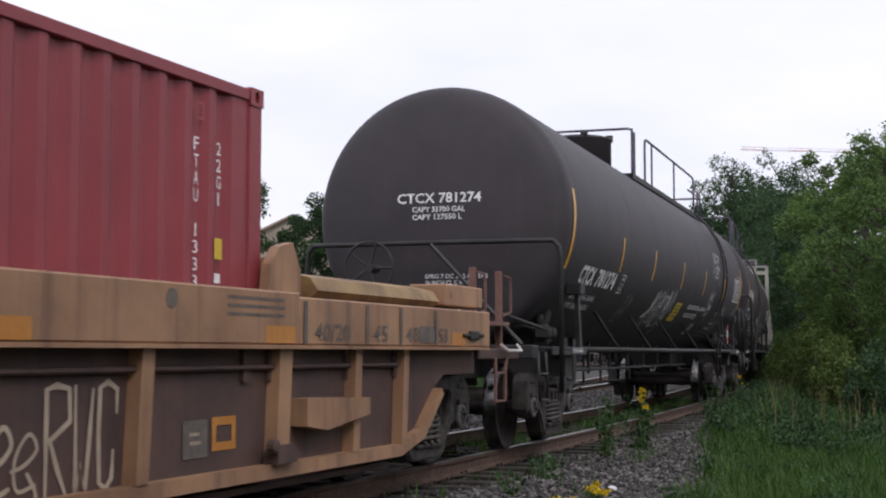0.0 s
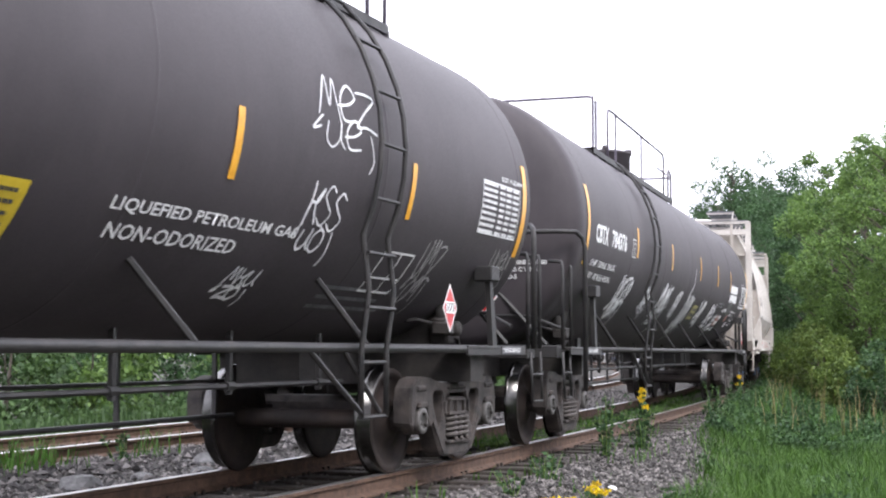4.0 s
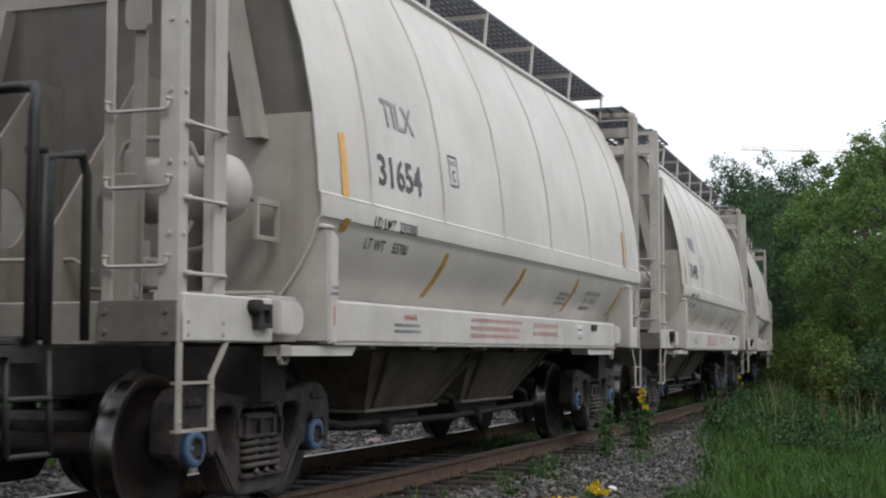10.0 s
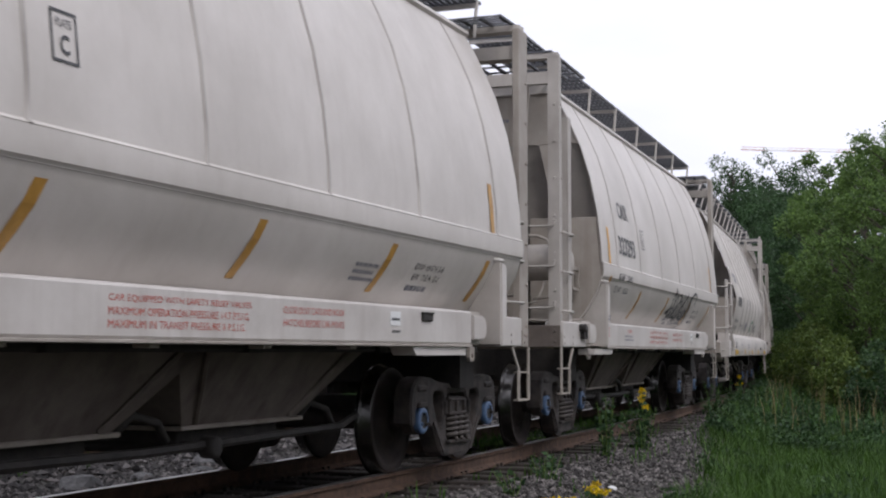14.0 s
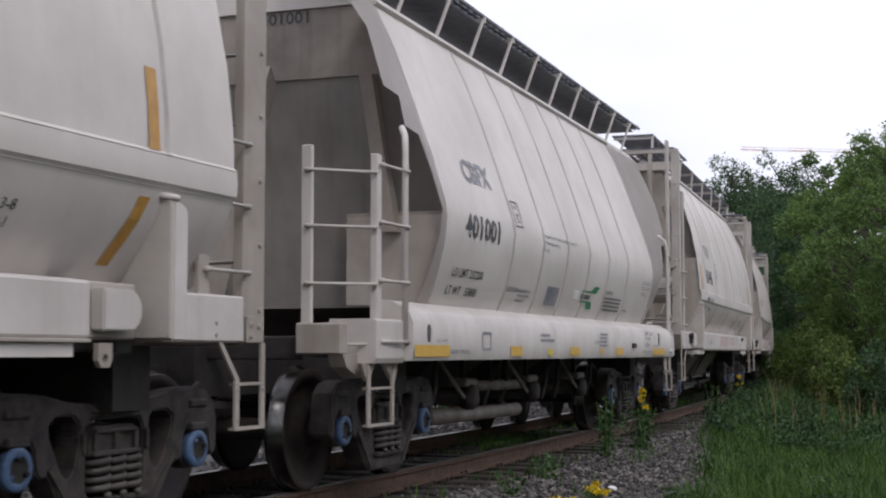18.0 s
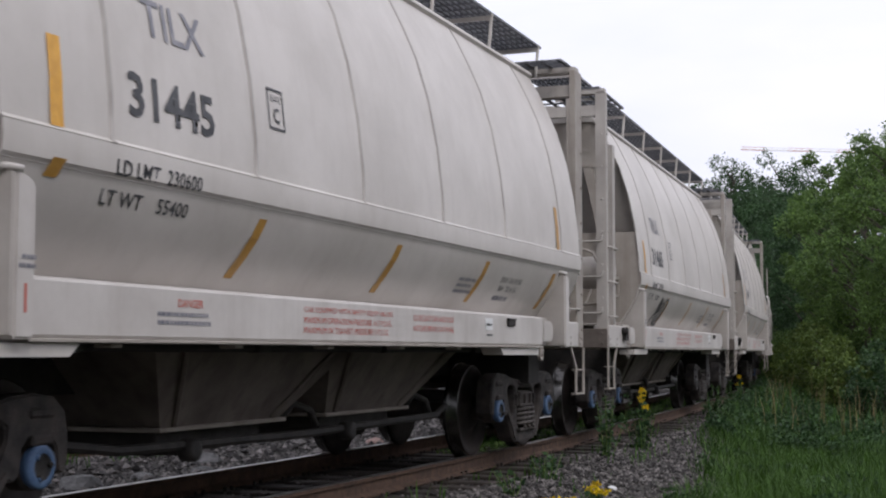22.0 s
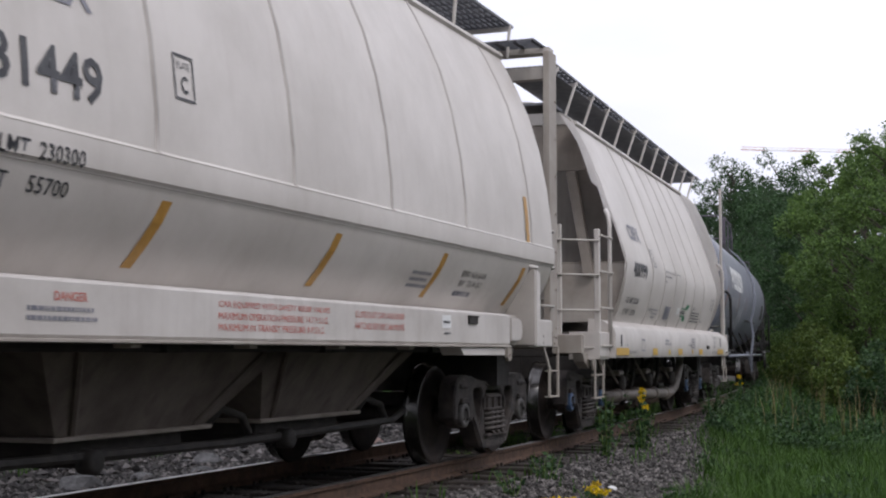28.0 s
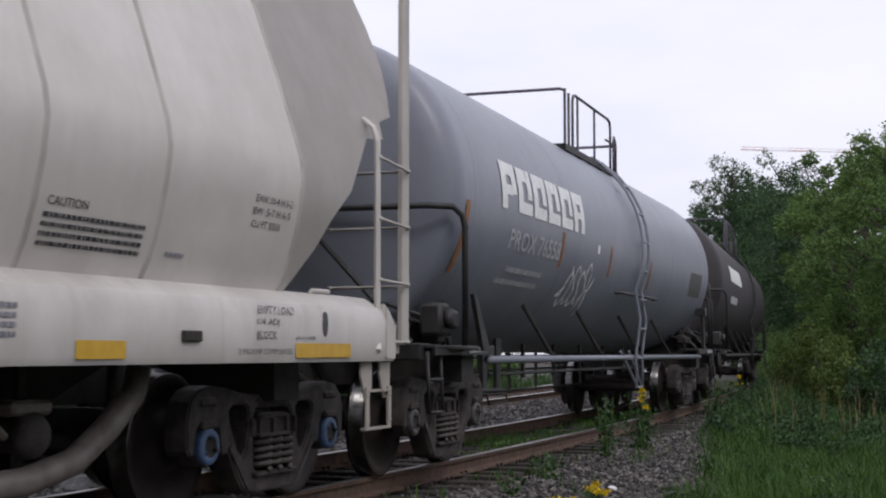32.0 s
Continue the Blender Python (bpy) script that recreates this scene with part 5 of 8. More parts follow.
def tank_car(label, y0, y1, trucks, zc, rad, paint, strips, ladder, walk_y, end_y, cap=None, dome=None, strut0=2.7, rail_z=1.075, hoop=False, bow=(1.50, 0.95, 0.66, 2.285), grabs=True):
    """A tank car: shell with dished ends, sill, catwalk with rails, side ladder, end platforms, running gear and underside pipes."""
    car = thing("tank_car", label, "train car", "cars of the train")
    bm = B()
    prof = [(0.0, 0.02), (0.02, 0.5), (0.07, 0.95), (0.13, 1.25), (0.165, 1.37), (0.21, 1.44), (0.27, 1.478), (0.34, 1.496), (0.42, 1.5)]
    prof = [(a, r * rad / 1.5) for a, r in prof]
    n = 6
    mid = [(0.42 + (y1 - y0 - 0.84) * k / n, rad) for k in range(1, n)]
    allp = [(y0 + a, r) for a, r in prof] + [(y0 + a, r) for a, r in mid] + [(y1 - a, r) for a, r in prof[::-1]]
    lathe(bm, allp, 64, "y", (0, 0, zc))
    part("tank", smooth(bm, 60), paint, car)
    # welded seams round the shell
    k = max(3, int((y1 - y0 - 1.4) / 2.7))
    for i in range(k + 1):
        y = y0 + 0.7 + (y1 - y0 - 1.4) * i / k
        bm = B()
        lathe(bm, [(y - 0.03, rad - 0.003), (y - 0.01, rad + 0.002), (y + 0.01, rad + 0.002), (y + 0.03, rad - 0.003)], 64, "y", (0, 0, zc))
        part("seam", smooth(bm, 60), paint, car)
    surf = on_tank(zc, rad)
    sx_sill = 1.36
    for sx in (1, -1):
        bm = B()
        tube(bm, [(sx * sx_sill, trucks[0] + 0.4, rail_z), (sx * sx_sill, trucks[1] - 0.2, rail_z)], 0.036, 8)
        part("side_rail", smooth(bm, 60), paint if paint is not TANK else STEELB, car)
        m = 6
        a = trucks[0] + strut0
        b = a + 2.42 * 5
        for i in range(m):
            y = a + (b - a) * i / (m - 1)
            if y > trucks[1] - 0.9:
                continue
            bm = B()
            tube(bm, [(sx * 1.10, y - 0.42, zc - math.sqrt(max(rad ** 2 - 1.10 ** 2, 0.04)) + 0.01), (sx * sx_sill, y - 0.10, rail_z + 0.015)], 0.025, 6)
            part("rail_strut", bm, STEEL if hoop else paint if paint is not TANK else STEELB, car)
    # stub sills, bolsters, saddles
    for y, d in ((trucks[0], 1), (trucks[1], -1)):
        bm = B()
        box(bm, -0.3, 0.3, y - d * 1.75, y + d * 1.6, 0.76, 1.1)
        part("stub_sill", bm, STEEL, car)
        bm = B()
        box(bm, -1.30, 1.30, y - 0.17, y + 0.17, 0.78, 1.06)
        prism(bm, [(-0.95, 1.06), (0.95, 1.06), (1.08, zc - math.sqrt(rad ** 2 - 1.08 ** 2) - 0.02), (0.6, zc - rad + 0.12), (-0.6, zc - rad + 0.12), (-1.08, zc - math.sqrt(rad ** 2 - 1.08 ** 2) - 0.02)], y - 0.12, y + 0.12)
        part("saddle", bm, STEEL, car)
        # wing bracket at the tank's corner
        for sx in (1, -1):
            bm = B()
            if hoop and d > 0:
                slab(bm, [(y + 0.04, 1.06), (y + 0.24, 1.06), (y - 0.16, 1.56), (y - 0.24, 1.56)], sx * 1.40, sx * 1.44)
                part("wing_bracket", bm, STEELB, car)
                bm = B()
            else:
                slab(bm, [(y + 0.20, 1.02), (y + 0.33, 1.02), (y + 0.17, 1.78), (y + 0.10, 1.78)], sx * 1.34, sx * 1.39)
                box(bm, sx * 1.26, sx * 1.44, y + 0.02, y + 0.25, 1.70, 1.84, 0.012)
                part("wing_bracket", bm, STEELB, car)
                bm = B()
            box(bm, sx * 1.10, sx * 1.40, y - d * 1.15, y + d * 0.5, 1.075, 1.105, 0.006)
            box(bm, sx * 1.38, sx * 1.40, y - d * 1.15, y + d * 0.5, 1.02, 1.075)
            part("end_deck", bm, STEELB, car)
            if sx > 0:
                bm = B()
                box(bm, 1.40, 1.408, y - (0.30 if d > 0 else -0.40), y + (0.28 if d > 0 else 0.98), 1.03, 1.10)
                part("stencil_plate", bm, BLACK, car)
                decal(car, "lettering", fit_letters("2 INCH HF COMP SHOES", 0.5, 0.045, 0.02), WHITE, (lambda a, b, yy=y, dd=d: (1.412, yy - (0.26 if dd > 0 else -0.44) + a, 1.042 + b)))
            # steps
            ya = end_y[0 if d > 0 else 1]
            bm = B()
            for yy in (ya - 0.16, ya + 0.16):
                tube(bm, [(sx * 1.36, yy, 1.05), (sx * 1.38, yy, 0.55)], 0.017, 6)
            for zz in (0.55, 0.82):
                tube(bm, [(sx * 1.38, ya - 0.16, zz), (sx * 1.38, ya + 0.16, zz)], 0.015, 6)
            part("step", smooth(bm), STEELB, car)
            # tall bent hand rail round the end
        ya = end_y[0 if d > 0 else 1]
        bm = B()
        yo = ya - d * 0.05
        yh = yo
        if d > 0:
            xv, yv, yf, zt = bow
            side = [(xv, yv, 0.62 if not hoop else 1.08), (xv, yv, zt - 0.17), (xv - 0.02, yv - 0.02, zt - 0.07), (xv - 0.08, yv - 0.3 * (yv - yf), zt), (xv - 0.25, yf + 0.04, zt), (0, yf, zt)]
            tube(bm, side + [(-x, y_, z) for x, y_, z in side[-2::-1]], 0.028, 8)
        if hoop and d > 0:
            box(bm, 1.12, 1.53, 0.80, 1.25, 1.06, 1.10, 0.006)
            box(bm, -1.53, -1.12, 0.80, 1.25, 1.06, 1.10, 0.006)
        elif d < 0:
            tube(bm, [(1.33, yh, 1.08), (1.33, yh, 2.20), (1.32, yh - d * 0.03, 2.30), (1.27, yh - d * 0.10, 2.36), (1.12, yh - d * 0.16, 2.38), (0.2, yh - d * 0.2, 2.38), (-1.12, yh - d * 0.16, 2.38), (-1.27, yh - d * 0.10, 2.36), (-1.32, yh - d * 0.03, 2.30), (-1.33, yh, 2.20), (-1.33, yh, 1.08)], 0.03, 8)
        part("end_handrail", smooth(bm), STEELB, car)
        bm = B()
        for yy in (yo - d * 0.1, yo + d * 0.30) if d < 0 or (grabs and not hoop) else ():
            tube(bm, [(1.36, yy, 1.08), (1.36, yy, 1.98), (1.34, yy + 0.02, 2.04), (1.2, yy + 0.02, 2.05)], 0.022, 6)
        if bm.verts:
            part("grab_rail", smooth(bm), STEELB, car)
        elif hoop:
            box(bm, 1.20, 1.40, 0.62, 0.86, 1.18, 1.46, 0.03)
            box(bm, 1.28, 1.44, 0.80, 0.98, 1.24, 1.40, 0.025)
            lathe(bm, [(1.40, 0.08), (1.46, 0.08), (1.47, 0.05)], 12, "x", (0, 0.74, 1.33))
            part("valve_box", smooth(bm, 40), STEELB, car)
        bm = B()
        box(bm, -1.30, 1.30, yo - d * 0.12, yo + d * 0.14, 0.98, 1.12, 0.01)
        part("end_sill", bm, STEELB, car)
        bm = B()
        tube(bm, [(0.12, yo + d * 0.1, 2.2), (1.10, yo + d * 0.2, 1.13)], 0.025, 6)
        tube(bm, [(-0.9, yo + d * 0.1, 1.5), (0.9, yo + d * 0.2, 1.45), (1.25, yo + d * 0.5, 1.3)], 0.02, 6)
        part("brace", bm, STEELB, car)
        # brake valve on its bracket with pipes
        yv = y - 0.14
        bm = B()
        box(bm, 0.92, 1.10, yv - 0.10, yv + 0.10, 1.12, 1.36, 0.025)
        box(bm, 0.98, 1.16, yv - 0.20, yv - 0.06, 1.20, 1.32, 0.02)
        lathe(bm, [(1.08, 0.07), (1.16, 0.07), (1.18, 0.05)], 12, "x", (0, yv + 0.03, 1.26))
        lathe(bm, [(1.34, 0.05), (1.46, 0.05), (1.48, 0.03)], 10, "z", (1.0, yv - 0.02, 0))
        part("brake_valve", smooth(bm, 40), STEEL, car)
        bm = B()
        tube(bm, [(1.0, yv + 0.1, 1.2), (1.05, yv + 0.3, 1.18), (1.0, yv + 0.5, 1.05)], 0.018, 6)
        tube(bm, [(1.0, yv - 0.1, 1.3), (0.9, yv - 0.35, 1.34), (0.5, yv - 0.45, 1.3), (-0.6, yv - 0.45, 1.2)], 0.016, 6)
        tube(bm, [(1.02, yv, 1.46), (1.0, yv + 0.02, 1.6), (0.85, yv + 0.1, 1.66)], 0.014, 6)
        part("air_pipe", smooth(bm), STEEL, car)
        coupler(car, yo - d * 0.55, -d)
    for y in trucks:
        truck(car, y, cap or M_CAP_GREY)
    # brake pipe and hangers beneath
    a, b = trucks[0] + 1.2, trucks[1] - 1.3
    for x, z, r in ((0.55, 0.80, 0.022), (-0.5, 0.50, 0.02), (-0.55, 0.80, 0.018)):
        bm = B()
        tube(bm, [(x, a, z), (x, b, z)], r, 6)
        y = a + 0.6
        part("brake_pipe", bm, STEELB, car)
    y = a + 0.3
    while y < b:
        bm = B()
        box(bm, 0.53, 0.57, y - 0.018, y + 0.018, 0.74, 1.35)
        lathe(bm, [(y - 0.05, 0.035), (y + 0.05, 0.035)], 8, "y", (0.55, 0, 0.80))
        part("pipe_hanger", bm, STEELB, car)
        bm = B()
        box(bm, -0.57, -0.53, y + 0.2, y + 0.23, 0.46, 1.35)
        part("pipe_hanger", bm, STEELB, car)
        y += 1.45
    bm = B()
    tube(bm, [(0.7, a - 0.1, 0.66), (0.7, a + 1.9, 0.62)], 0.025, 8)
    lathe(bm, [(a + 0.1, 0.07), (a + 0.45, 0.07)], 12, "y", (0.7, 0, 0.66))
    lathe(bm, [(a + 0.45, 0.04), (a + 0.8, 0.03)], 10, "y", (0.7, 0, 0.66))
    part("brake_cylinder", smooth(bm, 40), STEELB, car)
    for y in (a + 0.02, a + 1.25, a + 1.75):
        bm = B()
        slab(bm, [(y, 1.25), (y + 0.2, 1.25), (y + 0.16, 0.62), (y + 0.10, 0.56), (y + 0.02, 0.60)], 0.62, 0.66)
        part("rigging_bracket", bm, STEELB, car)
    bm = B()
    tube(bm, [(0.72, a + 1.0, 0.60), (0.72, a + 1.9, 0.58), (0.72, a + 2.0, 0.50), (0.72, a + 1.3, 0.48), (0.72, a + 1.2, 0.60)], 0.012, 6)
    part("brake_lever", smooth(bm), STEELB, car)
    # side ladder
    lad = STEELB if paint is TANK else paint
    for sx in (1,):
        yl, w = ladder
        for yy in (yl - w / 2, yl + w / 2):
            bm = B()
            pts = []
            for i in range(9):
                z = 3.75 - (3.75 - 1.9) * i / 8
                pts.append((math.sqrt(max((rad + 0.09) ** 2 - (z - zc) ** 2, 0.04)), yy, z))
            pts += [(1.48, yy, 1.5), (1.42, yy, 1.05), (1.42, yy, 0.56)]
            tube(bm, pts, 0.022, 6)
            part("ladder_rail", smooth(bm), lad, car)
        for i in range(9):
            z = 0.57 + 0.40 * i
            if z > 1.9:
                x = math.sqrt(max((rad + 0.09) ** 2 - (z - zc) ** 2, 0.04))
            else:
                x = 1.48 if 1.2 < z < 1.9 else 1.42
            bm = B()
            tube(bm, [(x, yl - w / 2 - 0.02, z), (x, yl + w / 2 + 0.02, z)], 0.016, 6)
            part("rung", bm, lad, car)
        bm = B()
        tube(bm, [(1.42, yl - 0.22, 0.6), (1.36, yl - 0.95, 1.06)], 0.02, 6)
        tube(bm, [(1.42, yl + 0.1, 0.6), (1.36, yl - 0.4, 1.06)], 0.02, 6)
        part("ladder_brace", bm, lad, car)
    # catwalk and rails round the dome
    ya, yb, zt = walk_y
    zt = zc + math.sqrt(rad ** 2 - 0.81) + 0.03
    for sx in (1, -1):
        bm = B()
        for kx in range(6):
            x = sx * (0.52 + 0.075 * kx)
            box(bm, x - 0.022, x + 0.022, ya, yb, zt + 0.02, zt + 0.055)
        box(bm, sx * 0.50, sx * 0.93, ya, ya + 0.04, zt - 0.01, zt + 0.06)
        box(bm, sx * 0.905, sx * 0.93, ya, yb, zt - 0.02, zt + 0.06)
        for kx in range(9):
            yx = ya + (yb - ya) * (kx + 0.5) / 9
            box(bm, sx * 0.50, sx * 0.93, yx, yx + 0.03, zt, zt + 0.05)
        part("catwalk", bm, STEELB, car, "dark steel grating catwalk")
        y = ya + 0.2
        while y < yb:
            bm = B()
            box(bm, sx * 0.55, sx * 0.92, y, y + 0.05, zt - 0.12, zt + 0.018)
            part("catwalk_bracket", bm, STEELB, car)
            y += 0.62
    zr = zt + 0.78
    L = yb - ya
    xs = 0.9
    # a tall hoop at the near end, then a bent handrail with its posts, and a lower frame at the far end
    y1_, y2_ = ya + L * 0.16, yb - L * 0.12
    for sx in (1, -1):
        for y in (ya + 0.10, ya + 0.30):
            bm = B()
            tube(bm, [(sx * xs, y, zt), (sx * xs, y, zr - 0.03 if y > ya + 0.2 else zr)], 0.02, 6)
            part("rail_post", bm, RAILP, car)
        bm = B()
        tube(bm, [(sx * xs, y1_, zt), (sx * xs, y1_, zr - 0.10), (sx * xs, y1_ + 0.05, zr - 0.02), (sx * xs, y1_ + 0.15, zr), (sx * xs, y2_ - 0.15, zr), (sx * xs, y2_ - 0.04, zr - 0.03), (sx * xs, y2_, zr - 0.12), (sx * xs, y2_, zt)], 0.02, 6)
        part("handrail", smooth(bm), RAILP, car)
        for y in (y1_ + (y2_ - y1_) * 0.12, y1_ + (y2_ - y1_) * 0.55):
            bm = B()
            tube(bm, [(sx * xs, y, zt), (sx * xs, y, zr - 0.01)], 0.018, 6)
            part("rail_post", bm, RAILP, car)
        bm = B()
        tube(bm, [(sx * xs, y2_ - L * 0.10, zt + 0.46), (sx * xs, yb - 0.2, zt + 0.46)], 0.016, 6)
        part("mid_rail", smooth(bm), RAILP, car)
        bm = B()
        tube(bm, [(sx * xs, yb - L * 0.05, zt), (sx * xs, yb - L * 0.05, zt + 0.50), (sx * xs, yb - L * 0.04, zt + 0.58), (sx * xs, yb - 0.06, zt + 0.52), (sx * xs, yb - 0.02, zt + 0.46), (sx * xs, yb - 0.02, zt - 0.1)], 0.02, 6)
        part("end_hoop", smooth(bm), RAILP, car)
    for y, zz in ((ya + 0.10, zr), (yb - 0.03, zt + 0.46)):
        bm = B()
        tube(bm, [(-xs, y, zz - 0.12), (-xs, y, zz - 0.03), (-xs + 0.06, y, zz), (xs - 0.06, y, zz), (xs, y, zz - 0.03), (xs, y, zz - 0.12)], 0.02, 6)
        part("cross_rail", smooth(bm), RAILP, car)
    if dome:
        bm = B()
        yd = dome
        lathe(bm, [(zc + rad - 0.1, 0.52), (zc + rad + 0.34, 0.52), (zc + rad + 0.36, 0.55), (zc + rad + 0.39, 0.55), (zc + rad + 0.42, 0.45), (zc + rad + 0.43, 0.05)], 24, "z", (0, yd, 0))
        for q in range(4):
            box(bm, 0.5 * math.cos(q * 1.57 + 0.4) - 0.05, 0.5 * math.cos(q * 1.57 + 0.4) + 0.05, yd + 0.5 * math.sin(q * 1.57 + 0.4) - 0.05, yd + 0.5 * math.sin(q * 1.57 + 0.4) + 0.05, zc + rad + 0.38, zc + rad + 0.47)
        part("dome", smooth(bm, 40), paint, car)
    # strips
    for y, z0, z1, w in strips:
        decal(car, "reflective_strip", rect(0, 0, w, z1 - z0), ORANGE, surf(y, z0), cut=0.08)
    return car, surf


STEELB = surface("black_painted_steel", (0.012, 0.0115, 0.012), (0.032, 0.028, 0.027), 0.55, scale=7, bump=0.15)
RAILP = surface("dark_purple_brown_rail_paint", (0.06, 0.05, 0.07), (0.10, 0.085, 0.11), 0.5, scale=9, bump=0.1)


def hazard_sign(car, where, s=0.27):
    """A red diamond placard with a white border and its class number."""
    bm = B()
    vs = [bm.verts.new(p) for p in ((0, -s, 0), (s * 0.8, 0, 0), (0, s, 0), (-s * 0.8, 0, 0))]
    bm.faces.new(vs)
    part("placard", wrap(bm, where), WHITE, car, "white and red diamond hazard placard")
    bm = B()
    k = 0.86
    vs = [bm.verts.new(p) for p in ((0, -s * k, 0.001), (s * 0.8 * k, 0, 0.001), (0, s * k, 0.001), (-s * 0.8 * k, 0, 0.001))]
    bm.faces.new(vs)
    part("placard_face", wrap(bm, lambda a, b: tuple(Vector(where(a, b)) + Vector((0.003, -0.003, 0)))), RED, car)
    bm = rect(-0.13 * s / 0.27, -0.045, 0.26 * s / 0.27, 0.10)
    part("placard_panel", wrap(bm, lambda a, b: tuple(Vector(where(a, b)) + Vector((0.005, -0.005, 0)))), WHITE, car)
    bm = fit_letters("1075", 0.22 * s / 0.27, 0.075, 0.01)
    part("placard_number", wrap(bm, lambda a, b: tuple(Vector(where(a - 0.11 * s / 0.27, b - 0.03)) + Vector((0.007, -0.007, 0)))), BLACK, car)


RED = surface("red_placard", (0.42, 0.02, 0.025), (0.50, 0.035, 0.035), 0.45, scale=9, bump=0.03)
SPRAY = surface("white_spray_paint", (0.55, 0.55, 0.57), (0.80, 0.80, 0.80), 0.6, scale=5, bump=0.05, mix=(0.35, 0.6))
SPRAYL = surface("thin_spray_paint", (0.22, 0.21, 0.21), (0.36, 0.35, 0.35), 0.6, scale=5, bump=0.05, mix=(0.35, 0.6))
SPRAYD = surface("faded_spray_paint", (0.10, 0.10, 0.11), (0.20, 0.20, 0.21), 0.6, scale=5, bump=0.05, mix=(0.35, 0.6))


def panel_mark(car, surf, y, z, w, h, skew=0.0, mat=None, cells=True):
    """A stencilled box of columns and rows."""
    m = mat or WHITE
    bm = outline(0, 0, w, h, 0.016)
    if cells:
        for a in ((w * 0.55, 0.0, 0.014, h), (0, h * 0.33, w, 0.014)):
            vs = [bm.verts.new(p) for p in ((a[0], a[1], 0), (a[0] + a[2], a[1], 0), (a[0] + a[2], a[1] + a[3], 0), (a[0], a[1] + a[3], 0))]
            bm.faces.new(vs)
    for v in bm.verts:
        v.co.x += skew * v.co.y
    decal(car, "stencil_box", bm, m, surf(y, z))


def data_table(car, surf, y, z, w, h, seed):
    """A white inspection table with dark rows of small print."""
    bm = outline(0, 0, w, h, 0.012)
    decal(car, "data_table", bm, WHITE, surf(y, z))
    rows = 9
    rr = []
    for i in range(rows):
        for x0, ww in ((0.02, 0.36), (0.44, 0.14), (0.62, 0.14), (0.80, 0.16)):
            rr.append((w * x0, h * (i + 0.25) / rows, w * ww, h / rows * 0.5))
    decal(car, "data_table_print", bars(rr, seed), WHITE, surf(y, z))


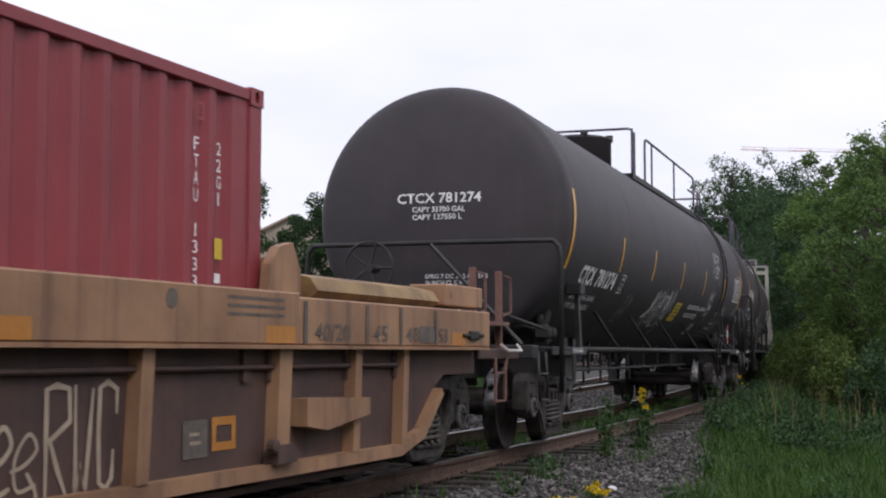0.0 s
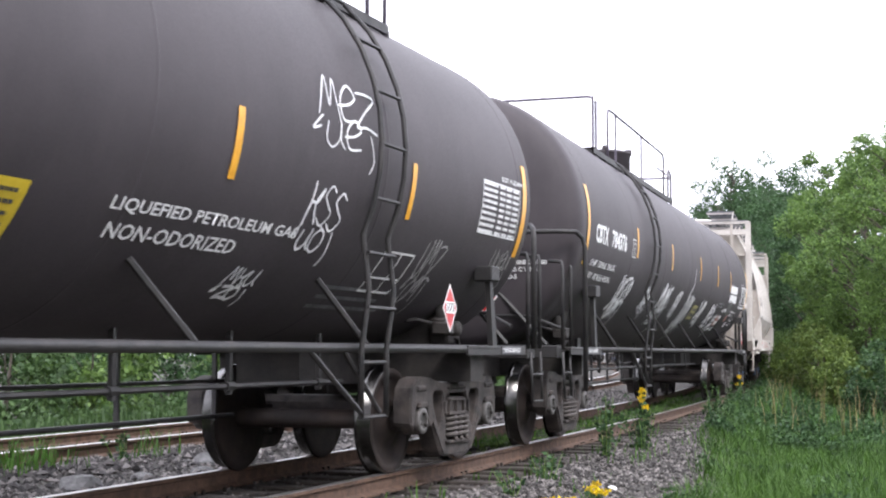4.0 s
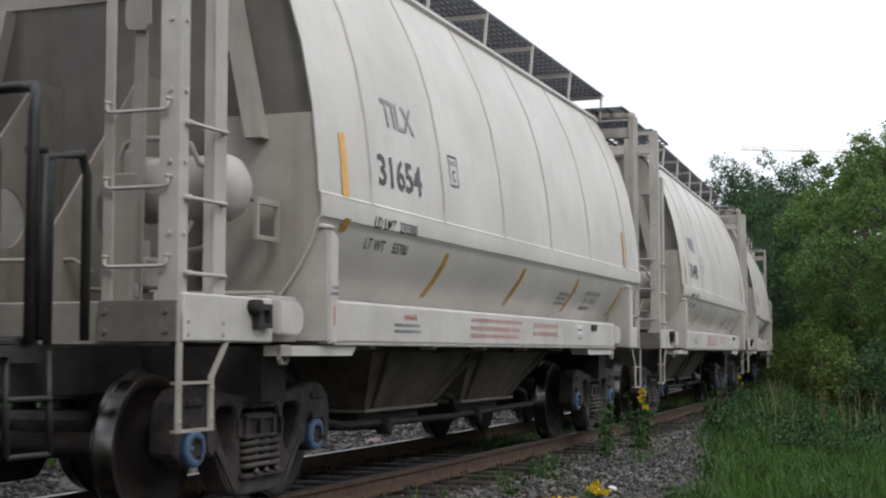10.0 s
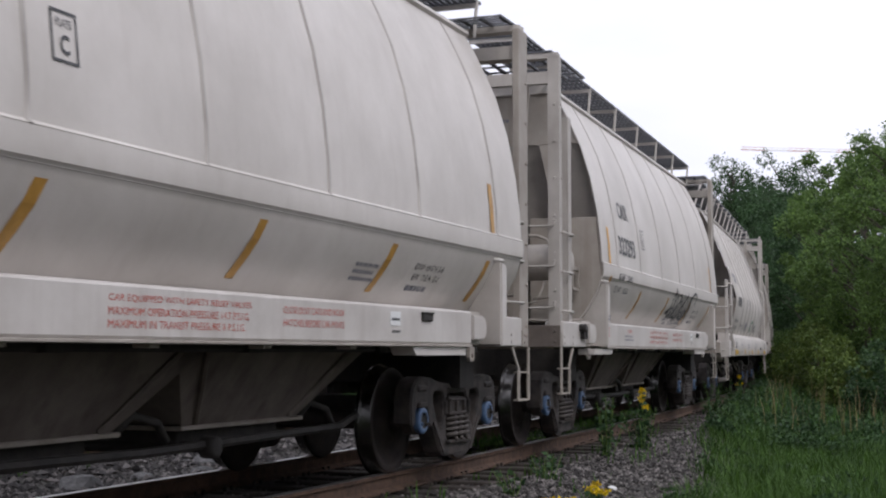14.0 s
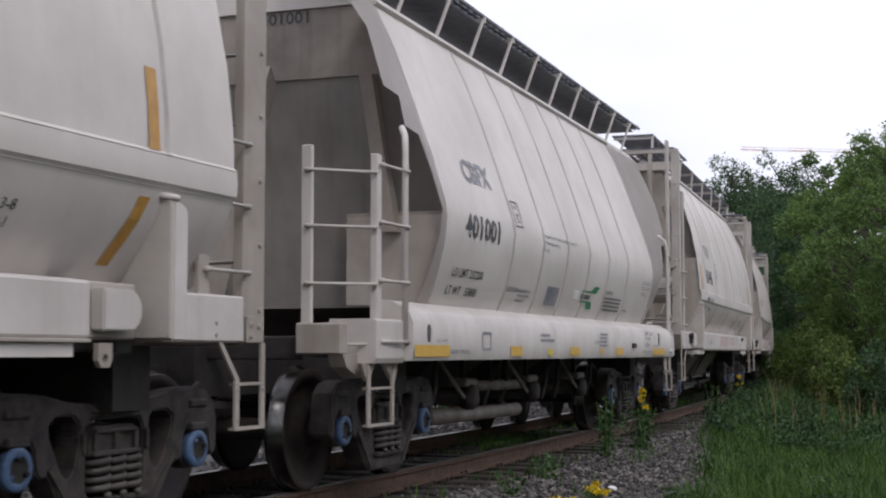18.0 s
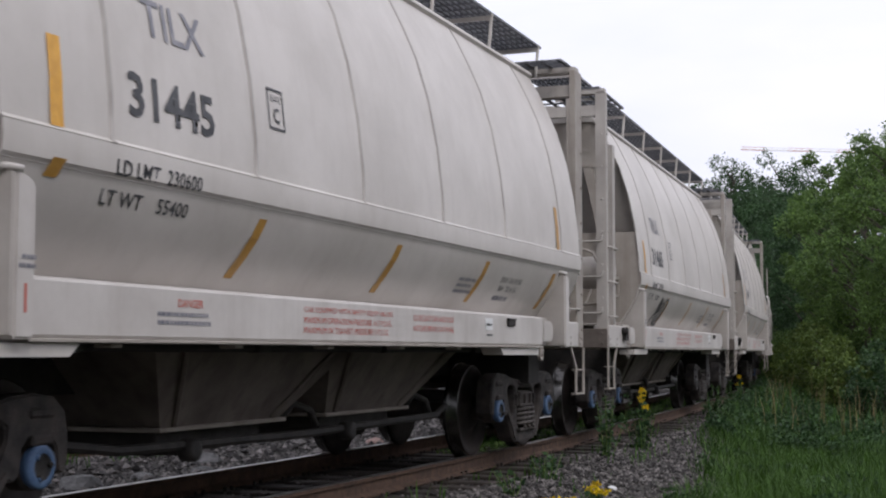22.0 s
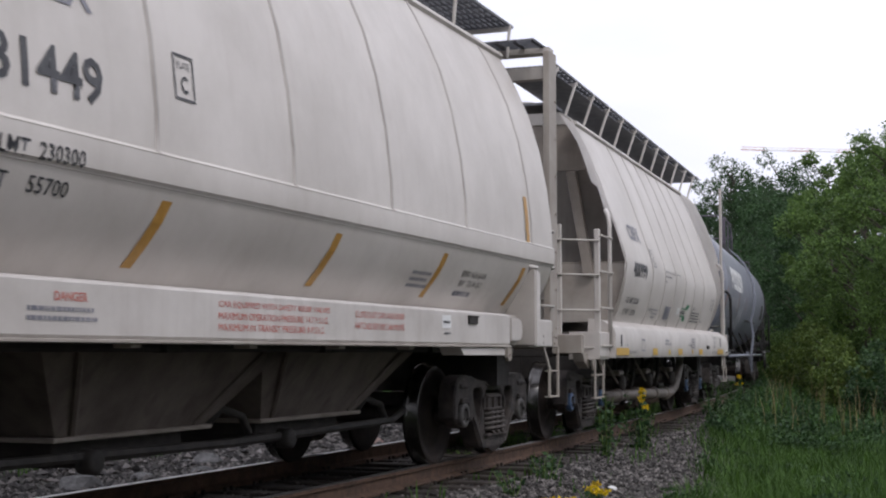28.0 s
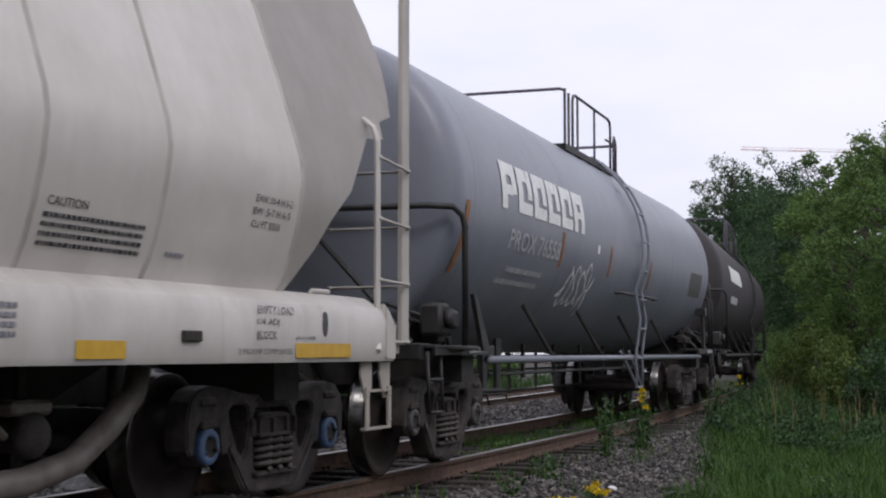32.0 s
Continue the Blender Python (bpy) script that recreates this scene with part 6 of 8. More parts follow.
def tank_a():
    zc, rad = 2.575, 1.49
    st = [(14.68, 1.97, 2.86, 0.10), (17.55, 2.09, 2.53, 0.08), (19.96, 2.09, 2.53, 0.08), (22.69, 2.09, 2.53, 0.08), (25.30, 2.09, 2.53, 0.08), (28.06, 2.09, 2.53, 0.08), (30.84, 1.97, 2.86, 0.11)]
    car, surf = tank_car("black painted tank car with white lettering and orange strips", 14.28, 31.42, (15.2, 30.05), zc, rad, TANK, st, (27.47, 0.45), (21.2, 28.85, 0), (13.75, 31.65), dome=21.5, bow=(1.47, 14.16, 14.06, 2.24), grabs=False)
    side_text(car, "CTCX", 15.56, 1.85, 0.77, 0.215, WHITE, surf, 0.04)
    side_text(car, "781274", 16.48, 1.85, 1.1, 0.215, WHITE, surf, 0.04)
    side_text(car, "LD LMT 162900LB 73850KG", 15.62, 1.68, 1.30, 0.062, WHITE, surf, 0.01)
    side_text(car, "LT WT  100100LB 45450KG", 15.62, 1.57, 1.27, 0.062, WHITE, surf, 0.01)
    plate_mark(car, 17.92, 1.83, 0.22, 0.24, WHITE, surf)
    decal(car, "spray_tag", graffito(0, 0, 0.5, 0.36, 5, 4, 0.016, 2), SPRAYD, surf(18.75, 1.48))
    decal(car, "spray_tag", graffito(0, 0, 1.75, 0.50, 3, 9, 0.022), SPRAY, surf(20.85, 1.48))
    decal(car, "notice_plate", rect(0, 0, 0.60, 0.30, 0.0), YELLOW, surf(22.98, 1.58))
    decal(car, "small_print", bars([(0.06, 0.05 + 0.055 * i, 0.45, 0.02) for i in range(4)], 2), BLACK, surf(23.0, 1.60, 0.012))
    side_text(car, "LIQUEFIED PETROLEUM GAS", 24.28, 1.80, 2.15, 0.085, WHITE, surf, 0.015)
    side_text(car, "NON-ODORIZED", 24.34, 1.665, 1.4, 0.085, WHITE, surf, 0.015)
    for i, (y, z, w, h) in enumerate(((26.42, 1.75, 0.55, 0.42), (26.4, 2.45, 0.9, 0.5), (25.9, 1.4, 0.4, 0.2))):
        decal(car, "spray_tag", graffito(0, 0, w, h, 20 + i, 3, 0.018, 2), SPRAY, surf(y, z))
    panel_mark(car, surf, 27.92, 1.52, 0.60, 0.32, 0.12)
    decal(car, "small_print", bars([(0, 0.07 * i, 1.3 - 0.2 * i, 0.025) for i in range(3)], 4), SPRAYD, surf(27.33, 1.38))
    data_table(car, surf, 29.70, 2.12, 1.05, 0.48, 5)
    side_text(car, "DOT 112J340W", 30.22, 2.62, 0.62, 0.06, WHITE, surf, 0.01)
    decal(car, "spray_tag", graffito(0, 0, 0.5, 0.3, 31, 4, 0.016, 2), SPRAYL, surf(30.35, 1.72))
    decal(car, "spray_tag", graffito(0, 0, 0.42, 0.5, 32, 3, 0.018, 2), SPRAYL, surf(28.72, 1.48))
    hazard_sign(car, lambda a, b: (1.40 + 0.0 * a, 29.10 + a, 1.42 + b), 0.21)
    hazard_sign(car, lambda a, b: (0.45 + a * 0.97, 13.62 + a * 0.2, 1.38 + b), 0.19)
    # the head's lettering
    hd = lambda x, z: (lambda a, b: (x + a, head_y(14.28, zc, rad, x + a, z + b) - 0.012, z + b))
    for s, x, z, w, h in (("CTCX 781274", -0.44, 2.70, 0.98, 0.115), ("CAPY 33700 GAL", -0.26, 2.60, 0.62, 0.062), ("CAPY 127550 L", -0.26, 2.515, 0.58, 0.062), ("SPRG 7 DC D-5 & 5 D-5", -0.12, 1.86, 0.72, 0.05), ("36 INCH CL C WHLS", -0.12, 1.79, 0.56, 0.05)):
        decal(car, "lettering", fit_letters(s, w, h, 0.02), WHITE, hd(x, z))
    # brake wheel on the end
    bm = B()
    for k in range(20):
        a, b = k * 0.31416, (k + 1) * 0.31416
        tube(bm, [(-0.52 + 0.28 * math.cos(a), 13.62, 1.95 + 0.28 * math.sin(a)), (-0.52 + 0.28 * math.cos(b), 13.62, 1.95 + 0.28 * math.sin(b))], 0.016, 5)
    for k in range(5):
        a = k * 1.2566
        tube(bm, [(-0.52, 13.66, 1.95), (-0.52 + 0.28 * math.cos(a), 13.62, 1.95 + 0.28 * math.sin(a))], 0.014, 5)
    lathe(bm, [(13.62, 0.05), (13.85, 0.05)], 10, "y", (-0.52, 0, 1.95))
    part("brake_wheel", bm, STEELB, car)
    return car


def head_y(y0, zc, rad, x, z):
    """Where a dished head's face lies."""
    prof = [(0.0, 0.0), (0.02, 0.5), (0.07, 0.95), (0.13, 1.25), (0.165, 1.37), (0.21, 1.44), (0.27, 1.478), (0.34, 1.496), (0.42, 1.5)]
    r = math.hypot(x, z - zc) * 1.5 / rad
    for (a0, r0), (a1, r1) in zip(prof, prof[1:]):
        if r0 <= r <= r1:
            return y0 + a0 + (a1 - a0) * (r - r0) / (r1 - r0)
    return y0 + 0.7


def tank_c():
    zc, rad = 2.575, 1.49
    st = [(33.33, 2.06, 2.98, 0.12), (36.49, 2.33, 2.74, 0.10), (39.53, 2.33, 2.74, 0.10), (42.79, 2.33, 2.74, 0.10), (45.26, 2.33, 2.74, 0.10), (47.36, 2.33, 2.74, 0.10), (50.52, 2.03, 2.88, 0.10)]
    car, surf = tank_car("black tank car with large white lettering and white spray tags", 32.74, 50.72, (33.97, 49.81), zc, rad, TANK, st, (37.63, 0.45), (36.31, 43.25, 0), (32.75, 51.1), dome=41.2, strut0=1.8, bow=(1.55, 32.88, 32.62, 2.38))
    side_text(car, "CBTX", 33.80, 2.345, 0.73, 0.225, WHITE, surf, 0.035)
    side_text(car, "784376", 34.75, 2.345, 0.97, 0.225, WHITE, surf, 0.035)
    side_text(car, "LD LMT  162900 LB  73900 KG", 33.76, 2.07, 1.45, 0.075, WHITE, surf, 0.01)
    side_text(car, "LT WT   100100 LB  45400 KG", 33.72, 1.92, 1.45, 0.075, WHITE, surf, 0.01)
    plate_mark(car, 36.14, 2.32, 0.25, 0.24, WHITE, surf)
    for i, (y, z, w, h, k, r) in enumerate(((35.92, 1.52, 0.80, 0.50, 6, 2), (37.95, 1.62, 0.46, 0.36, 4, 2), (39.26, 1.50, 0.88, 0.58, 6, 2), (40.78, 1.66, 0.42, 0.36, 4, 2), (41.92, 1.40, 0.82, 0.62, 6, 2), (43.78, 1.60, 0.62, 0.40, 5, 2), (45.30, 1.55, 0.72, 0.44, 6, 2), (46.22, 1.46, 0.42, 0.34, 4, 2))):
        decal(car, "spray_tag", graffito(0, 0, w, h, 40 + i, k, 0.036, r), SPRAY, surf(y, z))
    decal(car, "spray_tag", wiggle(), SPRAY, surf(41.98, 2.0))
    decal(car, "notice_plate", rect(0, 0, 0.56, 0.25, 0.05), OLIVE, surf(42.93, 1.65))
    decal(car, "small_print", bars([(0.08, 0.15, 0.42, 0.04), (0.06, 0.05, 0.44, 0.06)], 15), OLIVED, surf(42.94, 1.65, 0.011))
    decal(car, "white_panel", rect(0, 0, 1.2, 0.16), WHITE, surf(47.54, 2.30))
    decal(car, "white_panel", rect(0, 0, 1.2, 0.16), WHITE, surf(47.58, 2.11))
    data_table(car, surf, 49.46, 2.04, 1.06, 0.47, 9)
    side_text(car, "DOT 105J300W", 49.44, 2.525, 0.36, 0.045, WHITE, surf, 0.0)
    decal(car, "notice_plate", rect(0, 0, 0.52, 0.2, -0.04), PINK, surf(46.74, 1.605))
    decal(car, "small_print", bars([(0.05, 0.03, 0.4, 0.07), (0.1, 0.14, 0.4, 0.07)], 12), WHITE, surf(46.76, 1.60, 0.012))
    side_text(car, "NON ODORIZED", 46.56, 1.505, 0.84, 0.075, WHITE, surf, 0.01)
    side_text(car, "LIQUEFIED", 47.02, 1.875, 0.70, 0.085, WHITE, surf, 0.02)
    decal(car, "small_print", bars([(0, 0, 0.7, 0.03), (0, 0.06, 0.8, 0.03)], 13), SPRAYD, surf(46.15, 1.96))
    decal(car, "paint_splash", rect(0, 0, 0.6, 0.3, -0.05), OLIVED, surf(47.72, 1.84))
    decal(car, "spray_tag", graffito(0.1, 0.06, 0.34, 0.16, 51, 3, 0.012), SPRAYD, surf(47.72, 1.84, 0.011))
    decal(car, "notice_plate", rect(0, 0, 0.24, 0.13, 0.05), PINK, surf(48.06, 1.71))
    decal(car, "paint_splash", rect(0, 0, 0.22, 0.1), SPRAY, surf(48.55, 1.605))
    panel_mark(car, surf, 48.98, 1.645, 0.43, 0.29, -0.1)
    decal(car, "small_print", bars([(0, 0, 0.3, 0.035), (0, 0.07, 0.45, 0.035)], 14), WHITE, surf(48.47, 1.84))
    hd = lambda x, z: (lambda a, b: (x + a, head_y(32.74, zc, rad, x + a, z + b) - 0.012, z + b))
    for s, x, z, w, h in (("CBTX 784376", -0.5, 2.95, 0.95, 0.11), ("CAPY 33600 GAL", -0.4, 2.82, 0.6, 0.06), ("DFT GR MINER TF880", 0.52, 2.03, 0.60, 0.05), ("36 CLASS C WHLS", 0.52, 1.95, 0.52, 0.05), ("SPRG D-5", 0.52, 1.87, 0.26, 0.05)):
        decal(car, "lettering", fit_letters(s, w, h, 0.02), WHITE, hd(x, z))
    hazard_sign(car, lambda a, b: (0.52 + a * 0.97, 32.4 + a * 0.2, 1.655 + b), 0.19)
    hazard_sign(car, lambda a, b: (1.40, 50.16 + a * 0.97, 1.36 + b), 0.18)
    bm = B()
    tube(bm, [(1.2, 50.75, 1.1), (1.2, 50.75, 2.1), (1.1, 50.8, 2.35), (0.7, 50.9, 2.4)], 0.03, 8)
    tube(bm, [(1.36, 51.2, 1.1), (1.36, 51.2, 2.0), (1.36, 51.5, 2.05), (1.36, 51.55, 1.95), (1.36, 51.55, 1.1)], 0.026, 8)
    part("grab_rail", smooth(bm), STEELB, car)
    return car


def wiggle():
    bm = B()
    ribbon(bm, [(0.0, 0.0), (0.1, 0.12), (0.22, 0.18), (0.25, 0.26), (0.2, 0.33), (0.26, 0.42), (0.3, 0.5)], 0.035)
    ribbon(bm, [(0.02, 0.05), (0.1, -0.02), (0.2, 0.03), (0.15, 0.1)], 0.03)
    return bm


OLIVE = surface("faded_olive_decal", (0.26, 0.23, 0.085), (0.36, 0.32, 0.13), 0.6, scale=9, bump=0.05)
PINK = surface("faded_red_decal", (0.34, 0.14, 0.12), (0.45, 0.22, 0.19), 0.6, scale=9, bump=0.05)


def tank_grey():
    zc, rad = 2.48, 1.44
    st = [(1.18, 1.75, 2.38, 0.10), (4.6, 1.98, 2.37, 0.09), (7.05, 2.0, 2.38, 0.08), (9.7, 1.96, 2.36, 0.08)]
    car, surf = tank_car("slate grey tank car with a large white block emblem", 0.75, 15.55, (1.62, 14.75), zc, rad, TANK_G, st, (8.85, 0.42), (6.7, 9.85, 0), (0.55, 15.95), strut0=2.9, rail_z=0.975, hoop=True)
    for ch in car.children:
        if ch.name.startswith("reflective_strip"):
            ch.data.materials[0] = RUSTY
    # the maker's block letters as plain joined shapes
    for i in range(6):
        bm = B()
        pieces = ((0, 0, 0.17, 0.46), (0.17, 0.33, 0.20, 0.13), (0.33, 0.16, 0.16, 0.30)) + (((0.17, 0.14, 0.2, 0.1),) if i == 0 else ((0.17, 0.0, 0.32, 0.12),) if i != 5 else ((0.33, 0.0, 0.16, 0.16), (0.17, 0.16, 0.16, 0.08)))
        for a in pieces:
            vs = [bm.verts.new(p) for p in ((a[0], a[1], 0), (a[0] + a[2], a[1], 0), (a[0] + a[2], a[1] + a[3], 0), (a[0], a[1] + a[3], 0))]
            bm.faces.new(vs)
        decal(car, "emblem_block", bm, WHITE, surf(2.25 + i * 0.565, 2.42))
    side_text(car, "PROX 76558", 2.62, 2.05, 1.95, 0.20, LGREY, surf, 0.01)
    decal(car, "small_print", bars([(0, 0, 1.5, 0.05), (0.2, 0.12, 1.3, 0.05)], 3), LGREY, surf(2.6, 1.72))
    decal(car, "spray_tag", graffito(0, 0, 1.25, 0.46, 61, 5, 0.03), SPRAY, surf(5.2, 1.60))
    decal(car, "paint_splash", rect(0, 0, 0.12, 0.1), SPRAY, surf(6.3, 2.25))
    decal(car, "stencil_box", rect(0, 0, 1.15, 0.40), OLIVED, surf(13.3, 2.0))
    bm = B()
    tube(bm, [(1.32, 7.75, 1.83), (1.40, 7.8, 1.83), (1.40, 10.3, 1.83), (1.32, 10.4, 1.83)], 0.022, 6)
    part("hand_hold", bm, STEELB, car)
    return car


RUSTY = surface("rust_orange_strip", (0.26, 0.10, 0.03), (0.36, 0.15, 0.05), 0.6, scale=9, bump=0.05)
LGREY = surface("light_grey_lettering", (0.38, 0.38, 0.40), (0.50, 0.50, 0.52), 0.6, scale=7, bump=0.03)
OLIVED = surface("dark_panel_paint", (0.06, 0.06, 0.055), (0.09, 0.09, 0.08), 0.6, scale=7, bump=0.03)


def tank_last():
    zc, rad = 2.50, 1.42
    car, surf = tank_car("black tank car with a white panel, last in sight", 0.75, 17.6, (1.62, 16.7), zc, rad, TANK, [], (10.3, 0.42), (8.2, 12.4, 0), (0.55, 17.95), rail_z=0.985, hoop=True)
    decal(car, "white_panel", rect(0, 0, 3.4, 0.34), WHITE, surf(3.2, 2.58))
    decal(car, "white_panel", rect(0, 0, 1.9, 0.15), LGREY, surf(3.5, 2.12))
    return car


def well_car():
    """The end of a container well car: top chord, ribbed side, end deck, guides and railings."""
    car = thing("well_car", "weathered yellow-brown container well car with spray tags", "train car", "cars of the train")
    for sx in (1, -1):
        bm = B()
        box(bm, sx * 1.22, sx * 1.5, -6, 8.08, 1.09, 1.43, 0.012)
        part("top_chord", bm, WELL, car)
        bm = B()
        box(bm, sx * 1.22, sx * 1.495, 8.085, 11.82, 1.09, 1.405, 0.012)
        box(bm, sx * 1.22, sx * 1.515, -6, 11.75, 1.065, 1.09)
        part("end_chord", bm, WELL, car)
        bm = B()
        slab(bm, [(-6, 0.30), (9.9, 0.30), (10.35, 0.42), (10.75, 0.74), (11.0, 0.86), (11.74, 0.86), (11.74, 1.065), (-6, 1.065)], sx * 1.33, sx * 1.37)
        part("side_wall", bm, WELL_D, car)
        bm = B()
        slab(bm, [(-6, 0.25), (9.9, 0.25), (10.38, 0.36), (10.80, 0.70), (10.74, 0.75), (10.33, 0.44), (9.88, 0.34), (-6, 0.34)], sx * 1.30, sx * 1.45)
        part("bottom_flange", bm, WELL, car)
        for y, w in ((-4.0, 0.12), (-1.9, 0.12), (0.2, 0.12), (2.3, 0.12), (4.4, 0.12), (6.35, 0.12), (7.93, 0.17), (9.05, 0.11), (9.93, 0.10)):
            bm = B()
            slab(bm, [(y - w / 2, 0.34), (y + w / 2, 0.34), (y + w / 2 + 0.05, 1.064), (y - w / 2 + 0.05, 1.064)], sx * 1.37, sx * 1.46)
            part("side_post", bm, WELL, car)
        bm = B()
        tube(bm, [(sx * 1.41, -6, 0.95), (sx * 1.41, 9.9, 0.95)], 0.018, 6)
        part("side_rod", bm, WELL_D, car)
        bm = B()
        slab(bm, [(7.80, 0.34), (8.06, 0.34), (8.06, 0.40), (8.02, 0.46), (7.84, 0.46), (7.80, 0.42)], sx * 1.40, sx * 1.50)
        lathe(bm, [(1.47 * sx, 0.045), (1.52 * sx, 0.045), (1.53 * sx, 0.03)], 10, "x", (0, 7.74, 0.46))
        part("post_foot", bm, WELL_D, car)
        bm = B()
        slab(bm, [(8.2, 0.56), (8.5, 0.52), (8.5, 0.74), (8.2, 0.74)], sx * 1.37, sx * 1.50)
        slab(bm, [(8.5, 0.52), (9.2, 0.60), (9.2, 0.72), (8.5, 0.74)], sx * 1.46, sx * 1.50)
        part("step_box", bm, WELL, car)
        # guide, deck roll and lug on the chord
        bm = B()
        slab(bm, [(7.96, 1.43), (8.42, 1.43), (8.42, 1.60), (8.30, 1.78), (8.12, 1.74), (8.0, 1.62)], sx * 1.26, sx * 1.33)
        box(bm, sx * 1.0, sx * 1.26, 8.34, 8.42, 1.43, 1.68)
        part("container_guide", bm, WELL, car)
        bm = B()
        prism(bm, [(sx * 0.75, 1.42), (sx * 1.30, 1.42), (sx * 1.36, 1.47), (sx * 1.30, 1.56), (sx * 1.12, 1.60), (sx * 0.75, 1.60)], 8.62, 10.92)
        part("end_deck", smooth(bm, 35), WELL_Y, car)
        bm = B()
        box(bm, sx * 1.02, sx * 1.36, 11.06, 12.0, 1.44, 1.63, 0.012)
        lathe(bm, [(1.355 * sx, 0.035), (1.364 * sx, 0.035)], 12, "x", (0, 11.2, 1.55))
        part("deck_lug", bm, WELL, car)
        bm = B()
        box(bm, sx * 1.495, sx * 1.53, 11.25, 11.45, 1.15, 1.23, 0.01)
        tube(bm, [(sx * 1.51, 11.1, 1.19), (sx * 1.51, 11.6, 1.19)], 0.014, 6)
        part("tag_holder", bm, STEEL, car)
        # end platform, railings and step
        bm = B()
        box(bm, sx * 0.7, sx * 1.38, 11.83, 13.0, 0.98, 1.08, 0.01)
        part("end_platform", bm, WELL_D, car)
        for y in (12.2, 12.95):
            bm = B()
            box(bm, sx * 1.16, sx * 1.22, y - 0.03, y + 0.03, 1.08, 1.84, 0.006)
            tube(bm, [(sx * 1.22, y + 0.03, 1.80), (sx * 1.26, y + 0.14, 1.78), (sx * 1.26, y + 0.16, 1.70), (sx * 1.26, y + 0.16, 1.44), (sx * 1.22, y + 0.03, 1.40)], 0.013, 6)
            part("railing_post", bm, WELL_R, car)
        bm = B()
        box(bm, sx * 1.0, sx * 1.3, 12.25, 12.95, 1.30, 1.34)
        part("cross_step", bm, WELL_R, car)
        stirrup(car, 12.30, 12.58, 1.38 * sx, 1.0, 0.58, WELL_R)
        bm = B()
        tube(bm, [(sx * 1.38, 12.45, 1.12), (sx * 1.44, 12.5, 1.06), (sx * 1.44, 12.9, 1.06), (sx * 1.38, 12.95, 1.12)], 0.014, 6)
        part("grab_rail", bm, HOPPER_W, car)
    bm = B()
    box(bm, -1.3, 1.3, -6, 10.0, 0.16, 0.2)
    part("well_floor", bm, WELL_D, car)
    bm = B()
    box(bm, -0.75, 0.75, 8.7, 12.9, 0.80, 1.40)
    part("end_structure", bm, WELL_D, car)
    bm = B()
    box(bm, -0.5, 0.9, 8.62, 10.92, 1.41, 1.56)
    part("deck_plate", bm, WELL_Y, car)
    truck(car, 11.27, M_CAP_GREY)
    coupler(car, 13.3, 1)
    flat = lambda y, z, x=1.502: (lambda a, b: (x, y + a, z + b))
    for y, w in ((7.62, 0.40), (4.9, 0.45), (10.85, 0.32)):
        decal(car, "reflective_strip", rect(0, 0, w, 0.11), WORANGE, flat(y, 1.10))
    for s, y, w in (("40/20", 8.3, 0.55), ("45", 9.25, 0.26), ("48", 9.86, 0.26), ("53", 10.55, 0.2)):
        side_text(car, s, y, 1.12, w, 0.12, WGREY, flat, 0.01)
    for y in (8.14, 9.12, 9.74, 10.46):
        decal(car, "stencil_bar", rect(0, 0, 0.05, 0.28), WGREY, flat(y, 1.10))
    decal(car, "stencil_panel", rect(0, 0, 0.34, 0.13), WGREY, flat(10.14, 1.12))
    decal(car, "small_print", bars([(0, 0.05 * i, 0.72, 0.022) for i in range(3)], 3), WGREY, flat(7.15, 1.26))
    bm = B()
    lathe(bm, [(1.5, 0.055), (1.503, 0.055)], 18, "x", (0, 6.55, 1.34))
    part("stencil_round", bm, WGREY, car)
    low = lambda y, z: (lambda a, b: (1.376, y + a, z + b))
    decal(car, "dark_label", rect(0, 0, 0.27, 0.22), WGREY, low(6.88, 0.43))
    decal(car, "frame_label", outline(0, 0, 0.28, 0.20, 0.05), WORANGE, low(7.2, 0.46))
    decal(car, "small_print", bars([(0.05, 0.05, 0.12, 0.02), (0.05, 0.1, 0.1, 0.02)], 4), WTAN, lambda a, b: (1.38, 6.9 + a, 0.46 + b))
    for line in (((0.02, 0.0), (0.02, 0.26), (0.02, 0.52), (0.10, 0.54), (0.20, 0.52), (0.21, 0.36), (0.05, 0.27), (0.11, 0.13), (0.18, 0.0)), ((0.25, 0.54), (0.26, 0.0), (0.30, 0.14), (0.34, 0.0), (0.37, 0.25), (0.40, 0.52)), ((0.61, 0.38), (0.61, 0.51), (0.53, 0.55), (0.46, 0.52), (0.45, 0.28), (0.46, 0.03), (0.52, 0.0), (0.57, 0.05), (0.58, 0.2))):
        bm = B()
        ribbon(bm, line, 0.036)
        decal(car, "spray_tag", bm, WTAN, low(5.62, 0.34))
    decal(car, "spray_tag", graffito(0, 0, 0.95, 0.32, 71, 5, 0.026), WTAN, low(4.62, 0.36))
    for y in (7.63, 7.95, 9.1, 9.97):
        bm = B()
        slab(bm, [(y - 0.10, 0.86), (y - 0.02, 0.86), (y - 0.02, 1.06), (y - 0.10, 1.06)], 1.37, 1.40)
        part("gusset", bm, WELL_D, car)
    return car


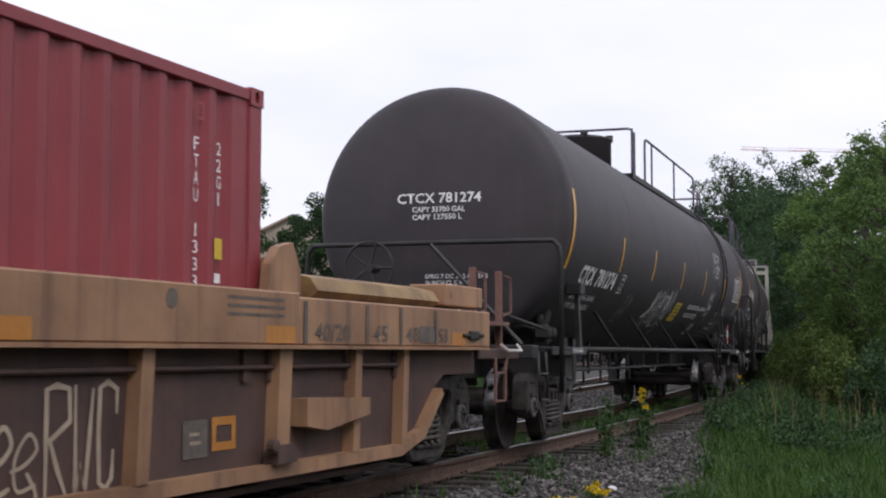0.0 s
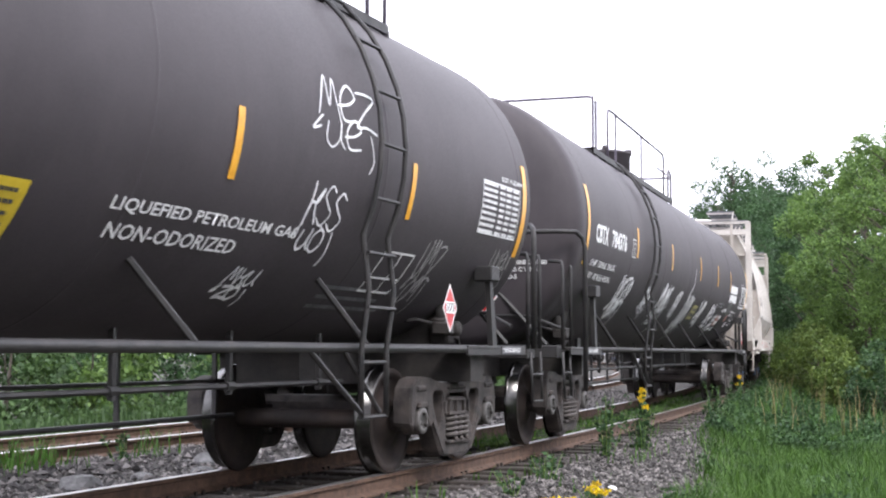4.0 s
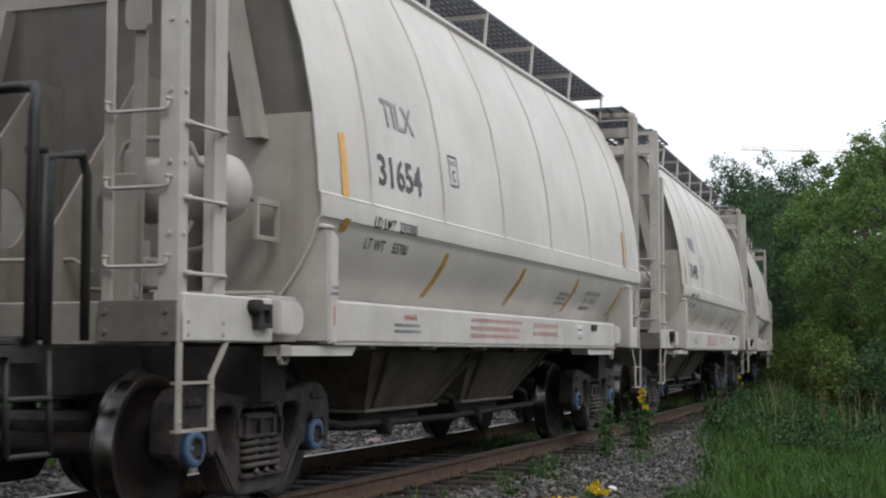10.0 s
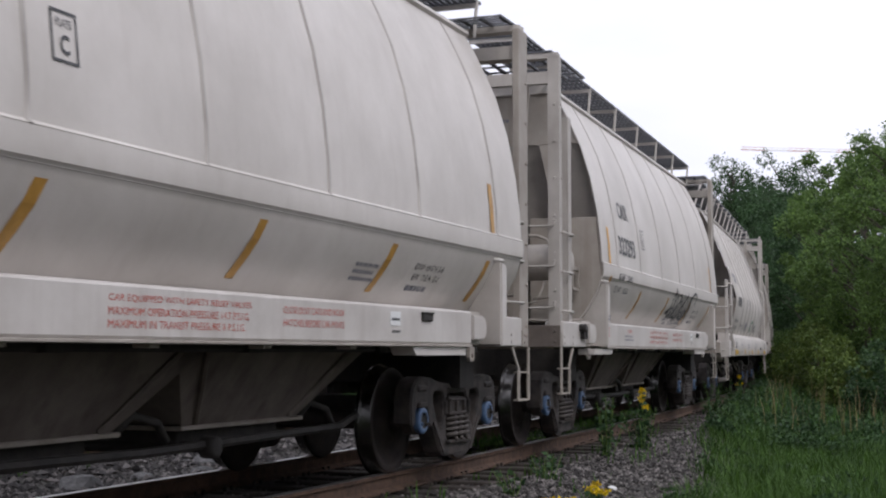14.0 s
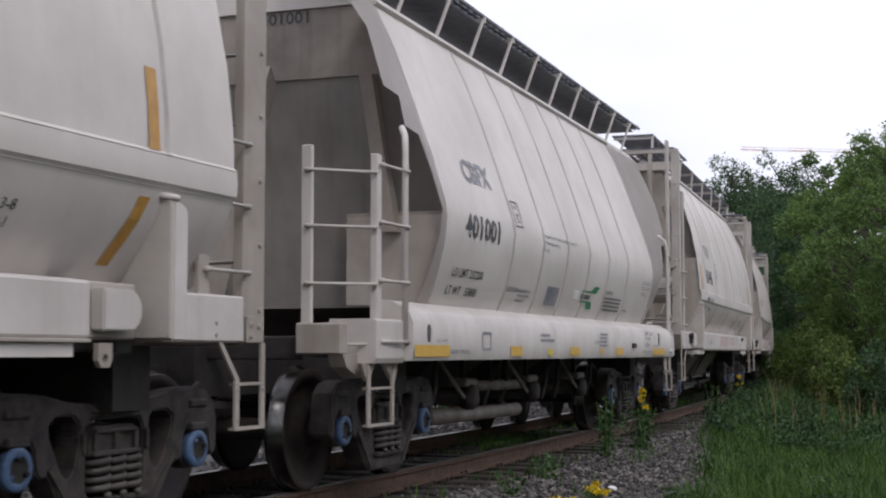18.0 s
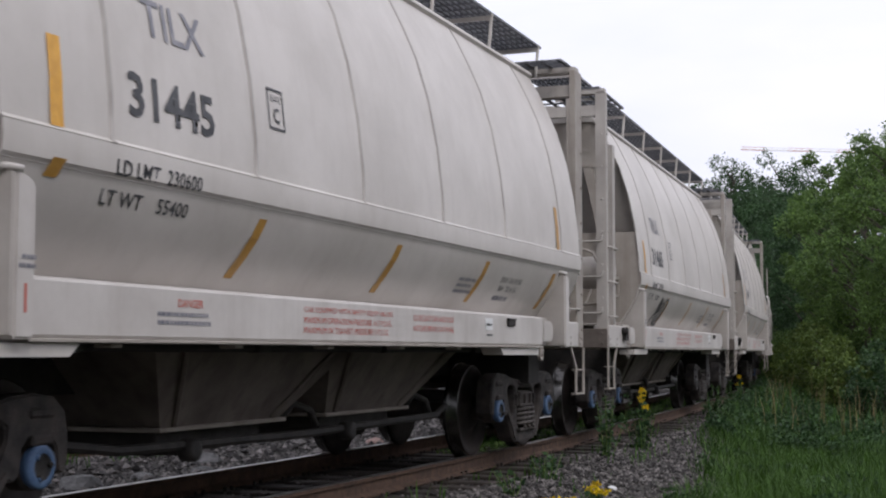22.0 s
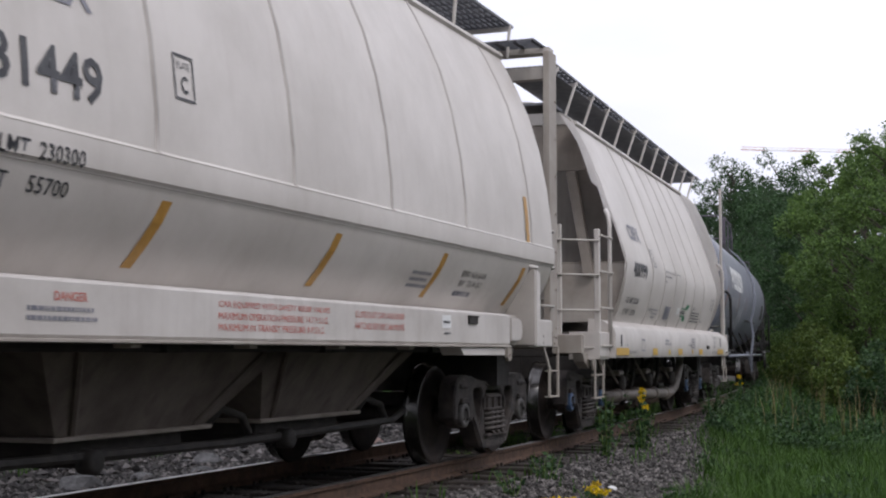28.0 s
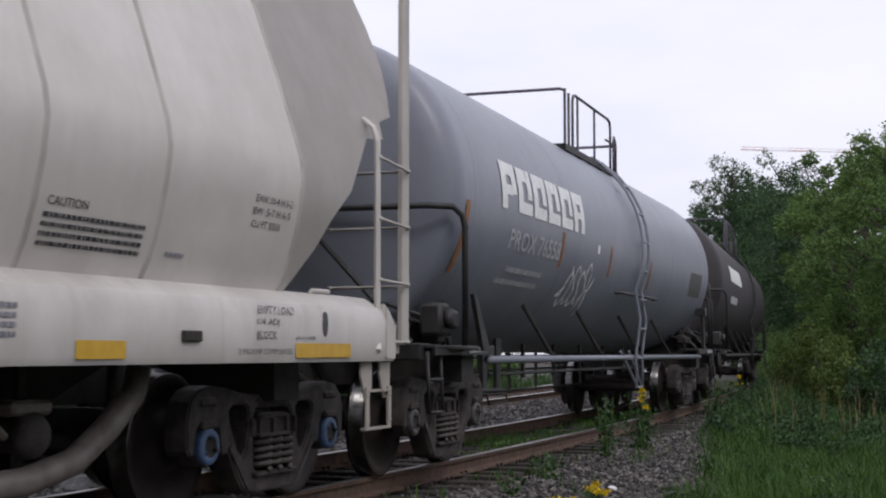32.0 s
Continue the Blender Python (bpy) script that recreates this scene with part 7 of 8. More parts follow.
WELL_Y = surface("worn_mustard_paint", (0.15, 0.085, 0.035), (0.32, 0.21, 0.085), 0.65, scale=2.2, bump=0.15, streak=0.7, streak_col=(0.07, 0.045, 0.03), mix=(0.38, 0.66))
WELL_R = surface("rust_red_steel", (0.13, 0.065, 0.05), (0.20, 0.10, 0.075), 0.7, scale=6, bump=0.2)
WORANGE = surface("faded_orange_reflector", (0.40, 0.16, 0.025), (0.48, 0.21, 0.04), 0.5, scale=9, bump=0.05)
WGREY = surface("dark_stencil_paint", (0.09, 0.075, 0.065), (0.15, 0.12, 0.10), 0.7, scale=9, bump=0.05)
WTAN = surface("pale_tan_spray_paint", (0.34, 0.26, 0.19), (0.46, 0.37, 0.28), 0.7, scale=6, bump=0.05)


def container():
    ob = thing("shipping_container", "corrugated dark red steel shipping container standing in the well", "container")
    y0, y1, z0, z1 = 1.97, 8.06, 0.21, 2.77
    for sx in (1, -1):
        bm = B()
        prof = []
        y = y0 + 0.16
        while y < y1 - 0.40:
            prof += [(1.205, y), (1.205, y + 0.07), (1.169, y + 0.138), (1.169, y + 0.21)]
            y += 0.278
        prof += [(1.205, y), (1.205, y1 - 0.16)]
        a = [bm.verts.new((sx * x, q, z0 + 0.15)) for x, q in prof]
        b = [bm.verts.new((sx * x, q, z1 - 0.09)) for x, q in prof]
        for i in range(len(prof) - 1):
            bm.faces.new((a[i], a[i + 1], b[i + 1], b[i]))
        part("side_panel", bm, BOXRED, ob, "corrugated dark red steel panel")
        bm = B()
        box(bm, sx * 1.14, sx * 1.222, y0 + 0.17, y1 - 0.17, z1 - 0.09, z1 - 0.015, 0.005)
        part("top_rail", bm, BOXRED, ob)
        bm = B()
        box(bm, sx * 1.14, sx * 1.222, y0 + 0.17, y1 - 0.17, z0, z0 + 0.15, 0.005)
        part("bottom_rail", bm, BOXRED, ob)
        for y in (y0, y1 - 0.16):
            bm = B()
            box(bm, sx * 1.05, sx * 1.219, y, y + 0.16, z0 + 0.118, z1 - 0.118, 0.008)
            part("corner_post", bm, BOXRED, ob)
            for z in (z0, z1 - 0.118):
                bm = B()
                plate(bm, [(y - 0.005, z), (y + 0.165, z), (y + 0.165, z + 0.118), (y - 0.005, z + 0.118)], [[(y + 0.08 + 0.03 * math.cos(q * 0.628), z + 0.06 + 0.042 * math.sin(q * 0.628)) for q in range(10)]], sx * 1.205, sx * 1.228)
                for box_ in ((y - 0.005, y + 0.165, z, z + 0.012), (y - 0.005, y + 0.165, z + 0.106, z + 0.118), (y - 0.005, y + 0.01, z + 0.012, z + 0.106), (y + 0.15, y + 0.165, z + 0.012, z + 0.106)):
                    box(bm, sx * 1.05, sx * 1.205, *box_)
                part("corner_casting", bm, BOXRED, ob)
    bm = B()
    box(bm, -1.14, 1.14, y0 + 0.01, y1 - 0.01, z1 - 0.06, z1 - 0.03)
    part("roof_panel", bm, BOXRED, ob)
    for y in (y0 + 0.02, y1 - 0.05):
        bm = B()
        box(bm, -1.05, 1.05, y, y + 0.03, z0 + 0.1, z1 - 0.06)
        part("end_panel", bm, BOXRED, ob)
    up = lambda y, z: (lambda a, b: (1.212, y + a, z + b))
    for i, s in enumerate("FTAU 1333"):
        if s != " ":
            (decal(ob, "lettering", rect(0.02, 0, 0.016, 0.08), WHITE, up(7.225, 2.27 - i * 0.105)) if s == "1" else side_text(ob, s, 7.225, 2.27 - i * 0.105, 0.055, 0.08, WHITE, up, 0.0))
    for i, s in enumerate("22G1"):
        (decal(ob, "lettering", rect(0.02, 0, 0.016, 0.08), WHITE, up(7.49, 2.27 - i * 0.105)) if s == "1" else side_text(ob, s, 7.49, 2.27 - i * 0.105, 0.055, 0.08, WHITE, up, 0.0))
    decal(ob, "notice_plate", rect(0, 0, 0.09, 0.13), YELLOW, up(7.48, 1.62))
    decal(ob, "notice_plate", rect(0, 0, 0.07, 0.06), WHITE, up(7.48, 1.47))
    bm = outline(0, 0, 0.10, 0.11, 0.016)
    decal(ob, "vent_cover", bm, BOXRED, lambda a, b: (1.218, 7.23 + a, 2.46 + b))
    return ob


# ---- ground ----
def ground_height(off):
    if off > 1.5:
        k = min((off - 1.5) / 1.9, 1)
        return -0.17 - 0.36 * k * k * (3 - 2 * k)
    if off > -6.9:
        k = max(0.0, 1 - abs(off + 2.35) / 0.9)
        bed = 0.035 if abs(off) < 1.4 else 0.0
        return -0.17 - 0.10 * k - bed
    k = min((-6.9 - off) / 2.0, 1)
    return -0.17 - 0.45 * k


def ground_at(off, s):
    x, y, th = rail_point(s, off)
    z = ground_height(off)
    if -12 < off < 20 and -5 < s < 140:
        z += 0.05 * noise.noise((x * 0.8, y * 0.8, 0)) + 0.02 * noise.noise((x * 3, y * 3, 4))
    return x, y, z


def ground_sheet():
    offs = [-250, -120, -60, -35, -25, -20, -16, -13] + [-11 + 0.35 * k for k in range(50)] + [6.5 + k * 1.2 for k in range(8)] + [18, 24, 34, 50, 80, 140, 300, 800, 2000]
    ss = [-1500, -500, -150, -50, -20, -8] + [0.5 * k for k in range(120)] + [60 + 2 * k for k in range(40)] + [140 + 20 * k for k in range(16)]
    vs = [ground_at(o, s) for s in ss for o in offs]
    w = len(offs)
    fs = [(i * w + j, i * w + j + 1, (i + 1) * w + j + 1, (i + 1) * w + j) for i in range(len(ss) - 1) for j in range(w - 1)]
    me = bpy.data.meshes.new("ground")
    me.from_pydata(vs, [], fs)
    me.polygons.foreach_set("use_smooth", [True] * len(fs))
    me.materials.append(DIRT)
    return tagged(new("ground", me), "dark soil and cinders under ballast, weeds and grass", "ground", kind="structure")


ground_sheet()


def stones(name, label, regions, seed, mat):
    """Broken stone: small uneven six-cornered lumps strewn over stretches of the bed; regions of (off0, off1, s0, s1, count, size)."""
    rnd = random.Random(seed)
    vs, fs = [], []
    for o0, o1, s0, s1, n, size in regions:
        for _ in range(n):
            o, s = rnd.uniform(o0, o1), s0 + (s1 - s0) * rnd.random() ** 1.5
            x, y, z = ground_at(o, s)
            r = size * rnd.uniform(0.55, 1.35)
            z += r * 0.25
            a = rnd.uniform(0, 6.28)
            b = len(vs)
            for k in range(4):
                q = a + k * 1.571 + rnd.uniform(-0.4, 0.4)
                rr = r * rnd.uniform(0.7, 1.2)
                vs.append((x + rr * math.cos(q), y + rr * math.sin(q), z + r * rnd.uniform(-0.3, 0.3)))
            vs.append((x + r * rnd.uniform(-0.3, 0.3), y + r * rnd.uniform(-0.3, 0.3), z + r * rnd.uniform(0.45, 0.9)))
            vs.append((x, y, z - r * 0.6))
            for k in range(4):
                fs.append((b + k, b + (k + 1) % 4, b + 4))
                fs.append((b + (k + 1) % 4, b + k, b + 5))
    me = bpy.data.meshes.new(name)
    me.from_pydata(vs, [], fs)
    me.materials.append(mat)
    return tagged(new(name, me), label, "ballast", kind="stuff")


def pebble_material():
    m, n, l, bs = nodes_of("loose_grey_stone")
    g = n.new("ShaderNodeNewGeometry")
    r = n.new("ShaderNodeValToRGB")
    e = r.color_ramp.elements
    e[0].color, e[1].color = (0.014, 0.012, 0.0115, 1), (0.22, 0.20, 0.19, 1)
    mid = e.new(0.55)
    mid.color = (0.050, 0.045, 0.043, 1)
    l.new(g.outputs["Random Per Island"], r.inputs["Fac"])
    l.new(r.outputs["Color"], bs.inputs["Base Color"])
    bs.inputs["Roughness"].default_value = 0.9
    return m


PEBBLE = pebble_material()
stones("ballast", "loose grey crushed stone ballast beside and between the rails", [
    (1.38, 3.1, 8, 50, 46000, 0.021), (0.85, 1.4, 8, 45, 5200, 0.019), (1.5, 3.0, 8, 30, 2600, 0.034), (-0.75, 0.75, 5, 40, 5200, 0.022), (-4.0, -1.3, 6, 45, 24000, 0.032), (-3.6, -1.6, 6, 30, 1500, 0.06), (-1.4, -0.85, 6, 45, 2600, 0.022), (-5.5, -4.0, 8, 40, 3500, 0.035), (-7.2, -5.5, 8, 40, 2500, 0.04)], 4, PEBBLE)
for i, (o, s, r) in enumerate(((-2.65, 14.0, 0.17), (-2.05, 17.6, 0.14), (-1.9, 12.6, 0.14), (-2.4, 12.3, 0.12), (-2.2, 10.9, 0.2), (2.24, 13.3, 0.06))):
    rnd_ = random.Random(i)
    bm = B()
    bmesh.ops.create_icosphere(bm, subdivisions=2, radius=r)
    for v in bm.verts:
        v.co *= 1 + 0.5 * noise.noise(v.co * 5 + Vector((i * 3.1, 0, 0)))
        v.co.z *= 0.6
    x, y, z = ground_at(o, s)
    ob = part("rock", bm, (PINKROCK if i == 1 else (PALE if i == 5 else STONE)) if True else None, None)
    ob.location = (x, y, z + r * 0.2)
    tagged(ob, ("pinkish" if i == 1 else ("small white" if i == 5 else "grey")) + " angular rock lying on the ballast", "rock", "rocks on the ballast")

# ---- rails and ties ----
RSEC = [(-0.07, -0.165), (0.07, -0.165), (0.07, -0.15), (0.012, -0.125), (0.01, -0.045), (0.035, -0.035), (0.036, -0.006), (0.028, 0.0), (-0.028, 0.0), (-0.036, -0.006), (-0.035, -0.035), (-0.01, -0.045), (-0.012, -0.125), (-0.07, -0.15)]


def rail(track, off, base):
    st = [-30, -10] + [2 * k for k in range(60)] + [120 + 6 * k for k in range(10)]
    vs, fs, mats = [], [], []
    n = len(RSEC)
    for s in st:
        for x, z in RSEC:
            px, py, th = rail_point(s, off + x, base)
            vs.append((px, py, z))
    for i in range(len(st) - 1):
        for k in range(n):
            fs.append((i * n + k, i * n + (k + 1) % n, (i + 1) * n + (k + 1) % n, (i + 1) * n + k))
            mats.append(1 if k in (6, 7, 8) else 0)
    me = bpy.data.meshes.new("rail")
    me.from_pydata(vs, [], fs)
    me.materials.append(RAIL)
    me.materials.append(RAILTOP)
    me.polygons.foreach_set("material_index", mats)
    return part("rail", me, None, track)


def tie_mesh():
    bm = B()
    box(bm, -1.3, 1.3, -0.115, 0.115, -0.36, -0.168, 0.012)
    for x in (-0.753, 0.753):
        for y in (-0.06, 0.06):
            for q in (-0.1, 0.1):
                box(bm, x + q - 0.012, x + q + 0.012, y - 0.012, y + 0.012, -0.17, -0.13)
    me = bpy.data.meshes.new("tie")
    bm.to_mesh(me)
    bm.free()
    me.materials.append(TIE)
    return me


M_TIE = tie_mesh()


def railway(label, base, s0, s1):
    tr = thing("railway_track", label, "railway track", kind="structure")
    for off in (0.753, -0.753):
        rail(tr, off, base)
    s, rnd = s0, random.Random(int(-base * 10))
    while s < s1:
        x, y, th = rail_point(s, rnd.uniform(-0.06, 0.06), base)
        t = part("tie", M_TIE, None, tr)
        t.location, t.rotation_euler = (x, y, rnd.uniform(-0.01, 0.004)), (0, 0, th + rnd.uniform(-0.02, 0.02))
        s += 0.53
    return tr


near_track = railway("near railway track with rusty rails on timber ties", TRACK, 4, 60)
far_track = railway("second railway track with worn rails beyond the train", SECOND, 6, 50)


# ---- plants ----
LEAF_D = leaves("deep_green_leaves", (0.010, 0.030, 0.011), (0.052, 0.108, 0.036))
LEAF_M = leaves("green_leaves", (0.016, 0.046, 0.012), (0.15, 0.245, 0.058), 0.55, 0.25, 1.1)
LEAF_Y = leaves("yellow_green_leaves", (0.05, 0.095, 0.016), (0.14, 0.21, 0.04))
VERGE = leaves("verge_leaves", (0.016, 0.040, 0.012), (0.062, 0.112, 0.034), 0.6, 0.25, 0.9)
SHRUB = leaves("yellow_green_shrub_leaves", (0.022, 0.05, 0.011), (0.13, 0.185, 0.036), 0.55, 0.3, 2.2)
GRASS = leaves("grass_blades", (0.022, 0.062, 0.009), (0.075, 0.165, 0.024), 0.6, 0.3, 1.2)
LAWN = leaves("fresh_grass_blades", (0.012, 0.038, 0.006), (0.082, 0.165, 0.028), 0.6, 0.3, 0.55)
STRAW = leaves("dry_seed_heads", (0.16, 0.13, 0.06), (0.30, 0.24, 0.12), 0.8, 0.2, 2)
PETAL = leaves("yellow_petals", (0.60, 0.40, 0.01), (0.75, 0.55, 0.02), 0.6, 0.2, 5)
BARK = surface("grey_brown_bark", (0.045, 0.036, 0.028), (0.10, 0.085, 0.068), 0.95, scale=9, bump=0.8)


def leaf_mesh(name, spots, mat, size, seed, droop=0.35):
    """Many small pointed leaves, each a folded quad, at spots (x, y, z, outward x, y, z)."""
    rng = np.random.default_rng(seed)
    n = len(spots)
    p, out = spots[:, :3], spots[:, 3:]
    a = rng.normal(size=(n, 3)) * 0.9 + out
    a[:, 2] -= droop
    a /= np.linalg.norm(a, axis=1)[:, None]
    b = np.cross(a, rng.normal(size=(n, 3)))
    b /= np.linalg.norm(b, axis=1)[:, None] + 1e-9
    s = size * rng.uniform(0.6, 1.4, n)[:, None]
    nn = np.cross(a, b)
    v = np.stack([p - a * s * 0.5, p + b * s * 0.34 + nn * s * 0.08, p + a * s * 0.6, p - b * s * 0.34 + nn * s * 0.08], 1).reshape(-1, 3)
    me = bpy.data.meshes.new(name)
    me.vertices.add(4 * n)
    me.vertices.foreach_set("co", v.ravel())
    me.loops.add(4 * n)
    me.loops.foreach_set("vertex_index", np.arange(4 * n, dtype=np.int32))
    me.polygons.add(n)
    me.polygons.foreach_set("loop_start", np.arange(0, 4 * n, 4, dtype=np.int32))
    me.update()
    me.validate()
    me.materials.append(mat)
    return me


def crown_spots(lobes, n, rng):
    """Leaf places in overlapping uneven lobes (x, y, z, radius): thick near their skins, in twig-sized bunches."""
    w = np.array([l[3] ** 2 for l in lobes])
    w /= w.sum()
    k = rng.choice(len(lobes), n // 7, p=w)
    c = np.array(lobes)[k]
    d = rng.normal(size=(len(k), 3))
    d /= np.linalg.norm(d, axis=1)[:, None]
    rad = c[:, 3] * (rng.uniform(0.35, 1.0, len(k)) ** 0.45) * (1 + 0.18 * rng.normal(size=len(k)))
    tw = c[:, :3] + d * rad[:, None] * np.array([1, 1, 0.85])
    sp = np.repeat(tw, 7, 0) + rng.normal(size=(len(k) * 7, 3)) * 0.16 * np.repeat(c[:, 3], 7)[:, None]
    return np.concatenate([sp, np.repeat(d, 7, 0)], 1)


def tree(name, label, x, y, height, spread, seed, mat, n=9000, size=0.22, trunk=0.16, low=0.25, lobes=22, shape=1.0, thin=1.0):
    """A tapered trunk with limbs, and a crown of leaf bunches round the limbs' ends."""
    rnd, rng = random.Random(seed), np.random.default_rng(seed)
    ob = thing(name, label, "tree" if height > 3.5 else "shrub")
    ob.location = (x, y, -0.6)
    bm = B()
    top = Vector((rnd.uniform(-0.3, 0.3), rnd.uniform(-0.3, 0.3), height * 0.88))
    pts = [Vector((0, 0, -0.2)), Vector((rnd.uniform(-0.1, 0.1), rnd.uniform(-0.1, 0.1), height * 0.3)), Vector((top.x * 0.7, top.y * 0.7, height * 0.6)), top]
    tube(bm, pts, [trunk * 1.25, trunk, trunk * 0.6, trunk * 0.12], 8)
    part("trunk", smooth(bm), BARK, ob)
    ls = []
    bm = B()
    for i in range(lobes):
        f = low + (1 - low) * (i + rnd.random()) / lobes
        a = i * 2.4 + rnd.uniform(-0.5, 0.5)
        prof = math.sin(math.pi * min(1, max(0.06, (1 - f) / (1 - low) * 0.86 + 0.10)) ** shape)
        r = spread * prof * rnd.uniform(0.45, 1.0)
        e = Vector((math.cos(a) * r, math.sin(a) * r, height * f * rnd.uniform(0.93, 1.06)))
        base = Vector((0, 0, max(height * f - r * 0.8, height * 0.12)))
        tube(bm, [base, (base + e) / 2 + Vector((0, 0, 0.1 * r)), e], [trunk * 0.38, trunk * 0.22, trunk * 0.05], 5)
        ls.append((e.x, e.y, e.z, spread * rnd.uniform(0.20, 0.40) * thin))
    tagged(part("branchwork", smooth(bm), BARK, ob), kind="stuff")
    part("crown", leaf_mesh("crown", crown_spots(ls, n, rng), mat, size, seed), None, ob)
    return ob


# tall wood where the line curves out of sight
for i, (x, y, h, w, m, n, sz_, th) in enumerate(((-18.5, 110.5, 16.4, 4.2, LEAF_D, 30000, 0.15, 0.86), (-21.6, 116.0, 14.9, 3.2, LEAF_D, 18000, 0.15, 0.8), (-13.9, 104.1, 15.2, 3.9, LEAF_D, 34000, 0.15, 1.0), (-16.4, 108.0, 13.6, 4.0, LEAF_D, 30000, 0.15, 1.0), (-18.3, 123.7, 14.6, 4.4, LEAF_D, 24000, 0.17, 1.0), (-8.4, 74.5, 9.0, 3.2, LEAF_D, 26000, 0.12, 1.0), (-12.0, 92.0, 11.4, 3.8, LEAF_D, 28000, 0.14, 1.0), (-5.5, 80.0, 12.0, 4.2, LEAF_D, 28000, 0.13, 1.0), (-16.0, 100.0, 9.5, 3.4, LEAF_D, 18000, 0.15, 1.0), (-9.6, 84.0, 10.6, 3.4, LEAF_D, 22000, 0.13, 1.0))):
    tree("tree", "tall dark green broadleaf tree at the edge of a wood", x, y, h, w, 100 + i, m, n, sz_, 0.2, 0.10, 60, 1.0, th * 0.84)
# nearer trees beside the line
for i, (x, y, h, w, m, n, sz_) in enumerate(((-6.0, 59.7, 9.4, 2.1, LEAF_M, 34000, 0.095), (-3.6, 47.9, 8.3, 2.3, LEAF_M, 38000, 0.082), (-4.7, 54.8, 8.2, 2.6, LEAF_M, 38000, 0.09), (-2.2, 43.9, 8.2, 2.3, LEAF_M, 36000, 0.078), (-7.4, 66.0, 7.8, 2.5, LEAF_D, 28000, 0.11), (-0.4, 50.0, 8.3, 3.2, LEAF_M, 28000, 0.095))):
    tree("tree", "leafy green broadleaf tree with an uneven crown beside the line", x, y, h, w, 130 + i, m, n, sz_, 0.11, 0.06, 64, 0.8, 0.52)
# an unseen belt of trees on the near side of the line, behind and beside the viewpoint, added to shade the train's
# flank
for i in range(12):
    y = -26 + i * 5.6
    tree("tree", "leafy green tree, out of view, added to shade the train", 9.5 + 2.0 * math.sin(i * 2.3), y, 5.6 + 0.8 * math.sin(i * 1.7), 2.6, 400 + i, LEAF_M, 2600, 0.36, 0.12, 0.06, 18, 0.8, 1.0)
# shrubs at the foot of the trees
for i, (x, y, h, w, m) in enumerate(((-4.35, 41.0, 2.1, 1.3, SHRUB), (-3.5, 38.5, 1.5, 1.1, SHRUB), (-5.2, 45.5, 2.4, 1.3, SHRUB), (-3.0, 35.5, 1.25, 1.0, SHRUB), (-2.2, 36.0, 1.7, 1.3, LEAF_D), (-6.2, 50.0, 2.3, 1.6, LEAF_M), (-1.8, 31.0, 1.5, 1.3, LEAF_D), (-0.4, 28.0, 1.9, 1.3, LEAF_M), (-8.6, 62.0, 2.4, 1.8, LEAF_M), (-10.9, 74.0, 2.4, 1.8, LEAF_D))):
    tree("shrub", "low yellow-green shrub among tall weeds", x, y, h, w, 160 + i, m, 9000, 0.07, 0.04, 0.1, 34, 1.0, 0.62)
# beyond the second track
for i, (x, y, h, w, m, n) in enumerate(((-33.0, 48.0, 9.2, 2.6, LEAF_M, 8000), (-29.6, 50.5, 9.6, 2.2, LEAF_M, 8000), (-27.2, 53.5, 8.0, 2.0, LEAF_M, 7000), (-25.4, 54.5, 9.0, 2.0, LEAF_M, 7000), (-36.5, 47.0, 7.0, 2.5, LEAF_M, 6000), (-24.0, 66.0, 8.4, 2.6, LEAF_D, 6000), (-30.0, 74.0, 9.2, 3.0, LEAF_D, 6000), (-40.0, 78.0, 5.6, 3.2, LEAF_D, 6000), (-35.5, 80.0, 5.6, 3.0, LEAF_M, 6000), (-45.0, 75.0, 5.4, 3.2, LEAF_M, 6000))):
    tree("tree", "slender green tree beyond the second track", x, y, h, w, 180 + i, LEAF_D if i < 5 else m, n * 3, 0.11, 0.1, 0.15, 40, 0.9, 0.8)
rnd_ = random.Random(5)
for i in range(26):
    s, o = 8 + i * 2.1, -9.3 - rnd_.uniform(0, 3.5)
    x, y, th = rail_point(s, o)
    tree("shrub", "green roadside shrub beyond the second track", x, y, rnd_.uniform(1.3, 2.5), rnd_.uniform(1.0, 1.7), 220 + i, (VERGE, LEAF_M, LEAF_D)[i % 3], 5200, 0.10, 0.04, 0.05, 12)


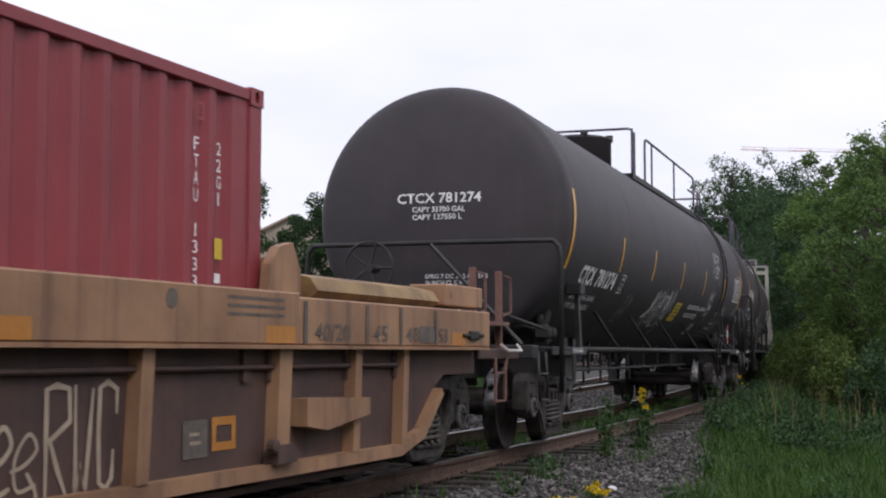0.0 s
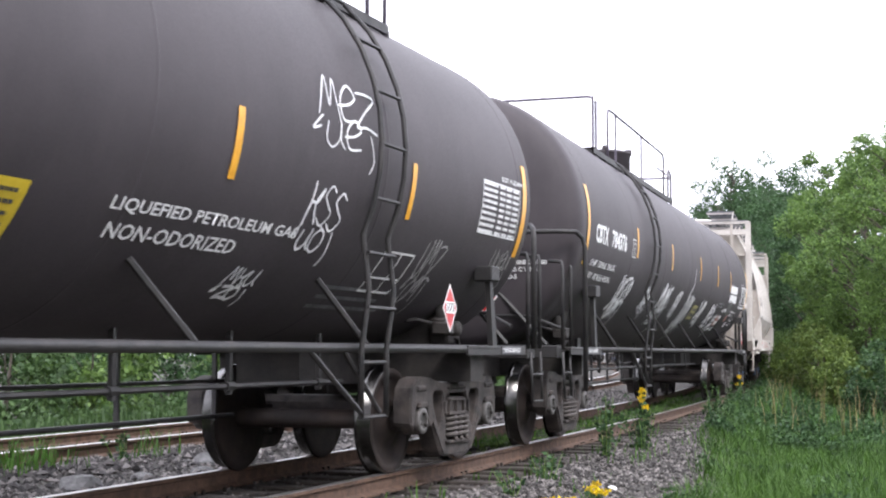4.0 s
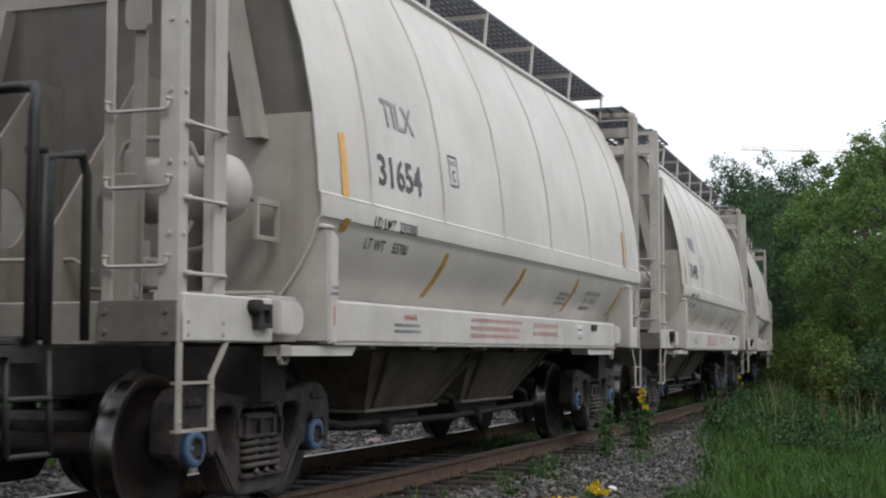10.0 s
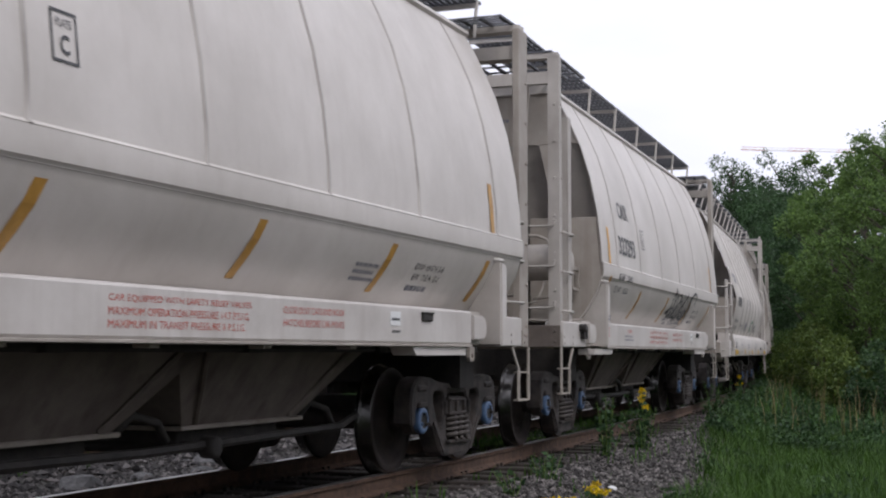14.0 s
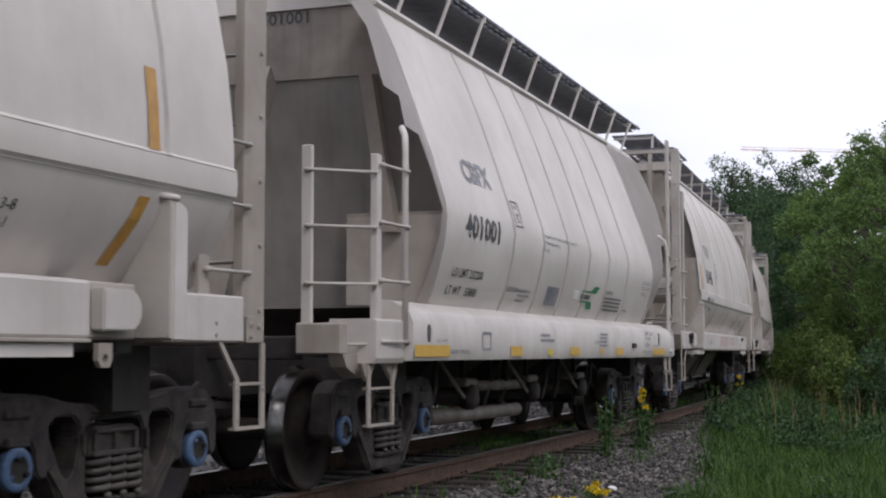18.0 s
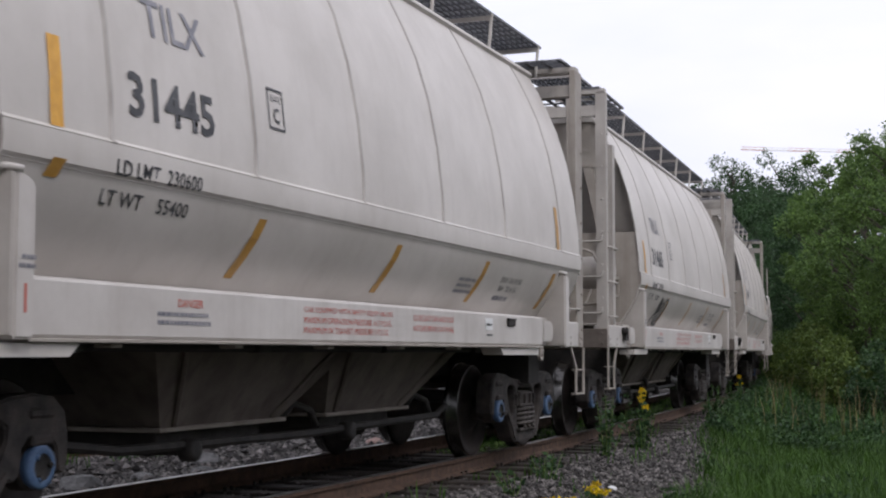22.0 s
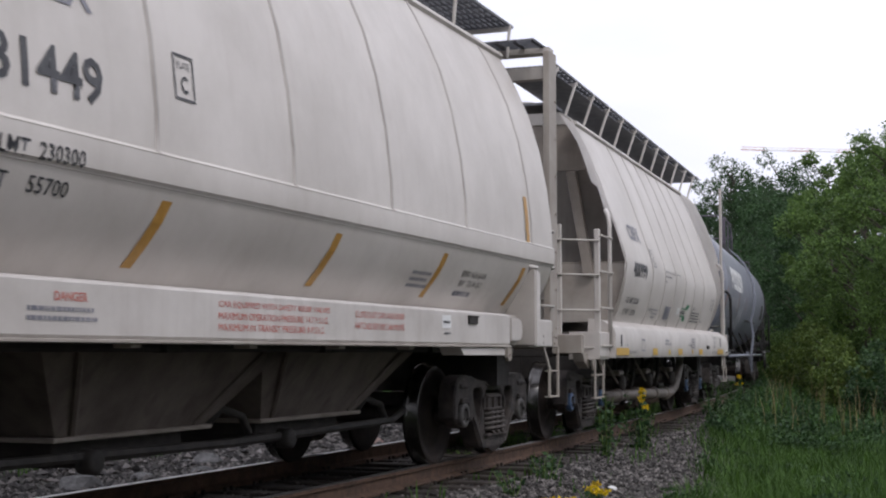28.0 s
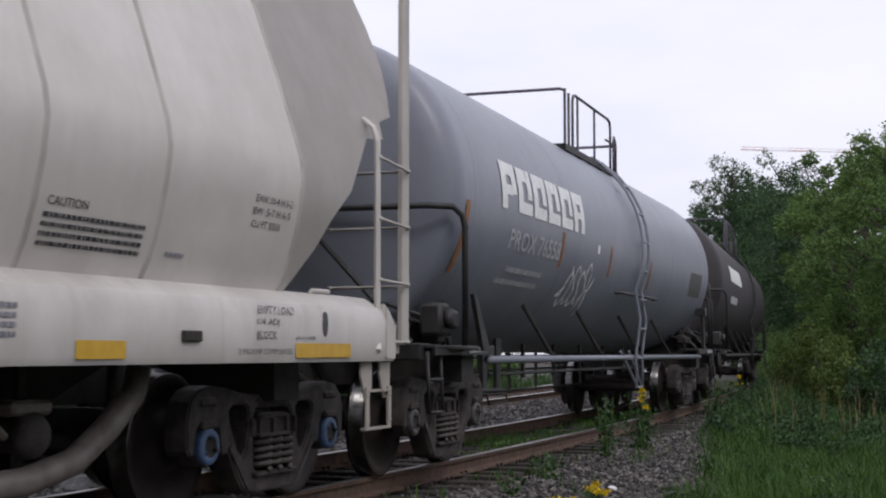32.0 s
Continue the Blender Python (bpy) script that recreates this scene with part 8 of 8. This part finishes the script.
def blades(name, label, spots, mat, width, bend, seed, kind="stuff", category="grass"):
    """Grass: narrow two-part blades that lean and bend; spots of (x, y, z, height)."""
    rng = np.random.default_rng(seed)
    p = np.array(spots)
    n = len(p)
    h = p[:, 3:4]
    a = rng.uniform(0, 6.283, n)
    side = np.stack([np.cos(a), np.sin(a), np.zeros(n)], 1) * width * rng.uniform(0.6, 1.3, n)[:, None]
    lean = np.stack([np.cos(a + 1.6), np.sin(a + 1.6), np.zeros(n)], 1) * h * bend * rng.uniform(0.2, 1.2, n)[:, None]
    up = np.array([0, 0, 1.0])
    base = p[:, :3]
    v = np.stack([base - side, base + side, base + lean * 0.35 + up * h * 0.6 + side * 0.8, base + lean * 0.35 + up * h * 0.6 - side * 0.8, base + lean + up * h], 1).reshape(-1, 3)
    k = np.arange(n, dtype=np.int32)[:, None] * 5
    idx = np.concatenate([k + np.array([[0, 1, 2, 3]]), k + np.array([[3, 2, 4]])], 1).ravel()
    me = bpy.data.meshes.new(name)
    me.vertices.add(5 * n)
    me.vertices.foreach_set("co", v.ravel())
    me.loops.add(7 * n)
    me.loops.foreach_set("vertex_index", idx.astype(np.int32))
    me.polygons.add(2 * n)
    st = (np.arange(n)[:, None] * 7 + np.array([[0, 4]])).ravel()
    me.polygons.foreach_set("loop_start", st.astype(np.int32))
    me.update()
    me.validate()
    me.materials.append(mat)
    return tagged(new(name, me), label, category, kind=kind)


def strew(n, o0, o1, s0, s1, h0, h1, seed, clump=0.0, edge=None):
    rnd = random.Random(seed)
    out = []
    while len(out) < n:
        s = s0 + (s1 - s0) * rnd.random() ** 1.7
        o = rnd.uniform(o0, o1)
        x, y, z = ground_at(o, s)
        c = noise.noise((x * 0.9, y * 0.9, 7.0 + seed))
        if c < clump - 0.35 * rnd.random():
            continue
        if edge and o < edge(s) + 0.35 * noise.noise((s * 1.3, 0, seed)) + rnd.uniform(-0.2, 0.2):
            continue
        out.append((x, y, z - 0.02, rnd.uniform(h0, h1) * (0.7 + 0.5 * (c + 0.5))))
    return out


def cover(name, label, n, o0, o1, s0, s1, h, mat, size, seed, edge=None):
    """Low broad-leaved weeds: small leaves in mounds close to the ground."""
    rnd = random.Random(seed)
    out = []
    while len(out) < n:
        s = s0 + (s1 - s0) * rnd.random() ** 1.4
        o = rnd.uniform(o0, o1)
        x, y, z = ground_at(o, s)
        c = noise.noise((x * 1.1, y * 1.1, 3.0 + seed))
        if c < -0.05 or (edge and o < edge(s) + 0.5 * noise.noise((s, 1, seed))):
            continue
        hh = h * (0.3 + 1.2 * max(c, 0))
        out.append((x, y, z + hh * rnd.random() ** 0.6, rnd.uniform(-1, 1), rnd.uniform(-1, 1), 1.0))
    return tagged(new(name, leaf_mesh(name, np.array(out), mat, size, seed, -0.1)), label, "weeds", kind="stuff")


EDGE = lambda s: 2.95 - 0.15 * min(max(0, s - 14.8), 5.7) - 0.09 * min(max(0, s - 21.5), 8.0) - 0.03 * max(0, s - 29.5)
blades("lawn_grass", "bright green uncut grass beside the ballast", strew(95000, 1.2, 9.0, 10.5, 40, 0.10, 0.34, 3, -0.3, EDGE), LAWN, 0.006, 0.75, 31)
blades("near_grass", "uncut green grass behind the viewpoint", strew(30000, 3.2, 12.0, -14, 10.5, 0.08, 0.27, 13, -0.3), LAWN, 0.011, 0.5, 36)
cover("weed_cover", "dark green low weeds between grass and trees", 26000, 1.0, 7.5, 23, 62, 0.5, LEAF_D, 0.075, 41, lambda s: EDGE(s) + 0.2 - 0.02 * max(0, s - 30))
cover("lawn_weeds", "low dark leafy weeds scattered in the grass", 16000, 1.8, 8.0, 13, 38, 0.24, LEAF_D, 0.05, 45, lambda s: EDGE(s) - 0.1)
cover("path_weeds", "dark leafy weeds creeping over the ballast edge", 30000, 0.95, 4.6, 21.0, 42, 0.42, LEAF_D, 0.055, 47, lambda s: EDGE(s) - 0.05)
cover("verge_weeds", "leafy green weeds beyond the second track", 26000, -13.0, -7.0, 8, 55, 0.9, VERGE, 0.09, 42)
cover("track_creeper", "small green creeping weeds between the rails", 2600, -0.6, 0.7, 16, 34, 0.12, LEAF_M, 0.05, 43)
blades("tall_grass", "tall rank grass and weeds by the trees", strew(3500, 1.0, 8.0, 26, 70, 0.25, 0.6, 5, -0.1, lambda s: EDGE(s) + 0.5), GRASS, 0.012, 0.5, 32)
blades("dry_grass", "dry straw-coloured grass stalks among the weeds", strew(420, 1.6, 7.0, 24, 60, 0.5, 1.15, 6, 0.0, lambda s: EDGE(s) + 0.6), STRAW, 0.007, 0.35, 33)
blades("verge_grass", "green grass verge beyond the second track", strew(30000, -13.0, -6.7, 8, 60, 0.15, 0.5, 8, -0.3), VERGE, 0.012, 0.5, 34)
blades("track_weeds", "thin weeds growing between the rails", strew(2600, -0.7, 0.7, 17, 60, 0.08, 0.22, 9, 0.05) + strew(700, -3.9, -3.2, 9, 14.5, 0.15, 0.45, 10, 0.1) + strew(260, 1.0, 2.2, 9.5, 30, 0.06, 0.2, 12, 0.2), GRASS, 0.008, 0.6, 35)


def weed(o, s, h, seed, flower=True, mat=None):
    """A tall ragged weed: stalks with narrow leaves and, on some, bunches of small yellow flowers."""
    rnd, rng = random.Random(seed), np.random.default_rng(seed)
    x, y, z = ground_at(o, s)
    ob = thing("wild_flower" if flower else "weed", "tall green weed with small yellow flower heads in the ballast" if flower else "ragged grey-green weed growing in the ballast", "plant", "weeds in the ballast")
    ob.location = (x, y, z)
    st, lf, pt = B(), [], []
    for k in range(rnd.randint(5, 8)):
        a, r = rnd.uniform(0, 6.28), rnd.uniform(0.02, 0.16)
        hh = h * rnd.uniform(0.65, 1.0)
        tip = Vector((math.cos(a) * r * 1.5, math.sin(a) * r * 1.5, hh))
        base = Vector((math.cos(a) * r * 0.4, math.sin(a) * r * 0.4, -0.03))
        tube(st, [base, base.lerp(tip, 0.5) + Vector((0.01, 0, 0)), tip], [0.006, 0.005, 0.003], 4)
        for j in range(int(26 * h / 0.7)):
            f = rnd.uniform(0.08, 0.97)
            q = base.lerp(tip, f)
            b = rnd.uniform(0, 6.28)
            lf.append((q.x + math.cos(b) * 0.03, q.y + math.sin(b) * 0.03, q.z, math.cos(b) * 1.5, math.sin(b) * 1.5, 0.5))
        if flower:
            for j in range(30 if k < 4 else 0):
                b, rr = rnd.uniform(0, 6.28), rnd.uniform(0, 0.055)
                pt.append((tip.x + math.cos(b) * rr, tip.y + math.sin(b) * rr, tip.z + rnd.uniform(-0.03, 0.02), math.cos(b), math.sin(b), 1.5))
    tagged(part("stem_cluster", st, mat or LEAF_M, ob), kind="stuff")
    part("foliage", leaf_mesh("foliage", np.array(lf), mat or LEAF_D, 0.055, seed), None, ob)
    if flower:
        tagged(part("blossom", leaf_mesh("blossom", np.array(pt), PETAL, 0.036, seed, -0.6), None, ob), kind="stuff")


for i, (o, s, h, fl) in enumerate(((1.72, 17.3, 0.80, True), (1.60, 17.5, 0.55, False), (1.64, 15.6, 0.74, False), (1.70, 12.9, 0.30, False), (1.55, 13.2, 0.26, False), (1.8, 11.5, 0.26, False), (2.3, 12.2, 0.14, True), (2.23, 11.2, 0.13, True), (1.25, 27.5, 0.75, False), (1.3, 30.5, 0.7, False), (1.2, 34.0, 0.7, True), (1.5, 25.0, 0.45, False), (-3.4, 13.4, 0.35, False), (-3.3, 24.0, 0.4, False), (0.35, 20.5, 0.2, False), (0.3, 22.0, 0.2, False))):
    weed(o, s, h, 300 + i, fl)


# ---- far things ----
def house(x, y, turn, w, d, eave, ridge):
    """A house on the rise beyond the trees: walls, gabled roof, windows."""
    ob = thing("house", "distant tan house with a pale gabled roof among trees", "house", "houses beyond the trees")
    ob.matrix_world = pose(x, y, -0.6, 0, 0, turn)
    bm = B()
    prism(bm, [(-w / 2, 0), (w / 2, 0), (w / 2, eave), (0, ridge - 0.15), (-w / 2, eave)], -d / 2, d / 2)
    part("wall", bm, STUCCO, ob)
    for sx in (1, -1):
        bm = B()
        slab_pts = [(0, ridge), (sx * (w / 2 + 0.4), eave - 0.25), (sx * (w / 2 + 0.4), eave - 0.4), (0, ridge - 0.15)]
        prism(bm, slab_pts, -d / 2 - 0.4, d / 2 + 0.4)
        part("roof", bm, ROOF, ob)
    for k in range(3):
        for z in (1.0, 4.0, 7.0):
            bm = B()
            box(bm, -w / 2 + 1.0 + k * w / 3, -w / 2 + 2.2 + k * w / 3, -d / 2 - 0.05, -d / 2 + 0.02, z, z + 1.4)
            part("window", bm, GLASSY, ob)


STUCCO = surface("tan_stucco", (0.36, 0.30, 0.24), (0.42, 0.36, 0.29), 0.9, scale=2, bump=0.1)
ROOF = surface("pale_brown_shingles", (0.34, 0.26, 0.20), (0.42, 0.33, 0.26), 0.9, scale=3, bump=0.2)
GLASSY = surface("dark_window_glass", (0.02, 0.025, 0.03), (0.03, 0.035, 0.04), 0.1, scale=2, bump=0.0)
house(-46.0, 89.5, 20, 11, 9, 8.6, 11.2)
house(-40.5, 92.0, 24, 9, 9, 8.4, 10.9)


def crane():
    """The jib of a tower crane, red and white lattice, far beyond the trees."""
    ob = thing("tower_crane", "distant tower crane with a red and white lattice jib", "crane")
    ob.matrix_world = pose(-58.1, 360.0, 0, 0, 0, 0)
    for j in range(6):
        bm = B()
        x0, x1 = j * 6.0, j * 6.0 + 6.0
        for zz, yy in ((0, -0.4), (0, 0.4), (0.75, 0)):
            tube(bm, [(x0, yy, zz), (x1, yy, zz)], 0.05, 5)
        for k in range(4):
            a = x0 + k * 1.5
            for yy in (-0.4, 0.4):
                tube(bm, [(a, yy, 0), (a + 0.75, 0, 0.75), (a + 1.5, yy, 0)], 0.03, 4)
        seg = part("jib_section", bm, (CRANE_R, CRANE_W)[j % 2], ob)
        seg.matrix_local = pose(0, 0, 53.4, 0, 4.5, 0)
    bm = B()
    for a, b in ((-1, -1), (1, -1), (1, 1), (-1, 1)):
        tube(bm, [(41 + a, b, -1), (41 + a, b, 50)], 0.16, 5)
    part("mast", bm, CRANE_R, ob)
    return ob


CRANE_R = surface("red_crane_paint", (0.45, 0.12, 0.07), (0.52, 0.17, 0.10), 0.6, scale=2, bump=0.0)
CRANE_W = surface("white_crane_paint", (0.70, 0.68, 0.66), (0.78, 0.76, 0.74), 0.6, scale=2, bump=0.0)
crane()


# ---- the train ----
CARS = []          # (car, its place along the train, truck places)
PITCH, FIRST = 12.85, 51.8


def couple(car, c, trucks):
    CARS.append((car, c, trucks))
    return car


couple(well_car(), 0.0, (-6.0, 11.6))
couple(container(), 0.0, (-6.0, 11.6))
couple(tank_a(), 0.0, (15.2, 30.05))
couple(tank_c(), 0.0, (33.97, 49.81))
couple(hopper("31654", "TILX", "cream covered hopper with a faded dark road number", ("230300", "55700"), FADED), 51.56, HT)
couple(hopper("31493", "IARX", "cream covered hopper with violet marks and blue bearing caps", ("230000", "56000"), VIOLET), 64.66, HT)
couple(hopper("323293", "CAIX", "cream covered hopper with a black spray tag on its side", ("230400", "55600"), BLACK, 1), 77.5, HT)
couple(hopper_deep("401001", "cream covered hopper with a deep white sill", ("232200", "53800")), 90.35, HT)
couple(hopper("31445", "TILX", "cream covered hopper with clean curved sides", ("230600", "55400"), FADED), 103.2, HT)
couple(hopper("31465", "TILX", "cream covered hopper with a dark smudged tag", ("230300", "55700"), FADED, 2), 116.05, HT)
couple(hopper("31449", "TILX", "cream covered hopper with grey bearing caps", ("230300", "55700"), FADED), 128.9, HT)
couple(hopper_deep("400999", "cream covered hopper with a deep white sill and long pipe", ("232200", "53700")), 141.75, HT)
couple(tank_grey(), 154.6, (1.62, 14.75))
couple(tank_last(), 171.2, (1.62, 16.7))


def car_pose(c, trucks, t):
    a, b = (rail_point(c + y - gone(t)) for y in trucks)
    turn = math.degrees(math.atan2(-(b[0] - a[0]), b[1] - a[1]))
    return pose(a[0], a[1], 0, 0, 0, turn) @ pose(0, -trucks[0], 0)


def motions():
    for car, c, trucks in CARS:
        walk(car, [(t, car_pose(c, trucks, t)) for t in range(33)])
    times = [k * 0.16 for k in range(200)] + [32.0]
    turns = [math.degrees(gone(t) / WR) for t in times]
    for ws, y in ROLLING:
        walk(ws, [(t, pose(0, y, WR, a)) for t, a in zip(times, turns)])


motions()
